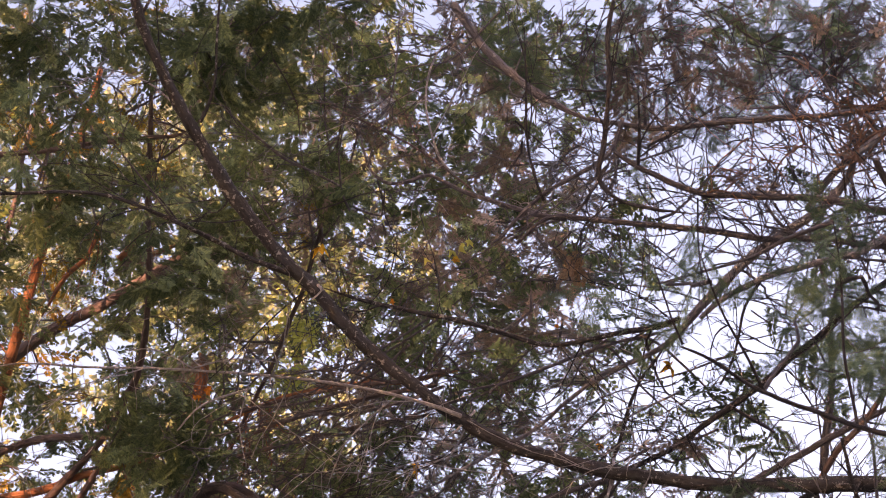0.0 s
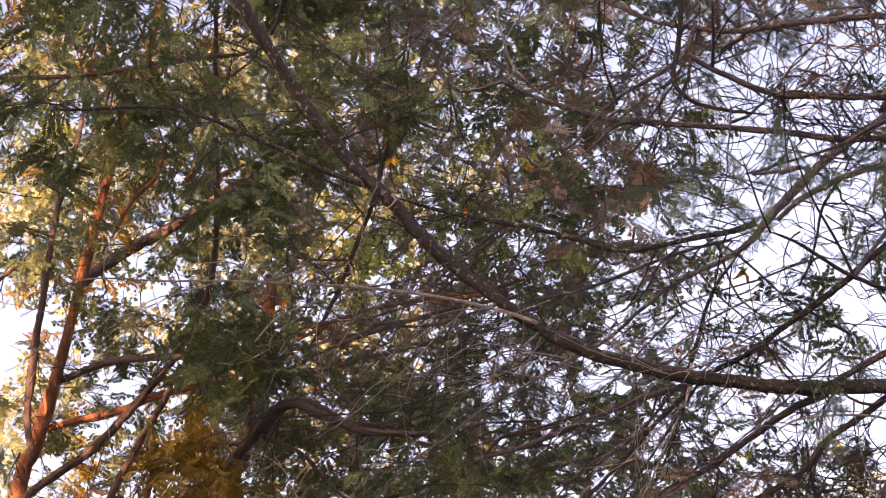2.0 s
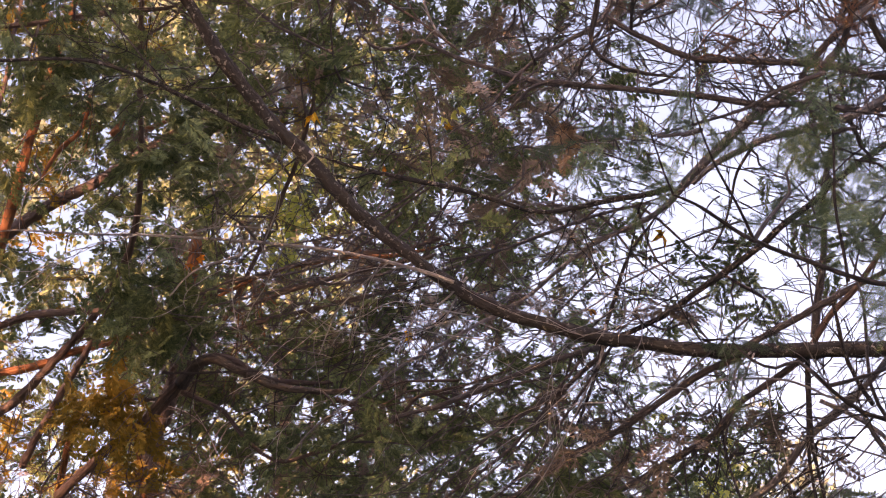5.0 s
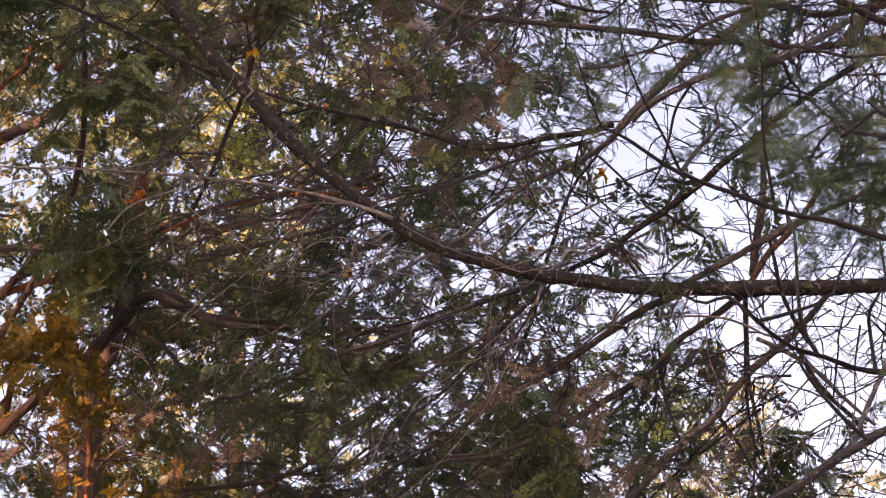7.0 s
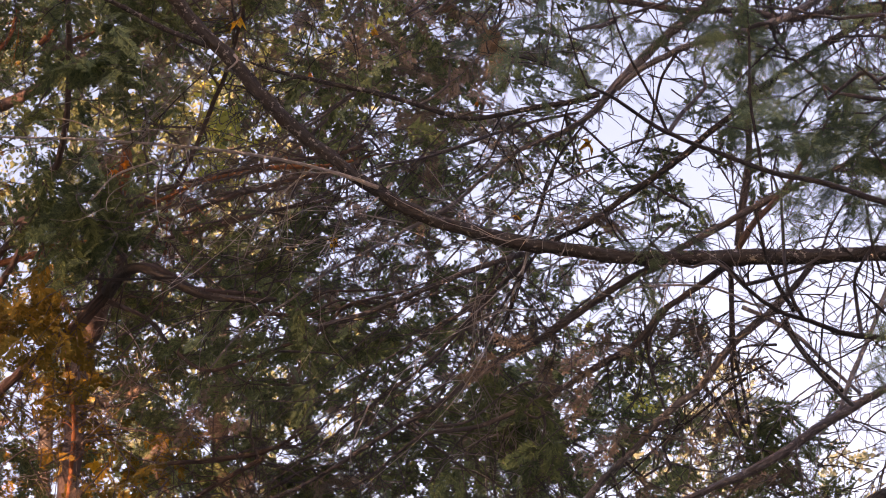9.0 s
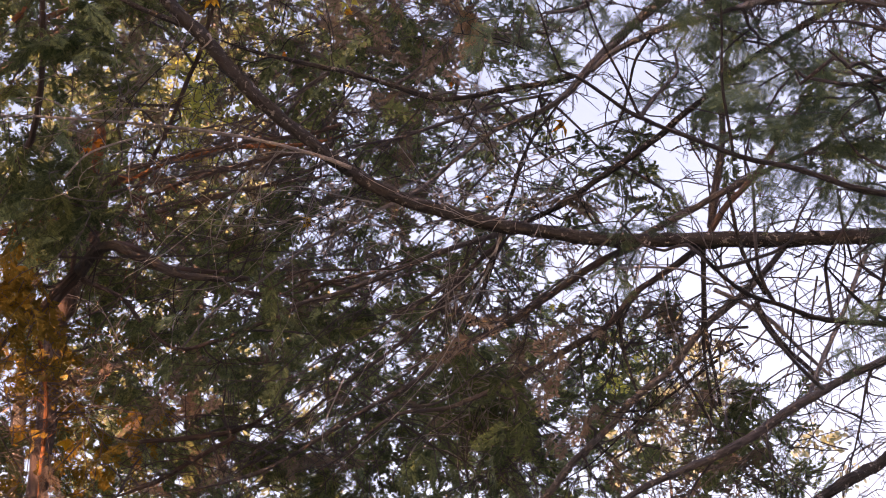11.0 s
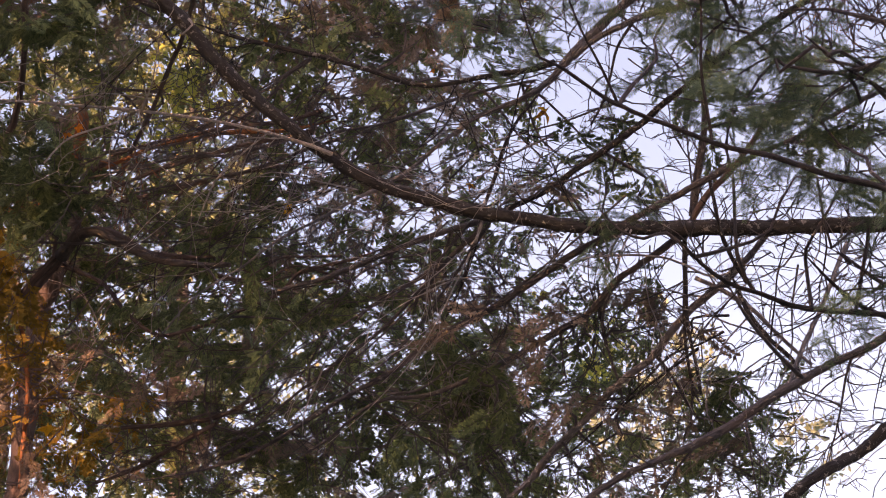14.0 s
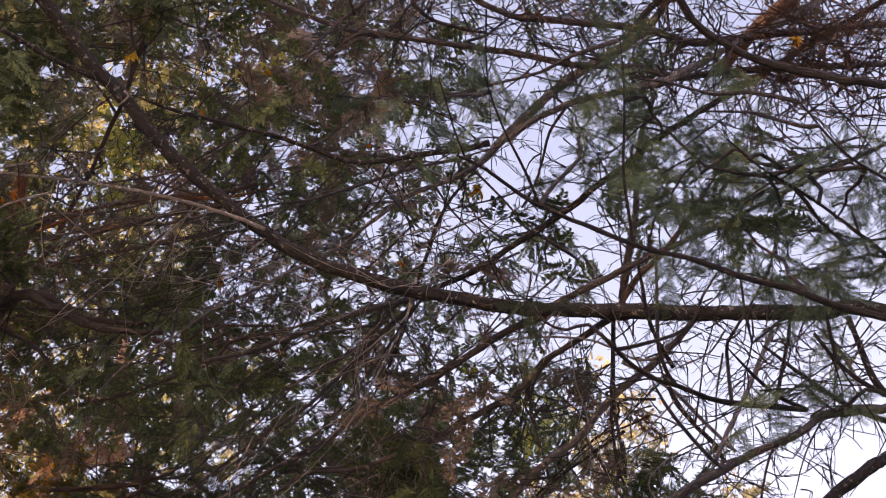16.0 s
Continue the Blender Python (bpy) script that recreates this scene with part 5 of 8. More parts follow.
foliage(cedar, "cedarfar", (-1.97, 8.87, 4.99), (0.16, 0.45, 0.21), 42, 0.129)
foliage(cedar, "gold", (-1.72, 9.16, 5.08), (0.20, 0.45, 0.19), 46, 0.129)
foliage(cedar2, "cedarfar", (-1.39, 8.96, 5.08), (0.19, 0.45, 0.16), 62, 0.129)
foliage(cedar2, "gold", (-1.11, 8.90, 4.99), (0.20, 0.45, 0.19), 77, 0.129)
foliage(cedar2, "cedarfar", (-0.81, 8.26, 4.79), (0.17, 0.45, 0.17), 71, 0.129)
foliage(cedar2, "cedarfar", (-0.62, 9.18, 5.16), (0.22, 0.45, 0.21), 163, 0.129)
foliage(cedar2, "cedarfar", (-0.23, 8.70, 4.89), (0.21, 0.45, 0.19), 137, 0.129)
foliage(cedar2, "cedarfar", (-0.01, 8.38, 4.77), (0.20, 0.45, 0.18), 126, 0.129)
foliage(cedar2, "cedarfar", (0.29, 8.26, 4.78), (0.20, 0.45, 0.16), 100, 0.129)
foliage(cedar2, "cedarfar", (0.63, 9.27, 5.19), (0.21, 0.45, 0.18), 135, 0.129)
foliage(cedar2, "cedarfar", (0.89, 9.36, 5.18), (0.21, 0.45, 0.18), 86, 0.129)
foliage(cedar2, "cedarfar", (1.07, 8.52, 4.89), (0.20, 0.45, 0.17), 28, 0.129)
foliage(cedar2, "cedarfar", (1.37, 8.89, 5.03), (0.16, 0.45, 0.17), 35, 0.129)
foliage(cedar2, "cedarfar", (1.60, 8.30, 4.77), (0.20, 0.45, 0.20), 25, 0.129)
foliage(cedar2, "cedarfar", (1.98, 9.00, 5.09), (0.19, 0.45, 0.19), 22, 0.129)
foliage(cedar2, "cedarfar", (2.13, 8.41, 4.84), (0.17, 0.45, 0.18), 9, 0.129)
foliage(cedar2, "deadcedar", (-0.92, 6.27, 6.76), (0.15, 0.35, 0.18), 3, 0.129)
foliage(cedar2, "deadcedar", (-0.73, 6.05, 6.65), (0.16, 0.35, 0.14), 3, 0.129)
foliage(cedar2, "deadcedar", (-0.48, 5.87, 6.50), (0.15, 0.35, 0.17), 3, 0.129)
foliage(cedar2, "deadcedar", (-0.22, 6.50, 6.93), (0.15, 0.35, 0.14), 3, 0.129)
foliage(cedar2, "deadcedar", (-0.00, 6.46, 6.97), (0.17, 0.35, 0.14), 7, 0.129)
foliage(cedar2, "deadcedar", (0.21, 5.85, 6.47), (0.15, 0.35, 0.14), 6, 0.129)
foliage(cedar2, "deadcedar", (0.42, 5.99, 6.57), (0.16, 0.35, 0.17), 9, 0.129)
foliage(fir, "deadcedar", (0.55, 4.62, 5.44), (0.13, 0.35, 0.13), 5, 0.129)
foliage(fir, "deadcedar", (0.71, 4.63, 5.41), (0.11, 0.35, 0.11), 3, 0.129)
foliage(fir, "deadcedar", (0.85, 4.63, 5.42), (0.13, 0.35, 0.12), 4, 0.129)
foliage(fir, "deadcedar", (1.07, 4.64, 5.41), (0.12, 0.35, 0.12), 4, 0.129)
foliage(fir, "deadcedar", (1.24, 4.61, 5.45), (0.13, 0.35, 0.14), 5, 0.129)
foliage(fir, "deadcedar", (1.42, 4.62, 5.43), (0.12, 0.35, 0.13), 3, 0.129)
foliage(fir, "deadcedar", (1.59, 4.64, 5.40), (0.11, 0.35, 0.12), 3, 0.129)
foliage(cedar2, "deadcedar", (-0.90, 5.97, 6.22), (0.17, 0.35, 0.16), 8, 0.129)
foliage(cedar2, "deadcedar", (-0.73, 6.17, 6.41), (0.15, 0.35, 0.14), 7, 0.129)
foliage(cedar2, "deadcedar", (-0.47, 6.56, 6.68), (0.17, 0.35, 0.16), 8, 0.129)
foliage(cedar2, "deadcedar", (-0.22, 5.88, 6.14), (0.15, 0.35, 0.13), 6, 0.129)
foliage(cedar2, "deadcedar", (0.04, 6.29, 6.54), (0.18, 0.35, 0.15), 8, 0.129)
foliage(cedar2, "deadcedar", (0.20, 5.89, 6.15), (0.14, 0.35, 0.14), 6, 0.129)
foliage(cedar2, "deadcedar", (0.46, 6.40, 6.63), (0.19, 0.35, 0.14), 8, 0.129)
foliage(fir, "deadcedar", (0.51, 4.70, 5.29), (0.12, 0.35, 0.13), 4, 0.129)
foliage(fir, "deadcedar", (0.73, 4.72, 5.27), (0.10, 0.35, 0.11), 3, 0.129)
foliage(fir, "deadcedar", (0.91, 4.70, 5.30), (0.12, 0.35, 0.11), 3, 0.129)
foliage(fir, "deadcedar", (1.06, 4.70, 5.30), (0.14, 0.35, 0.10), 4, 0.129)
foliage(fir, "deadcedar", (1.26, 4.70, 5.29), (0.13, 0.35, 0.12), 4, 0.129)
foliage(fir, "deadcedar", (1.39, 4.70, 5.30), (0.11, 0.35, 0.11), 3, 0.129)
foliage(fir, "deadcedar", (1.61, 4.72, 5.26), (0.14, 0.35, 0.12), 3, 0.129)
foliage(cedar2, "deadcedar", (-0.95, 6.40, 6.34), (0.18, 0.35, 0.15), 12, 0.129)
foliage(cedar2, "deadcedar", (-0.76, 6.63, 6.51), (0.16, 0.35, 0.19), 13, 0.129)
foliage(cedar2, "deadcedar", (-0.47, 5.97, 6.01), (0.17, 0.35, 0.17), 13, 0.129)
foliage(cedar2, "deadcedar", (-0.24, 5.97, 6.00), (0.15, 0.35, 0.16), 10, 0.129)
foliage(cedar2, "deadcedar", (-0.01, 6.43, 6.37), (0.17, 0.35, 0.17), 9, 0.129)
foliage(cedar2, "deadcedar", (0.24, 6.29, 6.22), (0.15, 0.35, 0.16), 7, 0.129)
foliage(cedar2, "deadcedar", (0.49, 6.24, 6.21), (0.18, 0.35, 0.17), 4, 0.129)
foliage(fir, "deadcedar", (0.51, 4.81, 5.10), (0.11, 0.35, 0.11), 3, 0.129)
foliage(fir, "deadcedar", (0.69, 4.79, 5.15), (0.12, 0.35, 0.13), 3, 0.129)
foliage(fir, "deadcedar", (0.86, 4.78, 5.15), (0.13, 0.35, 0.14), 3, 0.129)
foliage(fir, "deadcedar", (1.07, 4.80, 5.12), (0.10, 0.35, 0.12), 3, 0.129)
foliage(fir, "deadcedar", (1.23, 4.79, 5.14), (0.11, 0.35, 0.12), 3, 0.129)
foliage(fir, "deadcedar", (1.41, 4.79, 5.13), (0.12, 0.35, 0.14), 3, 0.129)
foliage(fir, "deadcedar", (1.62, 4.81, 5.10), (0.11, 0.35, 0.14), 3, 0.129)
foliage(cedar2, "deadcedar", (-1.18, 6.42, 6.07), (0.17, 0.35, 0.15), 3, 0.129)
foliage(cedar2, "deadcedar", (-0.86, 6.07, 5.80), (0.15, 0.35, 0.15), 9, 0.129)
foliage(cedar2, "deadcedar", (-0.65, 6.07, 5.75), (0.15, 0.35, 0.14), 13, 0.129)
foliage(cedar2, "deadcedar", (-0.46, 6.49, 6.12), (0.18, 0.35, 0.17), 18, 0.129)
foliage(cedar2, "deadcedar", (-0.27, 6.55, 6.08), (0.18, 0.35, 0.15), 13, 0.129)
foliage(cedar2, "deadcedar", (-0.02, 6.14, 5.83), (0.15, 0.35, 0.17), 11, 0.129)
foliage(cedar2, "deadcedar", (0.26, 6.61, 6.17), (0.16, 0.35, 0.16), 11, 0.129)
foliage(cedar2, "deadcedar", (0.44, 6.15, 5.83), (0.15, 0.35, 0.13), 3, 0.129)
foliage(cedar2, "deadcedar", (-0.94, 6.46, 5.79), (0.14, 0.35, 0.13), 7, 0.129)
foliage(cedar2, "deadcedar", (-0.76, 6.97, 6.13), (0.17, 0.35, 0.19), 16, 0.129)
foliage(cedar2, "deadcedar", (-0.44, 6.30, 5.65), (0.17, 0.35, 0.17), 11, 0.129)
foliage(cedar2, "deadcedar", (-0.25, 6.90, 6.04), (0.18, 0.35, 0.16), 12, 0.129)
foliage(cedar2, "deadcedar", (0.00, 6.76, 5.93), (0.14, 0.35, 0.18), 10, 0.129)
foliage(cedar2, "deadcedar", (0.26, 6.97, 6.15), (0.16, 0.35, 0.14), 10, 0.129)
foliage(cedar2, "deadcedar", (0.51, 6.74, 5.99), (0.16, 0.35, 0.16), 3, 0.129)
foliage(cedar2, "deadcedar", (-0.91, 6.54, 5.55), (0.15, 0.35, 0.13), 8, 0.129)
foliage(cedar2, "deadcedar", (-0.69, 7.06, 5.85), (0.16, 0.35, 0.18), 8, 0.129)
foliage(cedar2, "deadcedar", (-0.45, 7.11, 5.95), (0.17, 0.35, 0.16), 11, 0.129)
foliage(cedar2, "deadcedar", (-0.20, 6.84, 5.70), (0.16, 0.35, 0.16), 10, 0.129)
foliage(cedar2, "deadcedar", (0.04, 6.76, 5.72), (0.14, 0.35, 0.17), 9, 0.129)
foliage(cedar2, "deadcedar", (0.19, 6.67, 5.59), (0.16, 0.35, 0.13), 9, 0.129)
foliage(cedar2, "deadcedar", (0.43, 6.38, 5.46), (0.15, 0.35, 0.14), 3, 0.129)
foliage(cedar2, "deadcedar", (-0.88, 6.77, 5.41), (0.14, 0.35, 0.15), 9, 0.129)
foliage(cedar2, "deadcedar", (-0.66, 6.75, 5.45), (0.16, 0.35, 0.15), 9, 0.129)
foliage(cedar2, "deadcedar", (-0.42, 6.51, 5.24), (0.16, 0.35, 0.13), 9, 0.129)
foliage(cedar2, "deadcedar", (-0.27, 6.96, 5.54), (0.14, 0.35, 0.18), 12, 0.129)
foliage(cedar2, "deadcedar", (-0.02, 6.44, 5.21), (0.13, 0.35, 0.17), 9, 0.129)
foliage(cedar2, "deadcedar", (0.24, 7.06, 5.62), (0.14, 0.35, 0.16), 7, 0.129)
foliage(cedar2, "deadcedar", (0.44, 6.52, 5.25), (0.13, 0.35, 0.15), 3, 0.129)
foliage(cedar2, "deadcedar", (-0.97, 7.12, 5.38), (0.15, 0.35, 0.17), 7, 0.129)
foliage(cedar2, "deadcedar", (-0.74, 7.15, 5.40), (0.16, 0.35, 0.17), 11, 0.129)
foliage(cedar2, "deadcedar", (-0.50, 7.18, 5.36), (0.17, 0.35, 0.17), 13, 0.129)
foliage(cedar2, "deadcedar", (-0.26, 7.01, 5.27), (0.16, 0.35, 0.16), 11, 0.129)
foliage(cedar2, "deadcedar", (0.01, 7.32, 5.46), (0.18, 0.35, 0.19), 18, 0.129)
foliage(cedar2, "deadcedar", (0.24, 7.12, 5.34), (0.18, 0.35, 0.17), 17, 0.129)
foliage(cedar2, "deadcedar", (0.42, 6.51, 5.00), (0.14, 0.35, 0.17), 9, 0.129)
foliage(fir, "deadcedar", (0.53, 5.23, 4.38), (0.11, 0.35, 0.13), 6, 0.129)
foliage(fir, "deadcedar", (0.71, 5.23, 4.38), (0.13, 0.35, 0.12), 3, 0.129)
foliage(cedar2, "deadcedar", (-0.93, 7.09, 5.03), (0.16, 0.35, 0.16), 10, 0.129)
foliage(cedar2, "deadcedar", (-0.71, 7.40, 5.25), (0.18, 0.35, 0.17), 13, 0.129)
foliage(cedar2, "deadcedar", (-0.46, 6.71, 4.84), (0.15, 0.35, 0.17), 12, 0.129)
foliage(cedar2, "deadcedar", (-0.21, 7.23, 5.11), (0.14, 0.35, 0.17), 13, 0.129)
foliage(cedar2, "deadcedar", (0.02, 7.04, 5.05), (0.16, 0.35, 0.14), 13, 0.129)
foliage(cedar2, "deadcedar", (0.26, 7.13, 5.08), (0.14, 0.35, 0.16), 9, 0.129)
foliage(cedar2, "deadcedar", (0.47, 7.34, 5.17), (0.16, 0.35, 0.15), 13, 0.129)
foliage(fir, "deadcedar", (0.53, 5.33, 4.20), (0.10, 0.35, 0.12), 5, 0.129)
foliage(fir, "deadcedar", (0.69, 5.33, 4.21), (0.10, 0.35, 0.12), 3, 0.129)
foliage(fir, "deadcedar", (0.91, 5.34, 4.19), (0.11, 0.35, 0.10), 3, 0.129)
foliage(cedar2, "gold", (-1.12, 6.75, 4.67), (0.13, 0.35, 0.17), 3, 0.129)
foliage(cedar2, "deadcedar", (-0.96, 7.36, 4.94), (0.19, 0.35, 0.14), 7, 0.129)
foliage(cedar2, "deadcedar", (-0.72, 7.43, 4.96), (0.15, 0.35, 0.19), 12, 0.129)
foliage(cedar2, "deadcedar", (-0.42, 6.79, 4.66), (0.13, 0.35, 0.16), 9, 0.129)
foliage(cedar2, "deadcedar", (-0.21, 7.17, 4.87), (0.18, 0.35, 0.15), 15, 0.129)
foliage(cedar2, "deadcedar", (0.02, 6.97, 4.79), (0.14, 0.35, 0.15), 9, 0.129)
foliage(cedar2, "deadcedar", (0.22, 6.93, 4.71), (0.15, 0.35, 0.16), 9, 0.129)
foliage(cedar2, "cedar", (0.48, 7.38, 4.91), (0.16, 0.35, 0.17), 14, 0.129)
foliage(fir, "deadcedar", (0.52, 5.40, 4.08), (0.12, 0.35, 0.11), 8, 0.129)
foliage(fir, "deadcedar", (0.72, 5.42, 4.05), (0.13, 0.35, 0.13), 8, 0.129)
foliage(fir, "deadcedar", (0.88, 5.40, 4.08), (0.13, 0.35, 0.13), 5, 0.129)
foliage(fir, "deadcedar", (1.04, 5.41, 4.07), (0.13, 0.35, 0.12), 3, 0.129)
foliage(cedar2, "deadcedar", (-1.60, 7.20, 4.64), (0.16, 0.35, 0.16), 3, 0.129)
foliage(cedar2, "deadcedar", (-1.40, 7.12, 4.61), (0.17, 0.35, 0.14), 3, 0.129)
foliage(cedar2, "gold", (-1.16, 6.98, 4.55), (0.15, 0.35, 0.15), 3, 0.129)
foliage(cedar2, "deadcedar", (-0.91, 7.49, 4.72), (0.17, 0.35, 0.14), 6, 0.129)
foliage(cedar2, "gold", (-0.75, 7.59, 4.75), (0.14, 0.35, 0.16), 9, 0.129)
foliage(cedar2, "deadcedar", (-0.50, 7.67, 4.76), (0.18, 0.35, 0.16), 12, 0.129)
foliage(cedar2, "deadcedar", (-0.20, 7.10, 4.57), (0.14, 0.35, 0.14), 9, 0.129)
foliage(cedar2, "deadcedar", (-0.00, 7.42, 4.67), (0.15, 0.35, 0.16), 9, 0.129)
foliage(cedar2, "deadcedar", (0.20, 7.18, 4.62), (0.16, 0.35, 0.16), 10, 0.129)
foliage(cedar2, "cedar", (0.48, 7.71, 4.87), (0.16, 0.35, 0.15), 9, 0.129)
foliage(fir, "cedar", (0.54, 5.50, 3.91), (0.12, 0.35, 0.12), 7, 0.129)
foliage(fir, "deadcedar", (0.72, 5.51, 3.90), (0.11, 0.35, 0.10), 5, 0.129)
foliage(fir, "deadcedar", (0.90, 5.51, 3.90), (0.14, 0.35, 0.12), 4, 0.129)
foliage(fir, "deadcedar", (1.07, 5.50, 3.90), (0.14, 0.35, 0.11), 3, 0.129)
foliage(cedar2, "deadcedar", (-1.72, 7.77, 4.54), (0.16, 0.35, 0.16), 3, 0.129)
foliage(cedar2, "deadcedar", (-1.43, 7.47, 4.43), (0.13, 0.35, 0.16), 3, 0.129)
foliage(cedar2, "deadcedar", (-1.15, 7.04, 4.29), (0.17, 0.35, 0.13), 3, 0.129)
foliage(cedar2, "gold", (-0.92, 7.39, 4.45), (0.15, 0.35, 0.15), 6, 0.129)
foliage(cedar2, "deadcedar", (-0.77, 7.79, 4.58), (0.19, 0.35, 0.14), 8, 0.129)
foliage(cedar2, "deadcedar", (-0.45, 7.78, 4.62), (0.18, 0.35, 0.17), 8, 0.129)
foliage(cedar2, "deadcedar", (-0.20, 7.25, 4.38), (0.13, 0.35, 0.16), 9, 0.129)
foliage(cedar2, "deadcedar", (0.00, 7.90, 4.59), (0.14, 0.35, 0.18), 10, 0.129)
foliage(cedar2, "deadcedar", (0.26, 7.17, 4.36), (0.16, 0.35, 0.15), 9, 0.129)
foliage(cedar2, "cedar", (0.49, 7.85, 4.61), (0.16, 0.35, 0.18), 11, 0.129)
foliage(fir, "cedar", (0.52, 5.59, 3.75), (0.11, 0.35, 0.12), 6, 0.129)
foliage(fir, "deadcedar", (0.72, 5.61, 3.72), (0.11, 0.35, 0.11), 3, 0.129)
foliage(fir, "deadcedar", (0.86, 5.59, 3.76), (0.12, 0.35, 0.11), 3, 0.129)
foliage(fir, "deadcedar", (1.04, 5.58, 3.77), (0.12, 0.35, 0.11), 3, 0.129)
foliage(fir, "deadcedar", (1.26, 5.60, 3.74), (0.12, 0.35, 0.10), 3, 0.129)
foliage(cedar, "gold", (-2.43, 8.07, 8.24), (0.22, 0.40, 0.19), 15, 0.138)
foliage(cedar, "gold", (-2.23, 8.22, 8.44), (0.22, 0.40, 0.22), 18, 0.138)
foliage(cedar, "gold", (-1.72, 7.62, 7.97), (0.19, 0.40, 0.19), 14, 0.138)
foliage(cedar, "gold", (-1.57, 8.22, 8.42), (0.20, 0.40, 0.22), 11, 0.138)
foliage(cedar, "gold", (-2.49, 8.42, 8.11), (0.24, 0.40, 0.23), 21, 0.138)
foliage(cedar, "gold", (-2.19, 8.48, 8.15), (0.23, 0.40, 0.24), 28, 0.138)
foliage(cedar, "gold", (-1.75, 7.62, 7.54), (0.18, 0.40, 0.21), 14, 0.138)
foliage(cedar, "gold", (-1.53, 8.44, 8.20), (0.19, 0.40, 0.24), 17, 0.138)
foliage(cedar, "gold", (-1.22, 8.11, 7.95), (0.23, 0.40, 0.19), 10, 0.138)
foliage(cedar, "gold", (-2.53, 8.44, 7.73), (0.20, 0.40, 0.24), 24, 0.138)
foliage(cedar, "gold", (-2.03, 7.80, 7.38), (0.18, 0.40, 0.18), 15, 0.138)
foliage(cedar, "gold", (-1.67, 7.79, 7.35), (0.18, 0.40, 0.18), 12, 0.138)
foliage(cedar, "gold", (-1.53, 8.15, 7.58), (0.19, 0.40, 0.20), 15, 0.138)
foliage(cedar, "gold", (-1.16, 7.79, 7.28), (0.21, 0.40, 0.21), 10, 0.138)
foliage(cedar, "gold", (-2.56, 8.68, 7.62), (0.19, 0.40, 0.24), 17, 0.138)
foliage(cedar, "gold", (-2.05, 8.32, 7.28), (0.18, 0.40, 0.20), 13, 0.138)
foliage(cedar, "gold", (-1.92, 8.65, 7.51), (0.19, 0.40, 0.24), 11, 0.138)
foliage(cedar, "gold", (-1.58, 8.60, 7.47), (0.22, 0.40, 0.18), 4, 0.138)
foliage(cedar, "gold", (-2.42, 8.68, 7.23), (0.22, 0.40, 0.21), 17, 0.138)
foliage(cedar, "gold", (-2.12, 8.41, 7.09), (0.17, 0.40, 0.23), 9, 0.138)
foliage(cedar, "gold", (-1.87, 8.69, 7.26), (0.18, 0.40, 0.20), 4, 0.138)
foliage(cedar, "gold", (-2.46, 8.85, 6.97), (0.19, 0.40, 0.21), 9, 0.138)
foliage(cedar, "gold", (-2.01, 8.37, 6.67), (0.19, 0.40, 0.17), 3, 0.138)
foliage(cedar, "gold", (-1.85, 8.71, 6.82), (0.20, 0.40, 0.20), 4, 0.138)
foliage(cedar, "gold", (-2.42, 8.97, 6.68), (0.20, 0.40, 0.17), 4, 0.138)
foliage(cedar, "gold", (-2.11, 8.82, 6.59), (0.20, 0.40, 0.20), 4, 0.138)
foliage(cedar, "gold", (-1.68, 8.28, 6.32), (0.17, 0.40, 0.21), 4, 0.138)
foliage(cedar, "gold", (-2.53, 9.27, 6.44), (0.18, 0.40, 0.21), 4, 0.138)
foliage(cedar, "gold", (-1.98, 8.57, 6.07), (0.22, 0.40, 0.17), 4, 0.138)
foliage(cedar, "gold", (-1.76, 8.66, 6.21), (0.19, 0.40, 0.21), 4, 0.138)
foliage(cedar, "gold", (-1.44, 8.79, 6.17), (0.22, 0.40, 0.20), 5, 0.138)
foliage(cedar, "gold", (-2.60, 9.65, 6.27), (0.19, 0.40, 0.24), 10, 0.138)
foliage(cedar, "gold", (-2.27, 9.72, 6.33), (0.20, 0.40, 0.23), 16, 0.138)
foliage(cedar, "gold", (-1.76, 8.63, 5.82), (0.17, 0.40, 0.20), 17, 0.138)
foliage(cedar, "gold", (-1.43, 8.82, 5.90), (0.21, 0.40, 0.17), 11, 0.138)
foliage(cedar, "gold", (-1.17, 8.60, 5.80), (0.17, 0.40, 0.20), 8, 0.138)
foliage(cedar, "gold", (-2.47, 9.35, 5.79), (0.21, 0.40, 0.22), 22, 0.138)
foliage(cedar, "gold", (-2.07, 8.93, 5.62), (0.22, 0.40, 0.18), 25, 0.138)
foliage(cedar, "gold", (-1.75, 8.80, 5.62), (0.19, 0.40, 0.19), 23, 0.138)
foliage(cedar, "gold", (-1.54, 9.50, 5.88), (0.20, 0.40, 0.23), 19, 0.138)
foliage(cedar, "gold", (-1.24, 9.80, 6.06), (0.24, 0.40, 0.23), 18, 0.138)
foliage(cedar, "gold", (-0.84, 8.74, 5.57), (0.19, 0.40, 0.17), 3, 0.138)
foliage(cedar, "gold", (-2.43, 9.29, 5.50), (0.19, 0.40, 0.23), 22, 0.138)
foliage(cedar, "gold", (-2.05, 9.23, 5.46), (0.21, 0.40, 0.21), 26, 0.138)
foliage(cedar, "gold", (-1.81, 9.43, 5.54), (0.23, 0.40, 0.18), 27, 0.138)
foliage(cedar, "gold", (-1.41, 9.00, 5.38), (0.17, 0.40, 0.19), 17, 0.138)
foliage(cedar, "gold", (-1.26, 9.81, 5.67), (0.19, 0.40, 0.19), 15, 0.138)
foliage(cedar, "gold", (-0.96, 10.07, 5.80), (0.19, 0.40, 0.20), 4, 0.138)
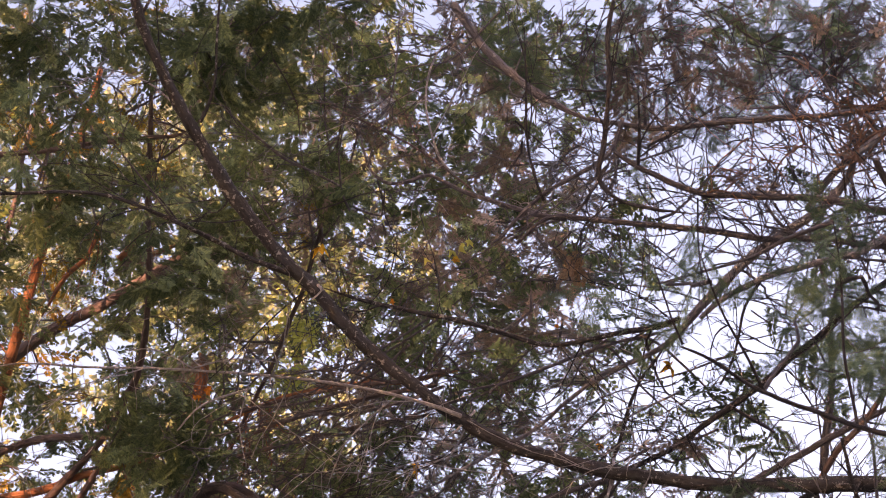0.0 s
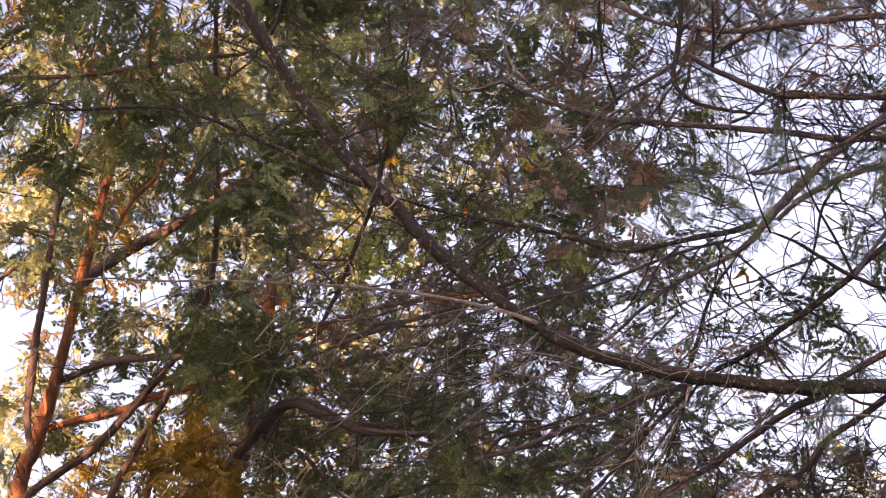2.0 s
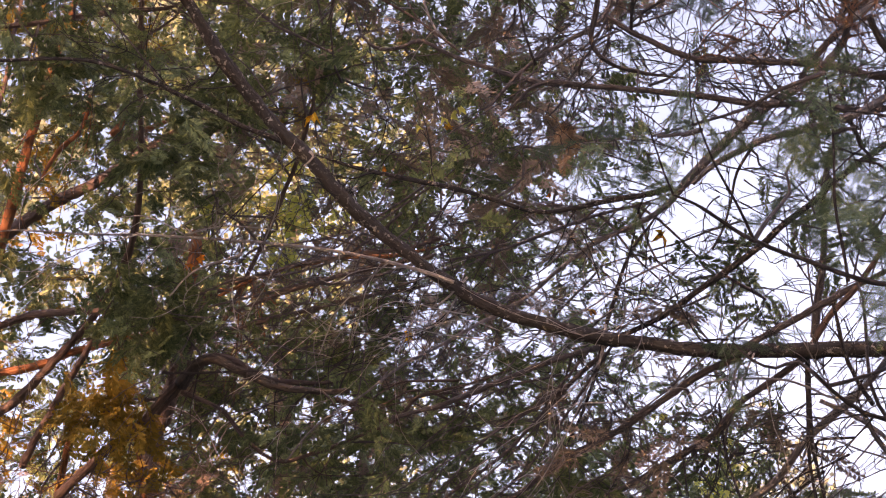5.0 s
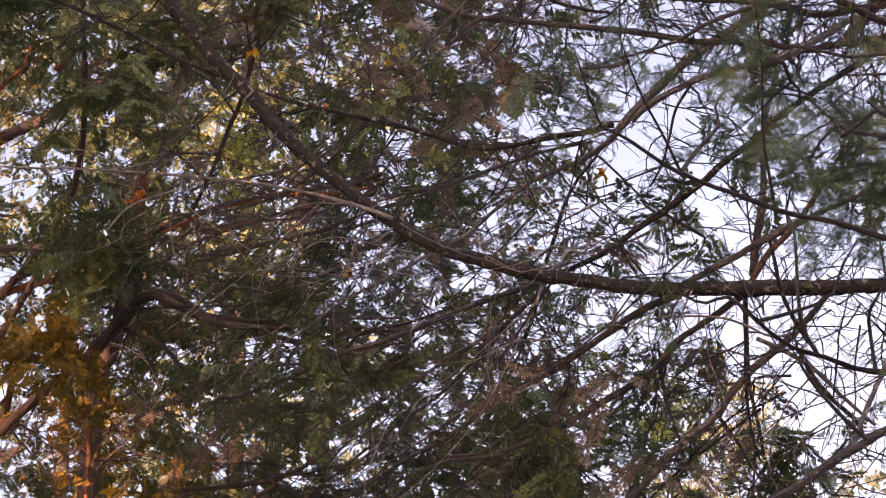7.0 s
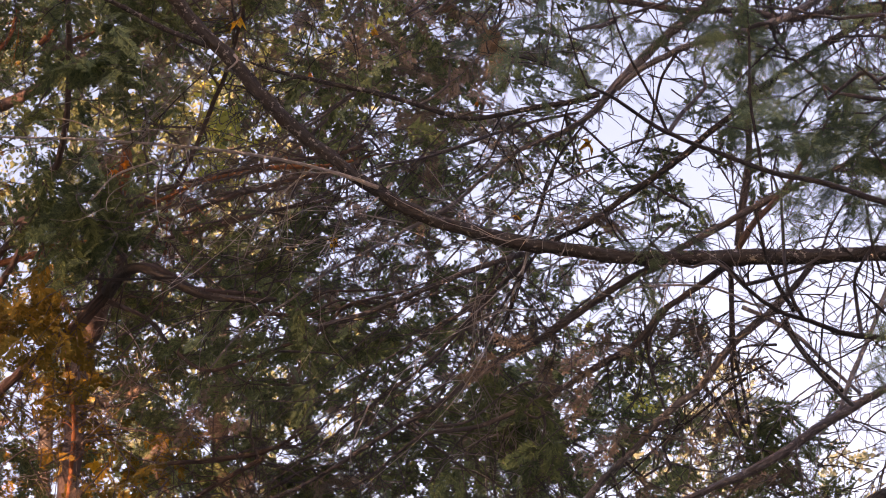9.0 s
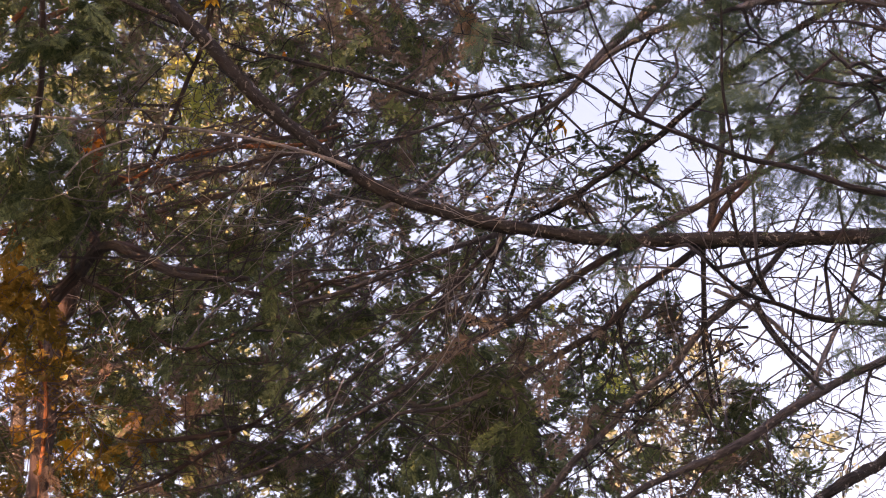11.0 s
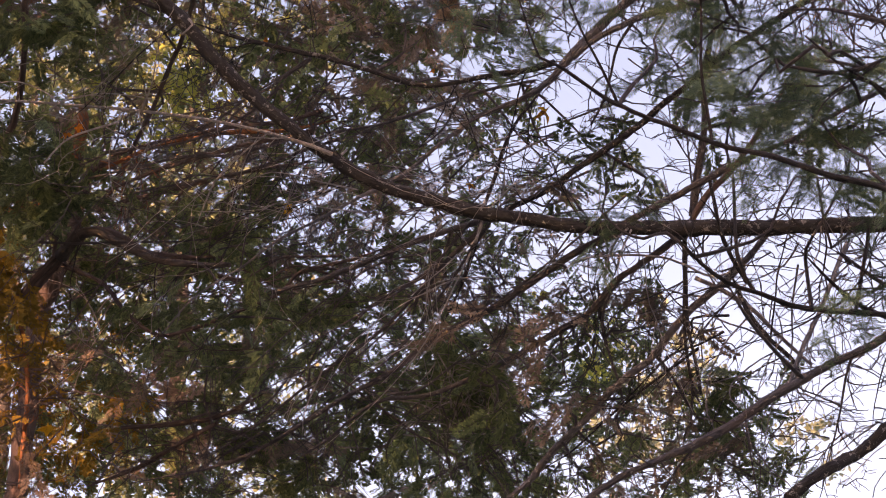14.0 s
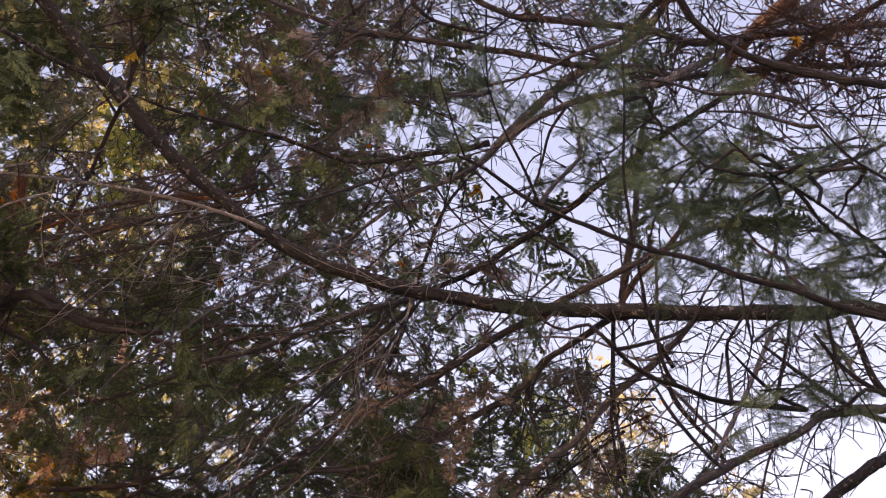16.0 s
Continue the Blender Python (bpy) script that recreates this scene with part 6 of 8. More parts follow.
foliage(cedar, "gold", (-2.34, 9.49, 5.25), (0.19, 0.40, 0.21), 20, 0.138)
foliage(cedar, "gold", (-2.22, 10.24, 5.51), (0.21, 0.40, 0.22), 28, 0.138)
foliage(cedar, "gold", (-1.90, 9.82, 5.33), (0.19, 0.40, 0.22), 32, 0.138)
foliage(cedar, "gold", (-1.43, 9.14, 5.11), (0.20, 0.40, 0.18), 21, 0.138)
foliage(cedar, "gold", (-1.28, 9.74, 5.33), (0.21, 0.40, 0.20), 19, 0.138)
foliage(cedar, "gold", (-1.00, 9.99, 5.49), (0.18, 0.40, 0.24), 10, 0.138)
foliage(cedar2, "cedar", (-0.87, 6.09, 5.55), (0.20, 0.22, 0.22), 96, 0.140)
foliage(cedar2, "cedar", (-0.83, 5.94, 4.79), (0.16, 0.22, 0.12), 78, 0.140)
foliage(cedar2, "gold", (-1.13, 6.24, 4.60), (0.17, 0.22, 0.15), 82, 0.140)
foliage(cedar2, "cedar", (-1.12, 6.05, 4.92), (0.11, 0.22, 0.07), 28, 0.140)
foliage(cedar2, "cedar", (-1.21, 5.62, 5.51), (0.20, 0.22, 0.13), 50, 0.140)
foliage(cedar2, "cedar", (-0.31, 6.32, 4.81), (0.21, 0.22, 0.13), 39, 0.140)
foliage(cedar2, "cedar", (-0.04, 6.32, 4.47), (0.24, 0.22, 0.17), 60, 0.140)
foliage(cedar2, "cedar", (-0.18, 6.24, 4.94), (0.17, 0.22, 0.12), 18, 0.140)
foliage(cedar2, "cedar", (0.18, 6.22, 4.63), (0.17, 0.22, 0.15), 22, 0.140)
foliage(cedar2, "cedar", (0.49, 6.26, 4.25), (0.24, 0.22, 0.11), 79, 0.140)
foliage(cedar2, "cedar", (-0.44, 6.63, 4.61), (0.18, 0.22, 0.14), 39, 0.140)
foliage(cedar2, "cedar", (-0.25, 5.86, 4.34), (0.21, 0.22, 0.09), 28, 0.140)
foliage(cedar2, "cedar", (-0.78, 5.24, 5.14), (0.15, 0.22, 0.07), 16, 0.140)
foliage(cedar, "cedar", (-1.43, 5.68, 6.27), (0.26, 0.22, 0.14), 92, 0.140)
foliage(cedar, "cedar", (-0.65, 5.86, 6.33), (0.31, 0.22, 0.22), 175, 0.140)
foliage(cedar, "cedar", (-0.91, 5.54, 6.15), (0.23, 0.22, 0.14), 65, 0.140)
foliage(cedar, "cedar", (-1.28, 5.54, 5.82), (0.23, 0.22, 0.08), 38, 0.140)
foliage(cedar, "cedar", (-0.47, 5.88, 5.92), (0.26, 0.22, 0.12), 44, 0.140)
foliage(cedar, "cedar", (-0.39, 5.66, 6.30), (0.14, 0.22, 0.12), 31, 0.140)
foliage(cedar, "cedar", (0.20, 5.68, 6.26), (0.24, 0.22, 0.12), 36, 0.140)
foliage(cedar, "cedar", (-0.65, 5.95, 5.80), (0.12, 0.22, 0.10), 16, 0.140)
foliage(cedar, "cedar", (-1.09, 5.66, 5.60), (0.25, 0.22, 0.08), 29, 0.140)
foliage(fir, "rustcedar", (0.35, 4.96, 4.85), (0.02, 0.03, 0.05), 42, 0.060)
foliage(fir, "fir", (0.63, 5.05, 5.74), (0.21, 0.25, 0.11), 76, 0.120)
foliage(fir, "fir", (0.80, 5.12, 5.61), (0.19, 0.25, 0.07), 40, 0.120)
foliage(fir, "fir", (0.43, 5.10, 5.66), (0.16, 0.25, 0.12), 40, 0.120)
foliage(fir, "fir", (1.07, 5.07, 5.71), (0.19, 0.25, 0.12), 81, 0.120)
foliage(fir, "fir", (1.24, 5.04, 5.75), (0.14, 0.25, 0.14), 67, 0.120)
foliage(fir, "fir", (0.18, 5.07, 5.71), (0.14, 0.25, 0.12), 36, 0.120)
foliage(fir, "fir", (0.68, 5.15, 5.57), (0.12, 0.25, 0.07), 16, 0.120)
foliage(fir, "fir", (0.89, 5.04, 5.75), (0.16, 0.25, 0.09), 28, 0.120)
foliage(fir, "cedar", (0.87, 5.63, 4.73), (0.14, 0.25, 0.08), 16, 0.120)
foliage(fir, "cedar", (0.80, 5.67, 4.66), (0.10, 0.25, 0.07), 11, 0.120)
foliage(fir, "cedar", (1.21, 5.90, 5.80), (0.23, 0.25, 0.10), 18, 0.120)
foliage(fir, "cedar", (0.82, 5.94, 5.76), (0.18, 0.25, 0.11), 14, 0.120)
foliage(fir, "cedar", (1.22, 5.82, 4.00), (0.19, 0.25, 0.15), 43, 0.120)
foliage(fir, "cedar", (1.07, 5.87, 3.90), (0.17, 0.25, 0.14), 29, 0.120)
foliage(fir, "cedar", (1.36, 5.92, 3.82), (0.15, 0.25, 0.10), 26, 0.120)
foliage(fir, "cedar", (0.98, 5.68, 4.23), (0.10, 0.25, 0.10), 13, 0.120)
foliage(fir, "cedar", (0.90, 5.49, 4.57), (0.12, 0.25, 0.08), 17, 0.120)
foliage(fir, "cedar", (0.68, 5.46, 4.61), (0.08, 0.25, 0.10), 14, 0.120)
foliage(near, "fir", (0.68, 3.37, 3.76), (0.08, 0.14, 0.07), 12, 0.114)
foliage(near, "fir", (0.82, 3.39, 3.74), (0.06, 0.14, 0.07), 12, 0.114)
foliage(near, "fir", (0.97, 3.42, 3.67), (0.08, 0.14, 0.03), 12, 0.114)
foliage(near, "fir", (1.17, 3.46, 3.61), (0.08, 0.14, 0.05), 12, 0.114)
foliage(near, "fir", (1.14, 3.51, 3.53), (0.08, 0.14, 0.04), 12, 0.114)
foliage(near, "fir", (1.21, 3.38, 3.75), (0.04, 0.14, 0.05), 12, 0.114)
foliage(near, "fir", (0.45, 3.35, 3.80), (0.05, 0.14, 0.04), 12, 0.114)
foliage(near, "fir", (1.09, 3.63, 3.31), (0.04, 0.14, 0.03), 12, 0.114)
foliage(near, "fir", (0.61, 3.92, 3.64), (0.03, 0.04, 0.02), 12, 0.080)
foliage(near, "fir", (0.40, 3.36, 3.79), (0.05, 0.14, 0.05), 12, 0.114)
foliage(near, "fir", (0.75, 3.33, 3.83), (0.05, 0.14, 0.05), 12, 0.114)
foliage(near, "fir", (0.76, 3.38, 3.75), (0.08, 0.14, 0.05), 12, 0.114)
foliage(near, "fir", (0.82, 3.42, 3.67), (0.06, 0.14, 0.03), 12, 0.114)
foliage(near, "fir", (1.06, 3.45, 3.63), (0.09, 0.14, 0.04), 12, 0.114)
foliage(near, "fir", (0.90, 3.36, 3.78), (0.05, 0.14, 0.04), 12, 0.114)
foliage(near, "fir", (0.98, 3.46, 3.60), (0.06, 0.14, 0.04), 12, 0.114)
foliage(near, "fir", (1.11, 3.41, 3.69), (0.08, 0.14, 0.03), 12, 0.114)
foliage(near, "fir", (1.20, 3.49, 3.55), (0.05, 0.14, 0.05), 12, 0.114)
foliage(maple, "broad", (-1.04, 13.84, 9.85), (0.35, 0.80, 0.31), 56, 0.120)
foliage(maple, "broad", (2.47, 14.82, 8.15), (0.48, 0.80, 0.52), 87, 0.120)
foliage(maple, "broad", (2.17, 15.13, 7.62), (0.52, 0.80, 0.39), 90, 0.120)
foliage(maple, "broad", (3.00, 14.74, 8.30), (0.35, 0.80, 0.39), 29, 0.120)
foliage(maple, "broad", (-3.16, 13.43, 10.57), (0.57, 0.80, 0.87), 360, 0.120)
foliage(maple, "broad", (-2.29, 13.12, 11.10), (0.61, 0.80, 0.31), 135, 0.120)
foliage(maple, "broad", (-3.69, 13.64, 10.19), (0.35, 0.80, 0.70), 213, 0.120)
foliage(maple, "broad", (-1.24, 13.36, 10.68), (0.26, 0.80, 0.22), 41, 0.120)
foliage(maple, "broad", (3.56, 15.17, 7.54), (0.52, 0.80, 0.26), 29, 0.120)
foliage(maple, "broad", (-2.99, 14.04, 9.51), (0.52, 0.80, 0.26), 39, 0.120)
foliage(maple, "broad", (0.16, 8.85, 7.37), (0.13, 0.30, 0.11), 18, 0.100)
foliage(maple, "broad", (-0.75, 9.97, 7.53), (0.19, 0.30, 0.16), 12, 0.110)
foliage(near, "fir", (1.21, 3.62, 3.73), (0.09, 0.16, 0.05), 12, 0.114)
foliage(near, "fir", (1.25, 3.70, 3.60), (0.07, 0.16, 0.05), 12, 0.114)
foliage(near, "fir", (1.29, 3.59, 3.78), (0.05, 0.16, 0.07), 12, 0.114)
foliage(cedar, "cedar", (-1.71, 5.92, 5.84), (0.12, 0.15, 0.14), 26, 0.140)
foliage(cedar, "cedar", (-1.53, 5.91, 5.50), (0.12, 0.15, 0.14), 22, 0.140)
foliage(cedar, "cedar", (-1.67, 6.03, 5.30), (0.10, 0.15, 0.12), 12, 0.140)
foliage(cedar, "cedar", (-1.39, 5.82, 5.67), (0.12, 0.15, 0.12), 17, 0.140)
foliage(cedar, "cedar", (-1.47, 6.13, 5.14), (0.10, 0.15, 0.10), 8, 0.140)
foliage(cedar, "cedar", (-1.67, 6.30, 4.84), (0.10, 0.15, 0.10), 11, 0.140)
foliage(cedar2, "gold", (-1.06, 7.32, 5.02), (0.13, 0.20, 0.11), 11, 0.112)
foliage(cedar2, "gold", (-1.17, 7.43, 4.84), (0.15, 0.20, 0.13), 16, 0.112)
foliage(cedar2, "gold", (-0.97, 7.48, 4.76), (0.13, 0.20, 0.13), 11, 0.112)
foliage(cedar2, "gold", (-1.10, 7.59, 4.57), (0.13, 0.20, 0.11), 14, 0.112)
foliage(cedar2, "gold", (-1.34, 7.37, 4.95), (0.11, 0.20, 0.11), 8, 0.112)
foliage(cedar2, "gold", (-0.79, 7.56, 4.61), (0.11, 0.20, 0.11), 6, 0.112)
foliage(cedar, "gold", (-1.43, 6.56, 6.35), (0.20, 0.20, 0.11), 23, 0.112)
foliage(cedar, "gold", (-1.58, 6.77, 5.99), (0.11, 0.20, 0.11), 11, 0.112)
foliage(cedar, "gold", (-1.08, 6.53, 6.41), (0.13, 0.20, 0.07), 9, 0.112)
foliage(cedar, "gold", (-0.49, 6.68, 6.14), (0.09, 0.20, 0.07), 4, 0.112)
foliage(maple, "lime", (-0.54, 7.11, 5.85), (0.12, 0.12, 0.12), 30, 0.070)
foliage(maple, "lime", (-0.63, 7.13, 5.72), (0.10, 0.12, 0.12), 18, 0.070)
foliage(maple, "lime", (0.87, 6.61, 4.66), (0.06, 0.12, 0.05), 7, 0.060)
foliage(maple, "lime", (1.14, 7.60, 5.01), (0.09, 0.12, 0.13), 20, 0.060)
foliage(maple, "lime", (1.43, 7.69, 4.85), (0.11, 0.12, 0.13), 21, 0.060)
foliage(maple, "lime", (-1.80, 6.66, 6.18), (0.11, 0.12, 0.13), 24, 0.060)
foliage(maple, "lime", (-1.69, 6.43, 6.58), (0.13, 0.12, 0.07), 14, 0.060)
foliage(near, "fir", (0.93, 3.77, 3.99), (0.13, 0.20, 0.05), 12, 0.102)
foliage(near, "fir", (1.11, 3.81, 3.92), (0.10, 0.20, 0.07), 12, 0.102)
foliage(near, "fir", (0.84, 3.80, 3.93), (0.06, 0.20, 0.04), 12, 0.102)
foliage(near, "fir", (1.07, 3.77, 4.00), (0.11, 0.20, 0.05), 12, 0.102)
foliage(near, "fir", (1.16, 3.87, 3.83), (0.08, 0.20, 0.05), 12, 0.102)
foliage(near, "fir", (0.90, 3.85, 3.85), (0.06, 0.20, 0.04), 12, 0.102)
foliage(near, "fir", (1.04, 3.87, 3.83), (0.07, 0.20, 0.04), 12, 0.102)
foliage(near, "fir", (1.19, 3.93, 3.71), (0.06, 0.20, 0.05), 12, 0.102)
foliage(fir, "cedar", (1.26, 5.13, 4.80), (0.19, 0.25, 0.10), 33, 0.120)
foliage(fir, "cedar", (1.47, 5.20, 4.68), (0.15, 0.25, 0.11), 29, 0.120)
foliage(fir, "cedar", (1.18, 5.24, 4.61), (0.11, 0.25, 0.07), 9, 0.120)
foliage(fir, "cedar", (0.98, 5.13, 4.80), (0.10, 0.25, 0.08), 8, 0.120)
foliage(fir, "cedar", (1.54, 5.30, 4.51), (0.10, 0.25, 0.10), 12, 0.120)
foliage(maple, "lime", (-0.70, 7.91, 6.60), (0.10, 0.15, 0.11), 6, 0.085)
foliage(maple, "lime", (-0.74, 8.01, 6.43), (0.11, 0.15, 0.09), 3, 0.085)
foliage(maple, "lime", (-0.59, 8.00, 6.46), (0.09, 0.15, 0.08), 3, 0.085)
foliage(maple, "lime", (-0.88, 7.98, 6.49), (0.06, 0.15, 0.08), 3, 0.085)
foliage(cedar2, "cedarfar", (-0.17, 5.28, 5.59), (0.17, 0.35, 0.17), 12, 0.129)
foliage(cedar2, "cedarfar", (-0.13, 5.17, 5.39), (0.17, 0.35, 0.17), 12, 0.129)
foliage(cedar2, "deadcedar", (-0.18, 5.74, 5.60), (0.17, 0.35, 0.17), 12, 0.129)
foliage(cedar2, "deadcedar", (-0.12, 5.66, 5.34), (0.17, 0.35, 0.17), 12, 0.129)
foliage(cedar2, "cedarfar", (-0.14, 5.70, 5.15), (0.17, 0.35, 0.17), 12, 0.129)
foliage(cedar2, "cedarfar", (-0.14, 5.86, 5.16), (0.17, 0.35, 0.17), 12, 0.129)
foliage(cedar2, "deadcedar", (-0.02, 5.49, 5.81), (0.17, 0.35, 0.17), 12, 0.129)
foliage(cedar2, "cedarfar", (0.02, 5.55, 5.58), (0.17, 0.35, 0.17), 12, 0.129)
foliage(cedar2, "cedarfar", (-0.01, 5.50, 5.37), (0.17, 0.35, 0.17), 12, 0.129)
foliage(cedar2, "deadcedar", (0.03, 5.39, 5.20), (0.17, 0.35, 0.17), 12, 0.129)
foliage(cedar2, "deadcedar", (0.04, 5.73, 5.21), (0.17, 0.35, 0.17), 12, 0.129)
foliage(cedar2, "cedarfar", (0.00, 5.66, 5.01), (0.17, 0.35, 0.17), 12, 0.129)
foliage(cedar2, "cedarfar", (0.17, 5.45, 5.68), (0.17, 0.35, 0.17), 12, 0.129)
foliage(cedar2, "deadcedar", (0.19, 5.53, 5.55), (0.17, 0.35, 0.17), 12, 0.129)
foliage(cedar2, "cedarfar", (0.20, 5.73, 5.51), (0.17, 0.35, 0.17), 12, 0.129)
foliage(cedar2, "cedarfar", (0.18, 5.74, 5.42), (0.17, 0.35, 0.17), 12, 0.129)
foliage(cedar2, "cedarfar", (0.14, 5.83, 5.32), (0.17, 0.35, 0.17), 12, 0.129)
foliage(cedar2, "deadcedar", (0.12, 5.71, 4.99), (0.17, 0.35, 0.17), 12, 0.129)
foliage(cedar2, "deadcedar", (0.30, 5.53, 5.76), (0.17, 0.35, 0.17), 12, 0.129)
foliage(cedar2, "deadcedar", (0.33, 5.50, 5.63), (0.17, 0.35, 0.17), 12, 0.129)
foliage(cedar2, "cedarfar", (0.34, 5.53, 5.37), (0.17, 0.35, 0.17), 12, 0.129)
foliage(cedar2, "deadcedar", (0.30, 5.61, 5.35), (0.17, 0.35, 0.17), 12, 0.129)
foliage(cedar2, "deadcedar", (0.29, 5.72, 5.21), (0.17, 0.35, 0.17), 12, 0.129)
foliage(cedar2, "cedarfar", (0.26, 5.66, 4.96), (0.17, 0.35, 0.17), 12, 0.129)
foliage(cedar2, "cedar", (0.40, 6.37, 4.44), (0.13, 0.25, 0.11), 14, 0.115)
foliage(cedar2, "cedar", (0.37, 6.54, 4.32), (0.13, 0.25, 0.11), 14, 0.115)
foliage(cedar2, "cedar", (0.39, 6.86, 4.29), (0.13, 0.25, 0.11), 14, 0.115)
foliage(cedar2, "cedar", (0.38, 6.74, 4.09), (0.13, 0.25, 0.11), 14, 0.115)
foliage(cedar2, "cedar", (0.51, 6.74, 4.62), (0.13, 0.25, 0.11), 14, 0.115)
foliage(cedar2, "cedar", (0.49, 6.10, 4.14), (0.13, 0.25, 0.11), 14, 0.115)
foliage(cedar2, "cedar", (0.49, 6.17, 4.01), (0.13, 0.25, 0.11), 14, 0.115)
foliage(cedar2, "cedar", (0.51, 6.25, 3.89), (0.13, 0.25, 0.11), 14, 0.115)
foliage(cedar2, "cedar", (0.69, 6.52, 4.50), (0.13, 0.25, 0.11), 14, 0.115)
foliage(cedar2, "cedar", (0.67, 6.63, 4.36), (0.13, 0.25, 0.11), 14, 0.115)
foliage(cedar2, "cedar", (0.63, 6.62, 4.25), (0.13, 0.25, 0.11), 14, 0.115)
foliage(cedar2, "cedar", (0.71, 6.52, 4.03), (0.13, 0.25, 0.11), 14, 0.115)
foliage(cedar2, "cedar", (0.81, 6.27, 4.40), (0.13, 0.25, 0.11), 14, 0.115)
foliage(cedar2, "cedar", (0.81, 6.50, 4.34), (0.13, 0.25, 0.11), 14, 0.115)
foliage(cedar2, "cedar", (0.82, 6.69, 4.25), (0.13, 0.25, 0.11), 14, 0.115)
foliage(cedar2, "cedar", (0.79, 6.73, 4.08), (0.13, 0.25, 0.11), 14, 0.115)
foliage(cedar2, "cedar", (0.98, 6.57, 4.55), (0.13, 0.25, 0.11), 14, 0.115)
foliage(cedar2, "cedar", (0.94, 6.36, 4.30), (0.13, 0.25, 0.11), 14, 0.115)
foliage(cedar2, "cedar", (0.97, 6.33, 4.13), (0.13, 0.25, 0.11), 14, 0.115)
foliage(cedar2, "cedar", (0.94, 6.50, 3.97), (0.13, 0.25, 0.11), 14, 0.115)
tangle(cedar, BARK["brown"], (-1.84, 5.96, 6.51), 0.15, 3)
tangle(cedar, BARK["pale"], (-1.50, 5.68, 6.34), 0.15, 3)
tangle(cedar, BARK["pale"], (-1.35, 5.78, 6.42), 0.15, 3)
tangle(cedar, BARK["brown"], (-1.15, 6.09, 6.69), 0.16, 6)
tangle(cedar, BARK["brown"], (-0.93, 5.82, 6.37), 0.15, 6)
tangle(cedar2, BARK["brown"], (-0.63, 5.72, 6.32), 0.15, 6)
tangle(cedar2, BARK["brown"], (-0.50, 6.28, 6.86), 0.16, 9)
tangle(cedar2, BARK["brown"], (-0.27, 6.14, 6.65), 0.16, 9)
tangle(cedar2, BARK["brown"], (0.03, 5.81, 6.39), 0.15, 9)
tangle(cedar2, BARK["pale"], (0.21, 6.10, 6.67), 0.16, 12)
tangle(fir, BARK["brown"], (0.40, 4.78, 5.53), 0.12, 12)
tangle(fir, BARK["red"], (0.56, 4.84, 5.58), 0.13, 12)
tangle(fir, BARK["red"], (0.74, 4.78, 5.59), 0.12, 15)
tangle(fir, BARK["pale"], (1.01, 5.22, 5.92), 0.14, 15)
tangle(fir, BARK["red"], (1.18, 4.98, 5.69), 0.13, 15)
tangle(fir, BARK["brown"], (1.26, 4.83, 5.57), 0.13, 15)
tangle(fir, BARK["brown"], (1.50, 4.91, 5.70), 0.13, 15)
tangle(fir, BARK["pale"], (1.68, 4.83, 5.59), 0.13, 12)
tangle(fir, BARK["red"], (1.98, 5.11, 5.81), 0.13, 12)
tangle(cedar, BARK["brown"], (-1.85, 6.16, 6.39), 0.16, 3)
tangle(cedar, BARK["brown"], (-1.52, 5.99, 6.23), 0.15, 3)
tangle(cedar, BARK["brown"], (-1.36, 5.94, 6.20), 0.15, 3)
tangle(cedar, BARK["brown"], (-1.18, 6.16, 6.38), 0.16, 6)
tangle(cedar, BARK["brown"], (-0.90, 6.05, 6.33), 0.15, 6)
tangle(cedar2, BARK["brown"], (-0.63, 6.09, 6.40), 0.16, 6)
tangle(cedar2, BARK["brown"], (-0.42, 5.91, 6.20), 0.15, 9)
tangle(cedar2, BARK["pale"], (-0.20, 6.11, 6.35), 0.16, 9)
tangle(cedar2, BARK["brown"], (0.01, 6.13, 6.43), 0.16, 9)
tangle(cedar2, BARK["brown"], (0.28, 6.20, 6.40), 0.16, 12)
tangle(fir, BARK["brown"], (0.39, 5.34, 5.77), 0.14, 12)
tangle(fir, BARK["brown"], (0.58, 4.90, 5.47), 0.13, 15)
tangle(fir, BARK["pale"], (0.82, 5.41, 5.83), 0.14, 15)
tangle(fir, BARK["brown"], (0.93, 4.92, 5.45), 0.13, 15)
tangle(fir, BARK["brown"], (1.08, 4.81, 5.40), 0.12, 15)
tangle(fir, BARK["pale"], (1.39, 5.39, 5.77), 0.14, 15)
tangle(fir, BARK["brown"], (1.49, 4.95, 5.48), 0.13, 15)
tangle(fir, BARK["brown"], (1.76, 5.17, 5.65), 0.13, 15)
tangle(fir, BARK["brown"], (1.94, 5.28, 5.76), 0.14, 15)
tangle(cedar, BARK["brown"], (-1.82, 6.06, 6.09), 0.15, 3)
tangle(cedar, BARK["pale"], (-1.49, 5.98, 6.00), 0.15, 3)
tangle(cedar, BARK["brown"], (-1.43, 6.36, 6.23), 0.16, 3)
tangle(cedar, BARK["brown"], (-1.19, 6.24, 6.16), 0.16, 6)
tangle(cedar, BARK["brown"], (-0.89, 6.31, 6.27), 0.16, 9)
tangle(cedar2, BARK["pale"], (-0.71, 6.30, 6.18), 0.16, 9)
tangle(cedar2, BARK["pale"], (-0.50, 6.47, 6.33), 0.16, 9)
tangle(cedar2, BARK["brown"], (-0.27, 6.21, 6.11), 0.16, 9)
tangle(cedar2, BARK["brown"], (-0.01, 6.53, 6.45), 0.16, 9)
tangle(cedar2, BARK["brown"], (0.18, 6.05, 6.09), 0.15, 12)
tangle(fir, BARK["brown"], (0.41, 5.19, 5.37), 0.13, 12)
tangle(fir, BARK["brown"], (0.62, 5.54, 5.67), 0.14, 15)
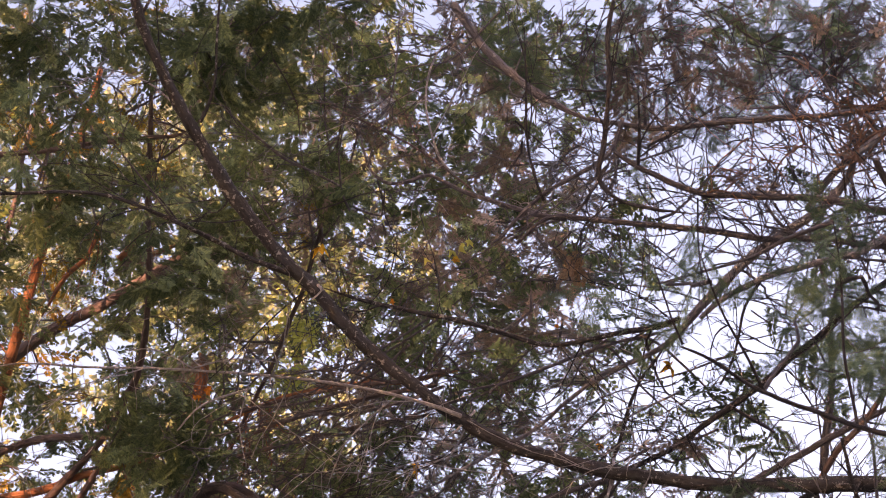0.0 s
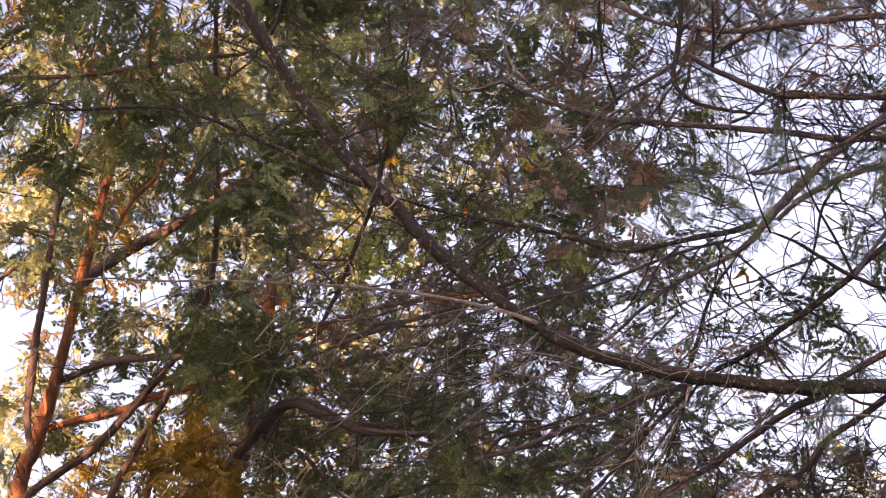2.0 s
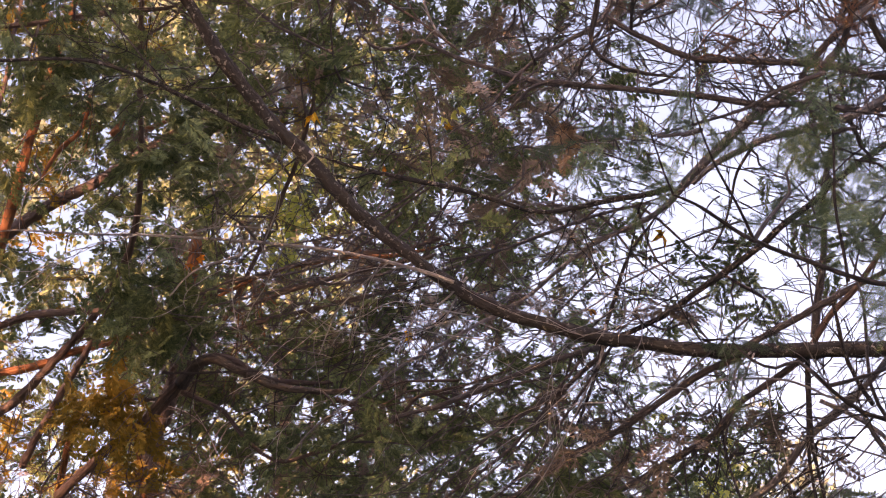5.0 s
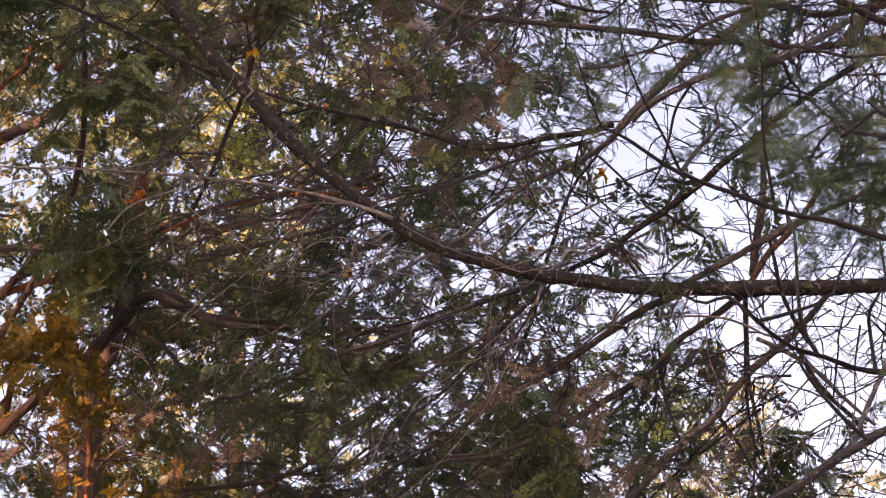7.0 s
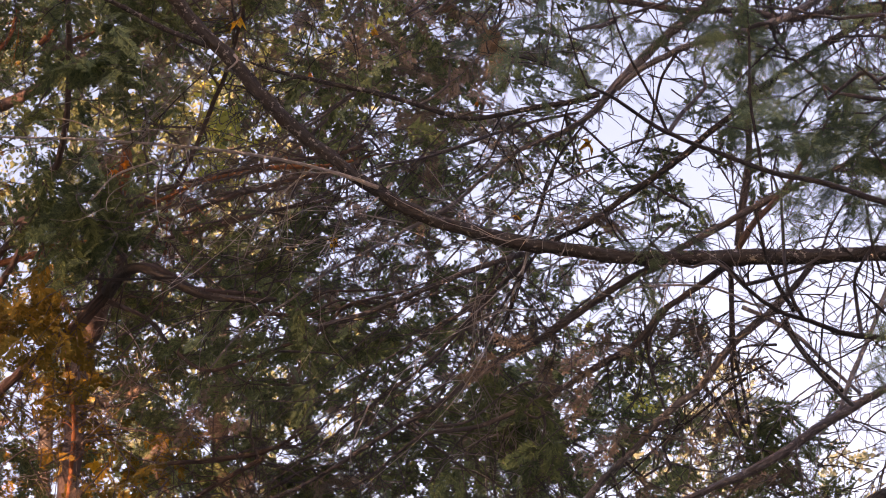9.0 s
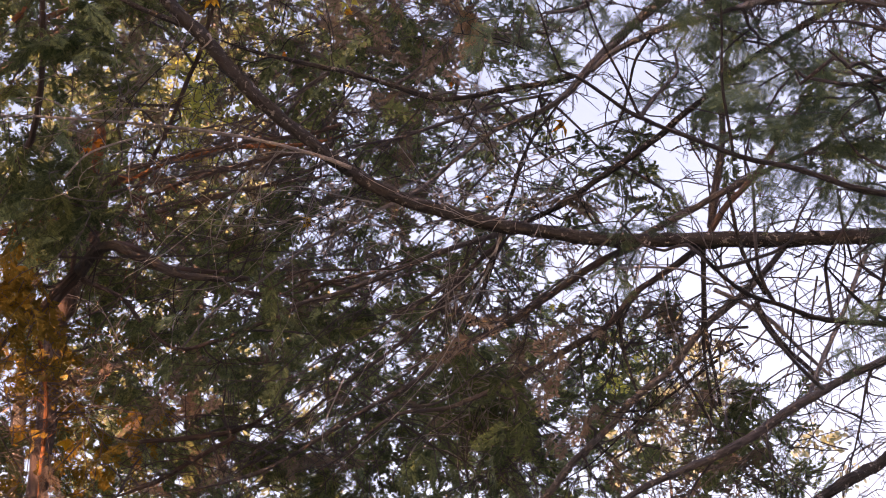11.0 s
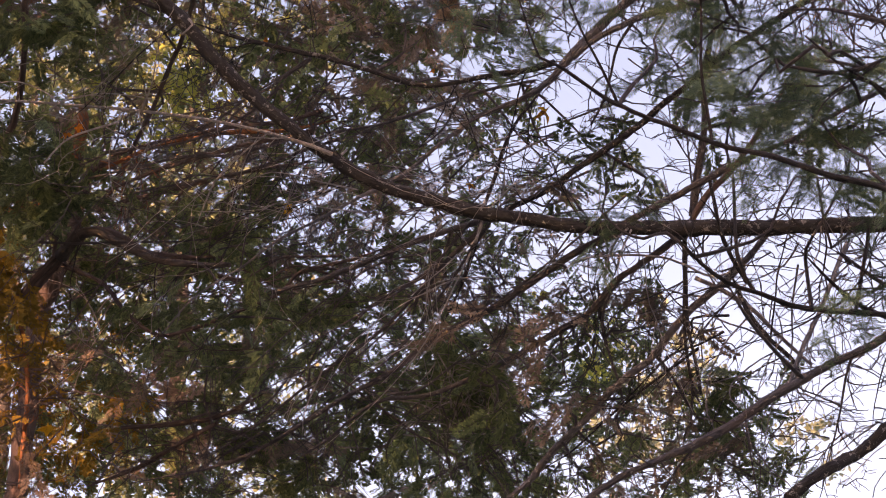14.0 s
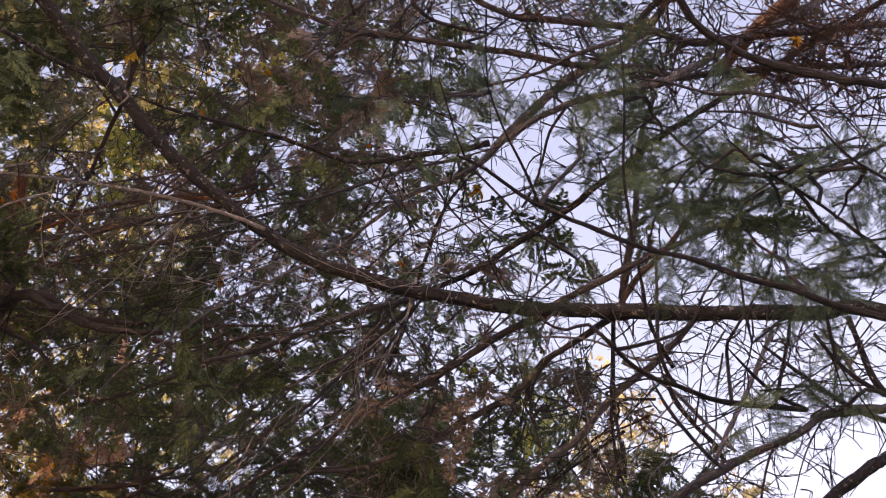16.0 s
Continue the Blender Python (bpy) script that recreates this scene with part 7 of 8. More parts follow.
tangle(fir, BARK["pale"], (0.78, 5.47, 5.62), 0.14, 15)
tangle(fir, BARK["brown"], (1.02, 5.41, 5.53), 0.14, 15)
tangle(fir, BARK["brown"], (1.09, 5.01, 5.32), 0.13, 15)
tangle(fir, BARK["brown"], (1.40, 5.48, 5.61), 0.14, 12)
tangle(fir, BARK["red"], (1.48, 4.93, 5.26), 0.12, 12)
tangle(fir, BARK["pale"], (1.70, 5.00, 5.30), 0.13, 15)
tangle(fir, BARK["brown"], (1.97, 5.36, 5.51), 0.13, 15)
tangle(cedar, BARK["brown"], (-1.87, 6.34, 5.93), 0.16, 3)
tangle(cedar, BARK["pale"], (-1.66, 6.75, 6.28), 0.17, 3)
tangle(cedar, BARK["brown"], (-1.40, 6.22, 5.92), 0.15, 3)
tangle(cedar, BARK["brown"], (-1.09, 6.17, 5.81), 0.15, 6)
tangle(cedar, BARK["brown"], (-0.98, 6.67, 6.23), 0.16, 9)
tangle(cedar2, BARK["brown"], (-0.74, 6.56, 6.09), 0.16, 9)
tangle(cedar2, BARK["brown"], (-0.48, 6.69, 6.20), 0.16, 9)
tangle(cedar2, BARK["brown"], (-0.20, 6.25, 5.94), 0.15, 9)
tangle(cedar2, BARK["brown"], (-0.01, 6.33, 5.91), 0.16, 9)
tangle(cedar2, BARK["brown"], (0.23, 6.27, 5.89), 0.15, 12)
tangle(fir, BARK["pale"], (0.39, 5.34, 5.27), 0.13, 12)
tangle(fir, BARK["brown"], (0.63, 5.57, 5.41), 0.14, 12)
tangle(fir, BARK["brown"], (0.84, 5.51, 5.46), 0.14, 12)
tangle(fir, BARK["red"], (0.99, 5.38, 5.30), 0.13, 12)
tangle(fir, BARK["brown"], (1.15, 5.12, 5.13), 0.13, 12)
tangle(fir, BARK["brown"], (1.29, 5.08, 5.08), 0.12, 12)
tangle(fir, BARK["pale"], (1.62, 5.48, 5.37), 0.13, 12)
tangle(fir, BARK["red"], (1.66, 5.19, 5.14), 0.13, 9)
tangle(fir, BARK["red"], (1.89, 5.31, 5.27), 0.13, 9)
tangle(cedar, BARK["brown"], (-1.85, 6.46, 5.75), 0.16, 3)
tangle(cedar, BARK["brown"], (-1.57, 6.42, 5.80), 0.16, 3)
tangle(cedar, BARK["pale"], (-1.43, 6.50, 5.80), 0.16, 3)
tangle(cedar, BARK["brown"], (-1.13, 6.31, 5.63), 0.15, 6)
tangle(cedar, BARK["pale"], (-0.98, 6.61, 5.82), 0.16, 7)
tangle(cedar2, BARK["pale"], (-0.76, 6.80, 5.97), 0.16, 7)
tangle(cedar2, BARK["brown"], (-0.43, 6.38, 5.74), 0.15, 7)
tangle(cedar2, BARK["brown"], (-0.19, 6.42, 5.73), 0.16, 10)
tangle(cedar2, BARK["brown"], (0.02, 6.45, 5.75), 0.16, 10)
tangle(cedar2, BARK["brown"], (0.25, 6.33, 5.73), 0.15, 12)
tangle(fir, BARK["brown"], (0.33, 5.08, 4.91), 0.12, 12)
tangle(fir, BARK["pale"], (0.64, 5.72, 5.29), 0.14, 9)
tangle(fir, BARK["brown"], (0.74, 5.56, 5.16), 0.13, 9)
tangle(fir, BARK["brown"], (1.01, 5.45, 5.16), 0.13, 9)
tangle(fir, BARK["pale"], (1.24, 5.69, 5.32), 0.14, 6)
tangle(fir, BARK["pale"], (1.41, 5.52, 5.19), 0.13, 6)
tangle(fir, BARK["brown"], (1.46, 5.11, 4.92), 0.12, 6)
tangle(fir, BARK["brown"], (1.78, 5.60, 5.18), 0.14, 6)
tangle(fir, BARK["pale"], (1.86, 5.14, 4.94), 0.12, 6)
tangle(cedar, BARK["brown"], (-1.96, 6.97, 5.84), 0.17, 3)
tangle(cedar, BARK["brown"], (-1.69, 6.90, 5.80), 0.16, 3)
tangle(cedar, BARK["brown"], (-1.34, 6.56, 5.62), 0.16, 3)
tangle(cedar, BARK["brown"], (-1.17, 6.71, 5.66), 0.16, 6)
tangle(cedar, BARK["pale"], (-0.88, 6.60, 5.54), 0.16, 7)
tangle(cedar2, BARK["brown"], (-0.68, 6.90, 5.81), 0.16, 3)
tangle(cedar2, BARK["brown"], (-0.45, 6.97, 5.81), 0.17, 5)
tangle(cedar2, BARK["brown"], (-0.25, 6.24, 5.39), 0.15, 11)
tangle(cedar2, BARK["brown"], (0.03, 6.33, 5.48), 0.15, 11)
tangle(cedar2, BARK["brown"], (0.17, 6.30, 5.38), 0.15, 11)
tangle(fir, BARK["pale"], (0.39, 5.64, 4.97), 0.13, 12)
tangle(fir, BARK["brown"], (0.57, 5.18, 4.74), 0.12, 6)
tangle(fir, BARK["brown"], (0.83, 5.73, 5.04), 0.14, 6)
tangle(fir, BARK["brown"], (0.96, 5.45, 4.90), 0.13, 6)
tangle(fir, BARK["brown"], (1.14, 5.61, 4.95), 0.13, 6)
tangle(fir, BARK["pale"], (1.36, 5.38, 4.86), 0.13, 6)
tangle(fir, BARK["brown"], (1.44, 5.27, 4.81), 0.13, 6)
tangle(fir, BARK["brown"], (1.68, 5.23, 4.79), 0.12, 6)
tangle(fir, BARK["pale"], (2.00, 5.74, 5.11), 0.14, 6)
tangle(cedar, BARK["brown"], (-1.93, 6.99, 5.55), 0.16, 3)
tangle(cedar, BARK["brown"], (-1.72, 7.14, 5.58), 0.17, 3)
tangle(cedar, BARK["brown"], (-1.39, 6.96, 5.52), 0.16, 3)
tangle(cedar, BARK["brown"], (-1.27, 7.16, 5.69), 0.17, 6)
tangle(cedar, BARK["brown"], (-0.91, 6.92, 5.54), 0.16, 9)
tangle(cedar2, BARK["brown"], (-0.72, 6.58, 5.38), 0.15, 8)
tangle(cedar2, BARK["pale"], (-0.45, 6.64, 5.40), 0.16, 9)
tangle(cedar2, BARK["brown"], (-0.23, 6.63, 5.37), 0.16, 9)
tangle(cedar2, BARK["brown"], (-0.05, 6.84, 5.49), 0.16, 6)
tangle(cedar2, BARK["brown"], (0.22, 6.96, 5.52), 0.16, 5)
tangle(fir, BARK["brown"], (0.39, 5.89, 4.96), 0.14, 6)
tangle(fir, BARK["pale"], (0.56, 5.67, 4.77), 0.13, 6)
tangle(fir, BARK["brown"], (0.78, 5.44, 4.63), 0.13, 6)
tangle(fir, BARK["brown"], (0.97, 5.77, 4.86), 0.13, 6)
tangle(fir, BARK["brown"], (1.09, 5.42, 4.69), 0.13, 6)
tangle(fir, BARK["brown"], (1.32, 5.52, 4.72), 0.13, 6)
tangle(fir, BARK["brown"], (1.50, 5.64, 4.75), 0.13, 6)
tangle(fir, BARK["brown"], (1.80, 5.71, 4.80), 0.13, 6)
tangle(fir, BARK["pale"], (1.94, 5.68, 4.82), 0.13, 6)
tangle(cedar, BARK["pale"], (-1.78, 6.63, 5.12), 0.15, 3)
tangle(cedar, BARK["brown"], (-1.65, 6.92, 5.20), 0.16, 3)
tangle(cedar, BARK["pale"], (-1.42, 6.90, 5.28), 0.16, 3)
tangle(cedar, BARK["brown"], (-1.16, 7.18, 5.36), 0.16, 7)
tangle(cedar, BARK["brown"], (-0.94, 6.74, 5.16), 0.15, 10)
tangle(cedar2, BARK["pale"], (-0.68, 6.72, 5.15), 0.15, 10)
tangle(cedar2, BARK["brown"], (-0.48, 7.07, 5.31), 0.16, 9)
tangle(cedar2, BARK["brown"], (-0.21, 6.82, 5.25), 0.16, 8)
tangle(cedar2, BARK["brown"], (-0.03, 6.58, 5.09), 0.15, 8)
tangle(cedar2, BARK["brown"], (0.20, 6.83, 5.22), 0.16, 8)
tangle(fir, BARK["brown"], (0.39, 5.89, 4.72), 0.14, 8)
tangle(fir, BARK["brown"], (0.58, 5.61, 4.59), 0.13, 9)
tangle(fir, BARK["brown"], (0.85, 5.99, 4.71), 0.14, 6)
tangle(fir, BARK["brown"], (0.90, 5.42, 4.49), 0.12, 6)
tangle(fir, BARK["brown"], (1.11, 5.38, 4.42), 0.12, 6)
tangle(fir, BARK["brown"], (1.30, 5.45, 4.46), 0.13, 6)
tangle(fir, BARK["brown"], (1.51, 5.65, 4.60), 0.13, 6)
tangle(fir, BARK["brown"], (1.64, 5.47, 4.45), 0.13, 6)
tangle(fir, BARK["brown"], (2.00, 5.93, 4.70), 0.14, 6)
tangle(cedar, BARK["brown"], (-1.86, 6.89, 4.92), 0.16, 3)
tangle(cedar, BARK["brown"], (-1.65, 7.01, 5.02), 0.16, 3)
tangle(cedar, BARK["brown"], (-1.44, 7.06, 5.01), 0.16, 3)
tangle(cedar, BARK["brown"], (-1.14, 7.03, 5.02), 0.16, 3)
tangle(cedar, BARK["brown"], (-0.95, 7.17, 5.16), 0.16, 7)
tangle(cedar2, BARK["brown"], (-0.70, 6.66, 4.90), 0.15, 10)
tangle(cedar2, BARK["brown"], (-0.44, 6.79, 4.91), 0.15, 9)
tangle(cedar2, BARK["brown"], (-0.19, 6.66, 4.91), 0.15, 8)
tangle(cedar2, BARK["brown"], (0.01, 6.75, 4.93), 0.15, 8)
tangle(cedar2, BARK["brown"], (0.23, 6.69, 4.89), 0.15, 6)
tangle(fir, BARK["brown"], (0.34, 5.49, 4.26), 0.12, 12)
tangle(fir, BARK["brown"], (0.52, 5.49, 4.24), 0.12, 12)
tangle(fir, BARK["pale"], (0.82, 5.98, 4.48), 0.13, 9)
tangle(fir, BARK["brown"], (0.94, 5.79, 4.41), 0.13, 9)
tangle(fir, BARK["brown"], (1.09, 5.65, 4.35), 0.13, 6)
tangle(fir, BARK["brown"], (1.34, 5.95, 4.55), 0.13, 6)
tangle(fir, BARK["brown"], (1.51, 5.63, 4.32), 0.13, 6)
tangle(fir, BARK["pale"], (1.64, 5.56, 4.28), 0.13, 6)
tangle(fir, BARK["brown"], (1.88, 5.61, 4.32), 0.13, 6)
tangle(cedar, BARK["brown"], (-1.90, 7.24, 4.93), 0.16, 3)
tangle(cedar, BARK["pale"], (-1.69, 7.30, 4.90), 0.16, 3)
tangle(cedar, BARK["brown"], (-1.42, 7.07, 4.82), 0.16, 3)
tangle(cedar, BARK["brown"], (-1.14, 7.29, 4.95), 0.16, 8)
tangle(cedar, BARK["pale"], (-0.86, 6.96, 4.74), 0.15, 8)
tangle(cedar2, BARK["brown"], (-0.76, 7.26, 4.84), 0.16, 11)
tangle(cedar2, BARK["brown"], (-0.48, 7.28, 4.87), 0.16, 9)
tangle(cedar2, BARK["brown"], (-0.26, 7.14, 4.81), 0.16, 8)
tangle(cedar2, BARK["pale"], (-0.01, 7.21, 4.86), 0.16, 6)
tangle(cedar2, BARK["brown"], (0.26, 6.84, 4.68), 0.15, 7)
tangle(fir, BARK["brown"], (0.42, 5.88, 4.22), 0.13, 11)
tangle(fir, BARK["pale"], (0.52, 5.64, 4.13), 0.12, 12)
tangle(fir, BARK["brown"], (0.81, 6.18, 4.40), 0.14, 9)
tangle(fir, BARK["brown"], (0.99, 5.79, 4.25), 0.13, 9)
tangle(fir, BARK["brown"], (1.20, 6.08, 4.37), 0.14, 6)
tangle(fir, BARK["brown"], (1.40, 5.97, 4.27), 0.13, 6)
tangle(fir, BARK["brown"], (1.51, 5.70, 4.19), 0.13, 6)
tangle(fir, BARK["brown"], (1.65, 5.70, 4.23), 0.13, 6)
tangle(fir, BARK["brown"], (1.92, 6.00, 4.36), 0.13, 6)
tangle(cedar, BARK["pale"], (-1.80, 7.11, 4.61), 0.16, 3)
tangle(cedar, BARK["brown"], (-1.64, 7.28, 4.60), 0.16, 3)
tangle(cedar, BARK["brown"], (-1.42, 7.49, 4.74), 0.16, 4)
tangle(cedar, BARK["brown"], (-1.13, 7.21, 4.61), 0.16, 8)
tangle(cedar, BARK["brown"], (-0.94, 7.14, 4.63), 0.16, 8)
tangle(cedar2, BARK["brown"], (-0.74, 7.35, 4.61), 0.16, 11)
tangle(cedar2, BARK["brown"], (-0.45, 7.46, 4.74), 0.16, 10)
tangle(cedar2, BARK["brown"], (-0.18, 7.15, 4.55), 0.16, 10)
tangle(cedar2, BARK["brown"], (0.03, 6.93, 4.46), 0.15, 10)
tangle(cedar2, BARK["brown"], (0.27, 7.16, 4.54), 0.16, 13)
tangle(fir, BARK["pale"], (0.36, 6.04, 4.11), 0.13, 14)
tangle(fir, BARK["brown"], (0.62, 6.26, 4.20), 0.14, 16)
tangle(fir, BARK["brown"], (0.75, 5.71, 3.95), 0.12, 9)
tangle(fir, BARK["brown"], (1.01, 6.32, 4.20), 0.14, 12)
tangle(fir, BARK["pale"], (1.15, 6.12, 4.14), 0.13, 6)
tangle(fir, BARK["brown"], (1.46, 6.36, 4.23), 0.14, 6)
tangle(fir, BARK["brown"], (1.49, 5.73, 3.97), 0.13, 6)
tangle(fir, BARK["brown"], (1.73, 5.96, 4.06), 0.13, 6)
tangle(fir, BARK["pale"], (1.94, 6.12, 4.12), 0.13, 6)
tangle(cedar, BARK["brown"], (-1.74, 7.07, 4.30), 0.15, 3)
tangle(cedar, BARK["brown"], (-1.68, 7.58, 4.56), 0.16, 3)
tangle(cedar, BARK["pale"], (-1.46, 7.74, 4.57), 0.17, 3)
tangle(cedar, BARK["brown"], (-1.27, 7.78, 4.60), 0.17, 7)
tangle(cedar, BARK["brown"], (-0.98, 7.47, 4.42), 0.16, 6)
tangle(cedar2, BARK["brown"], (-0.67, 7.01, 4.31), 0.15, 9)
tangle(cedar2, BARK["brown"], (-0.43, 6.90, 4.24), 0.15, 11)
tangle(cedar2, BARK["brown"], (-0.26, 6.93, 4.26), 0.15, 11)
tangle(cedar2, BARK["brown"], (-0.01, 7.52, 4.53), 0.16, 11)
tangle(cedar2, BARK["brown"], (0.21, 7.56, 4.46), 0.16, 10)
tangle(fir, BARK["brown"], (0.40, 6.05, 3.95), 0.13, 16)
tangle(fir, BARK["brown"], (0.55, 5.98, 3.89), 0.13, 16)
tangle(fir, BARK["brown"], (0.75, 6.06, 3.95), 0.13, 12)
tangle(fir, BARK["brown"], (1.00, 6.33, 3.99), 0.14, 12)
tangle(fir, BARK["brown"], (1.16, 6.10, 3.97), 0.13, 9)
tangle(fir, BARK["brown"], (1.26, 5.74, 3.78), 0.12, 9)
tangle(fir, BARK["brown"], (1.43, 5.75, 3.82), 0.12, 9)
tangle(fir, BARK["pale"], (1.60, 5.73, 3.84), 0.12, 9)
tangle(fir, BARK["brown"], (1.83, 5.78, 3.85), 0.12, 9)
tangle(fir, BARK["brown"], (1.17, 4.48, 4.59), 0.12, 9)
tangle(fir, BARK["red"], (1.28, 4.43, 4.67), 0.12, 12)
tangle(fir, BARK["red"], (1.40, 4.44, 4.66), 0.12, 12)
tangle(fir, BARK["red"], (1.52, 4.43, 4.67), 0.12, 12)
tangle(fir, BARK["red"], (1.61, 4.46, 4.61), 0.12, 12)
tangle(fir, BARK["red"], (1.37, 4.49, 4.56), 0.12, 12)
tangle(fir, BARK["red"], (1.46, 4.52, 4.51), 0.12, 12)
tangle(fir, BARK["red"], (1.29, 4.51, 4.53), 0.12, 12)
tangle(fir, BARK["red"], (1.58, 4.51, 4.52), 0.12, 9)
tangle(fir, BARK["brown"], (1.15, 4.43, 4.66), 0.12, 9)
tangle(fir, BARK["brown"], (1.00, 4.45, 4.64), 0.12, 9)
tangle(fir, BARK["brown"], (0.83, 4.44, 4.64), 0.12, 9)
tangle(fir, BARK["brown"], (0.93, 4.41, 4.71), 0.12, 6)
tangle(fir, BARK["brown"], (0.67, 4.44, 4.65), 0.11, 6)
tangle(fir, BARK["brown"], (1.25, 4.85, 3.94), 0.12, 6)
tangle(fir, BARK["brown"], (1.47, 4.82, 3.99), 0.12, 6)
tangle(fir, BARK["brown"], (1.23, 4.57, 4.43), 0.12, 6)
tangle(fir, BARK["red"], (1.54, 4.40, 4.72), 0.12, 12)
tangle(fir, BARK["red"], (1.34, 4.40, 4.72), 0.12, 12)
tangle(fir, BARK["rust"], (0.94, 4.39, 4.93), 0.09, 12)
tangle(fir, BARK["rust"], (1.06, 4.40, 4.92), 0.09, 12)
tangle(fir, BARK["rust"], (1.15, 4.38, 4.95), 0.09, 12)
tangle(fir, BARK["rust"], (1.03, 4.43, 4.88), 0.09, 6)
tangle(fir, BARK["rust"], (1.42, 4.50, 4.75), 0.09, 12)
tangle(fir, BARK["rust"], (1.54, 4.49, 4.77), 0.09, 12)
tangle(fir, BARK["rust"], (1.63, 4.51, 4.73), 0.09, 12)
tangle(fir, BARK["rust"], (1.50, 4.55, 4.67), 0.09, 9)
tangle(fir, BARK["rust"], (1.36, 4.51, 4.73), 0.09, 6)
tangle(fir, BARK["rust"], (0.81, 4.46, 4.83), 0.09, 6)
tangle(fir, BARK["rust"], (0.71, 4.46, 4.81), 0.09, 6)
tangle(fir, BARK["dark"], (0.58, 4.77, 4.94), 0.33, 3)
tangle(fir, BARK["dark"], (0.97, 4.72, 5.02), 0.33, 3)
tangle(cedar2, BARK["brown"], (-0.16, 5.61, 5.53), 0.39, 6)
tangle(cedar2, BARK["brown"], (0.12, 5.64, 5.48), 0.39, 6)
tangle(cedar2, BARK["brown"], (0.03, 6.06, 4.76), 0.39, 5)
tangle(cedar2, BARK["brown"], (-0.34, 6.06, 4.76), 0.39, 6)
tangle(cedar2, BARK["brown"], (0.31, 5.96, 4.92), 0.39, 5)
tangle(cedar2, BARK["brown"], (0.21, 6.20, 4.50), 0.39, 3)
whips(fir, BARK["brown"], (0.42, 5.21, 4.28), (-0.33, 6.01, 4.08), 0.15, 3, 0.0044)
whips(fir, BARK["brown"], (0.37, 5.39, 4.23), (-0.44, 6.07, 3.97), 0.16, 3, 0.0045)
whips(fir, BARK["grey"], (0.15, 5.08, 4.41), (-0.69, 5.42, 4.42), 0.09, 5, 0.0032)
whips(fir, BARK["brown"], (0.52, 4.98, 4.57), (-0.12, 5.56, 4.58), 0.13, 4, 0.0036)
whips(fir, BARK["brown"], (0.74, 5.00, 4.31), (0.31, 5.56, 3.92), 0.16, 3, 0.0040)
whips(fir, BARK["grey"], (-0.10, 4.87, 4.77), (-0.40, 5.20, 4.55), 0.09, 3, 0.0030)
whips(cedar2, BARK["cedar_shaded"], (0.05, 6.07, 4.57), (-0.63, 6.60, 4.66), 0.11, 4, 0.0045)
whips(fir, BARK["pale"], (0.08, 5.05, 4.34), (-0.39, 5.29, 4.04), 0.17, 6, 0.0024)
whips(fir, BARK["pale"], (0.36, 5.23, 4.15), (0.02, 5.52, 3.87), 0.17, 6, 0.0024)
whips(fir, BARK["light"], (0.60, 5.12, 4.34), (0.05, 5.44, 4.01), 0.17, 5, 0.0034)
whips(fir, BARK["brown"], (0.01, 4.44, 5.27), (-0.51, 4.84, 5.17), 0.14, 5, 0.0036)
whips(fir, BARK["brown"], (0.48, 4.63, 4.95), (-0.15, 5.02, 4.86), 0.16, 5, 0.0040)
whips(fir, BARK["pale"], (0.55, 4.94, 4.31), (0.14, 5.14, 4.30), 0.12, 5, 0.0026)
whips(fir, BARK["light"], (1.34, 4.85, 3.74), (0.92, 5.19, 3.66), 0.13, 3, 0.0042)
whips(fir, BARK["light"], (1.26, 4.72, 3.97), (1.02, 5.14, 3.74), 0.13, 3, 0.0040)
whips(fir, BARK["grey"], (1.05, 5.19, 3.99), (0.61, 5.70, 3.69), 0.14, 3, 0.0045)

# ---- sunlit broadleaf wood far behind the cedars ----
LEAF["woods"] = leaf("olive_gold_broad_leaves", ((0.12, 0.18, 0.1), (0.2, 0.28, 0.17), (0.28, 0.35, 0.24)), 0.4)
SPRAY["woods"] = SPRAY["broad"]
rng = random.Random(5)
for x, y, top in ((-4.6, 13.6, 12.4), (-2.5, 14.8, 13.0), (-1.1, 13.9, 12.2)):
    t = tree_root("beech_tree", x, y, "distant broadleaf tree with thinning olive-gold leaves", "broadleaf trees behind the cedars")
    limb(t, "trunk", BARK["grey"], [(x, y, -0.1, 0.12), (x + 0.05, y, 4, 0.08), (x - 0.05, y, 8, 0.05), (x, y, top, 0.01)], twigs=6)
    for z in np.arange(6.6, top + 0.3, 0.62):
        for k in range(4):
            a = rng.uniform(0, 6.28)
            foliage(t, "woods", (x + rng.uniform(-1.05, 1.05), y + 0.6 * math.sin(a), z + rng.uniform(-0.3, 0.3)), (0.42, 0.4, 0.36), 30, 0.13)

# ---- unseen dense trees, added far behind to keep low sun off the near boughs ----
LEAF["shade"] = leaf("shade_blocker_leaves", ((0.03, 0.05, 0.015), (0.05, 0.08, 0.025), (0.08, 0.09, 0.03)), 0.2)
SPRAY["shade"] = SPRAY["broad"]
for x, y, thick in ((-9.5, -19.9, 420), (-7.0, -20.8, 420), (-4.2, -21.9, 420), (-1.9, -22.8, 420)):
    t = tree_root("shade_oak", x, y, "tall dense oak, unseen, added far behind to block the low sun", "oaks at the wood's edge")
    limb(t, "trunk", BARK["cedar_shaded"], [(x, y, -0.1, 0.3), (x, y, 4, 0.2), (x, y, 8, 0.12), (x, y, 12.5, 0.02)])
    for k in range(12):
        a = k * 2.4
        z = 3.0 + 0.75 * k
        foliage(t, "shade", (x + 0.8 * math.cos(a), y + 0.8 * math.sin(a), z), (1.3, 1.3, 0.9), thick, 0.5)


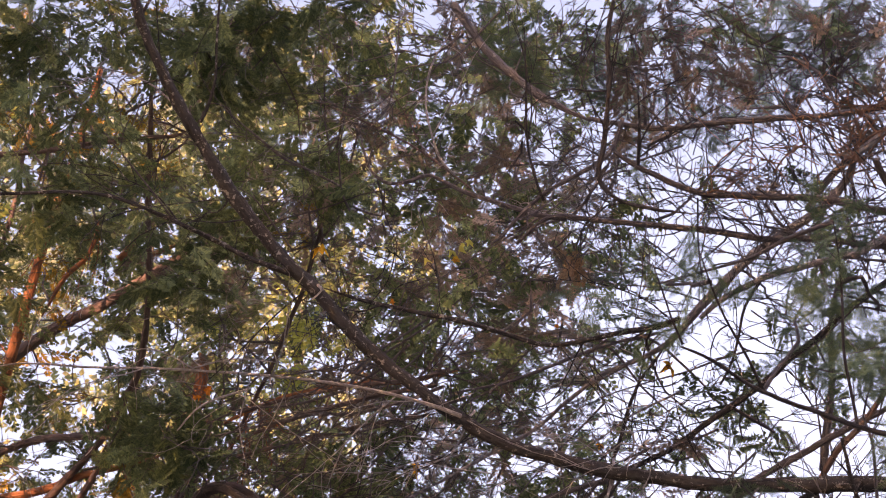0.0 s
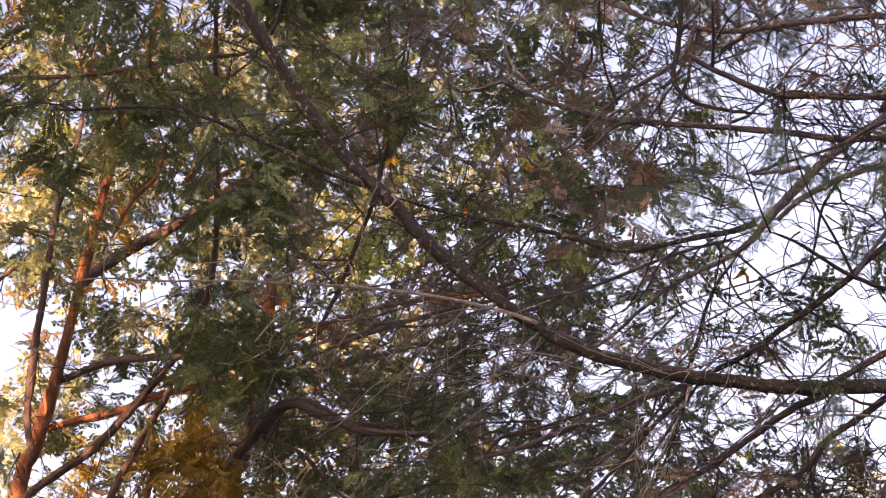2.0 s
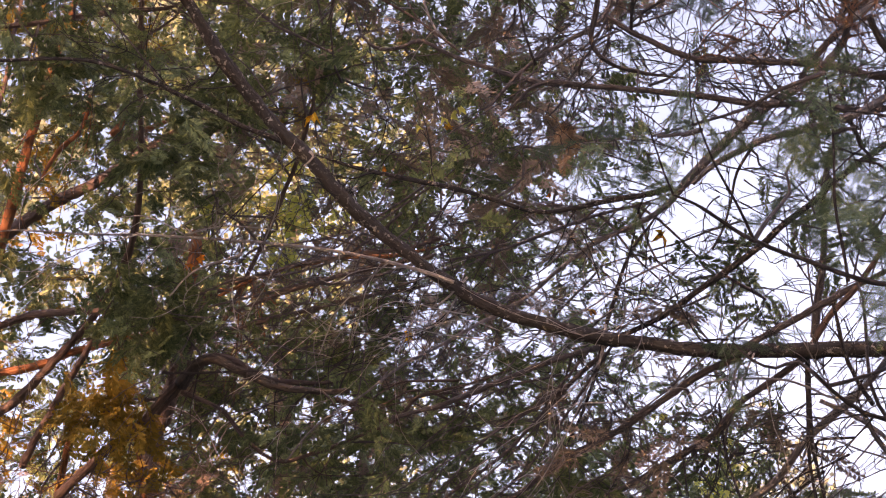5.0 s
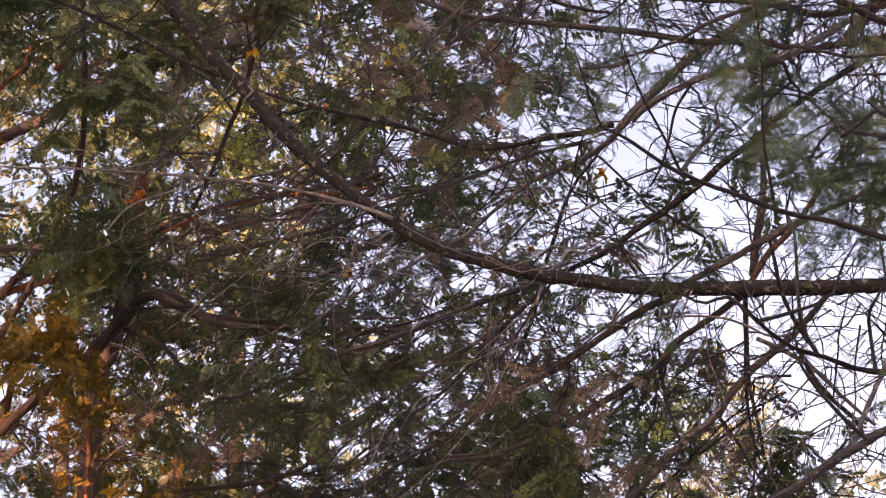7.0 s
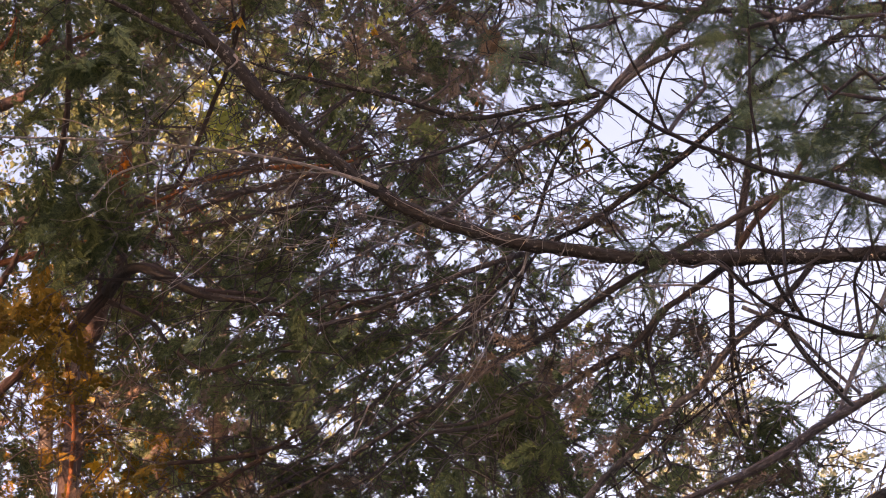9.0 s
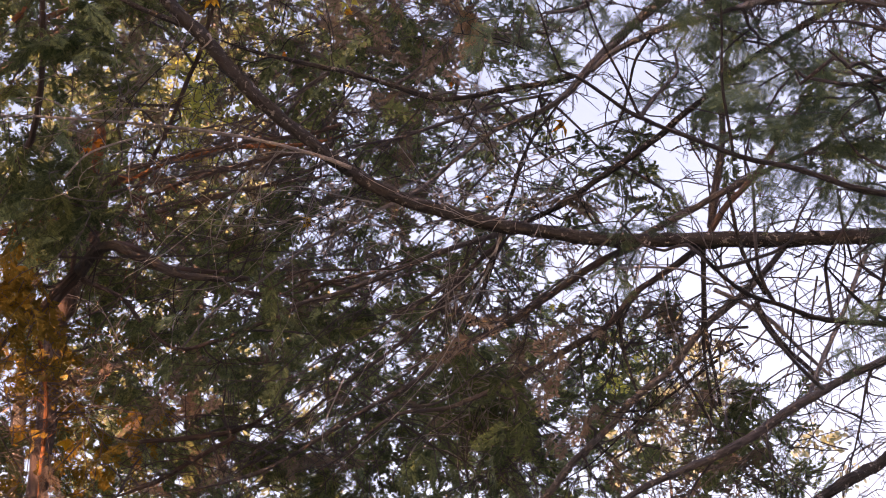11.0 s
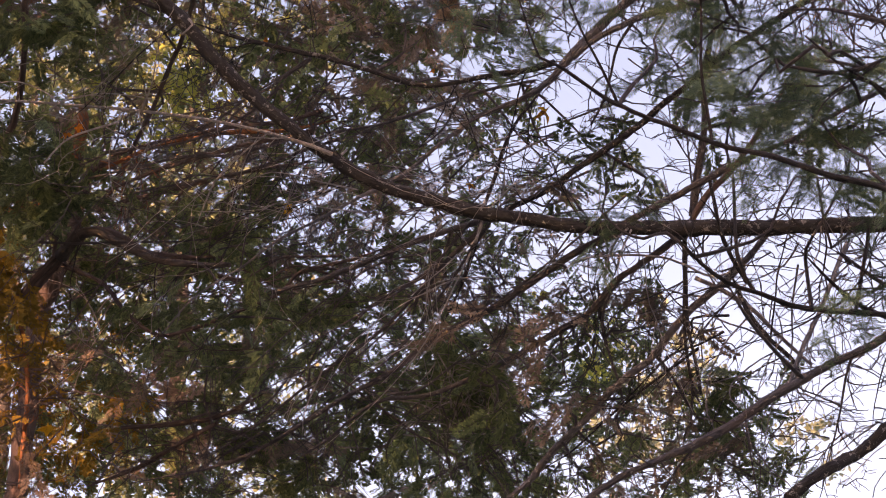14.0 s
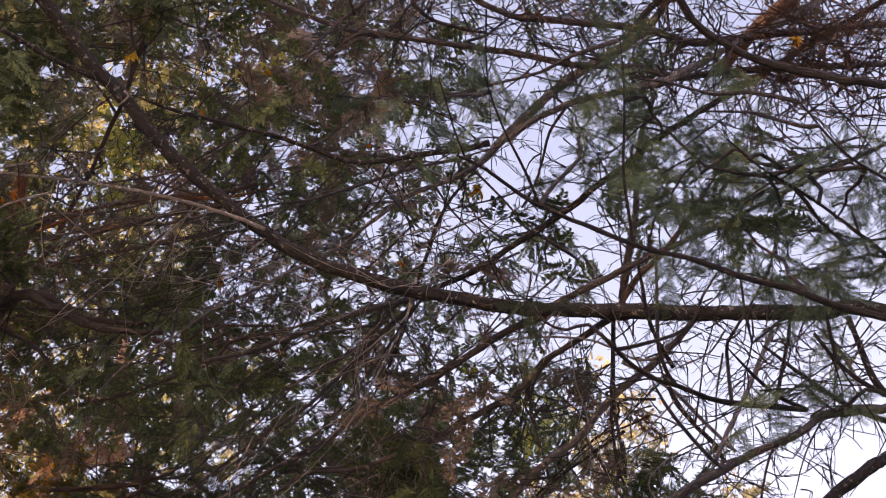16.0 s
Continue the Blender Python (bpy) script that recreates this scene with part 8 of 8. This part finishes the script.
# ---- unseen thicket, added behind the path to keep low sun off the woodland floor ----
for k in range(9):
    x, y = -11.0 + 2.1 * k, -8.2 + 0.5 * math.sin(2.3 * k)
    t = tree_root("shade_shrub", x, y, "dense dark shrub, unseen, added behind the path to shade the floor", "thicket behind the path")
    for j in range(3):
        limb(t, "stem", BARK["dark"], [(x, y, -0.1, 0.03), (x + 0.2 * (j - 1), y, 1.0, 0.02), (x + 0.45 * (j - 1), y + 0.1, 2.3, 0.006)])
    for j in range(8):
        foliage(t, "shade", (x + 0.85 * math.cos(2.4 * j), y + 0.5 * math.sin(2.4 * j), 0.35 + 0.27 * j), (0.9, 0.6, 0.5), 150, 0.3)


# ---- a cedar added just out of view, whose sprays break the sun into patches ----
side = tree_root("cedar_tree", -2.95, 4.3, "slim cedar with loose hanging sprays, added out of view to dapple the sun")
limb(side, "trunk", BARK["cedar_shaded"], [(-2.95, 4.3, -0.1, 0.1), (-2.95, 4.35, 3, 0.08), (-2.9, 4.4, 6, 0.05), (-2.9, 4.4, 9.3, 0.012)])
for k in range(12):
    a = k * 2.4
    foliage(side, "cedarfar", (-2.85 + 0.38 * math.cos(a), 4.6 + 0.5 * math.sin(a), 3.9 + 0.42 * k), (0.42, 0.5, 0.4), 150, 0.24)


# ---- single leaves caught in the branches ----
def maple_leaf(place, size, tone, label):
    """A lobed, curled leaf blade with its stalk, hanging tip down and facing the path."""
    lobes = [(0, 1.0), (26, 0.52), (50, 0.86), (76, 0.45), (104, 0.6), (140, 0.3), (180, 0.12)]
    outline = [(a, r) for a, r in lobes] + [(360 - a, r) for a, r in reversed(lobes[1:-1])]
    slim = random.uniform(0.5, 0.85)
    bm = bmesh.new()
    hub = bm.verts.new((0, 0, 0))
    rim = []
    for a, r in outline:
        r *= size * 0.5 * random.uniform(0.85, 1.1)
        x, z = math.sin(radians(a)) * r * slim, -math.cos(radians(a)) * r
        rim.append(bm.verts.new((x, random.uniform(-0.14, 0.14) * size + 2.6 * x * x / size, z)))
    for a, b in zip(rim, rim[1:] + rim[:1]):
        bm.faces.new((hub, a, b))
    bmesh.ops.solidify(bm, geom=bm.faces[:], thickness=0.0006)
    me = bpy.data.meshes.new("maple_leaf")
    bm.to_mesh(me)
    me.materials.append(LEAF[tone])
    ob = tagged(new("maple_leaf", me), label, "leaf", "leaves caught in the branches")
    ob.matrix_world = pose(*place, random.uniform(-30, 30), random.uniform(-45, 45), random.uniform(-50, 50))
    bpy.context.view_layer.update()
    stalk = Tubes()
    stalk.add(crooked((0, 0, 0.05 * size), (0.2, 0, 1), size * 0.7, 0.0012, 0.0008, 0.4, 0, 5), 5)
    s = new("stalk", stalk.mesh("stalk", BARK["red"]))
    s.parent = ob


for place, size, tone, label in (
    ((-0.38, 5.07, 4.98), 0.095, "yellow", "yellow maple leaf hanging by its stalk from a twig"),
    ((0.65, 5.33, 4.73), 0.095, "spotted", "orange-yellow spotted maple leaf caught on a bough"),
    ((-0.10, 5.28, 4.37), 0.080, "yellow", "golden maple leaf caught among cedar sprays"),
    ((0.40, 4.95, 4.27), 0.050, "spotted", "small yellow leaf resting against the main bough"),
    ((-0.17, 5.08, 4.80), 0.040, "rust", "small rust-coloured leaf caught in the twigs"),
    ((0.32, 5.37, 4.89), 0.035, "rust", "small rust-coloured leaf caught in the twigs"),
    ((1.16, 3.59, 4.12), 0.060, "spotted", "yellow leaf lodged among dead fir twigs"),
    # Two orange leaf shapes stand in for sunlight on a patch of bark.
    ((-0.72, 5.35, 4.66), 0.065, "rust", "orange leaf shape standing for a sunlit patch of bark"),
    ((-0.75, 5.36, 4.64), 0.060, "rust", "orange leaf shape standing for a sunlit patch of bark"),
    ((0.67, 5.76, 4.34), 0.060, "lime", "yellow-green leaf behind the boughs"),
    ((0.64, 5.76, 4.34), 0.050, "lime", "yellow-green leaf behind the boughs"),
    ((-1.02, 7.20, 4.47), 0.110, "yellow", "golden leaf in the evening sun"),
    ((0.00, 4.92, 4.87), 0.070, "lime", "bright yellow maple leaf"),
    ((0.03, 4.91, 4.88), 0.070, "lime", "bright yellow maple leaf"),
    ((0.01, 4.93, 4.85), 0.060, "yellow", "bright yellow maple leaf"),
    ((0.05, 4.90, 4.89), 0.050, "lime", "bright yellow maple leaf"),
    ((-0.07, 4.93, 4.85), 0.050, "lime", "yellow-green leaf behind the boughs"),
    ((-0.10, 4.96, 4.80), 0.040, "lime", "yellow-green leaf behind the boughs"),
    ((-0.19, 4.87, 4.94), 0.040, "lime", "yellow-green leaf behind the boughs"),
):
    maple_leaf(place, size, tone, label)
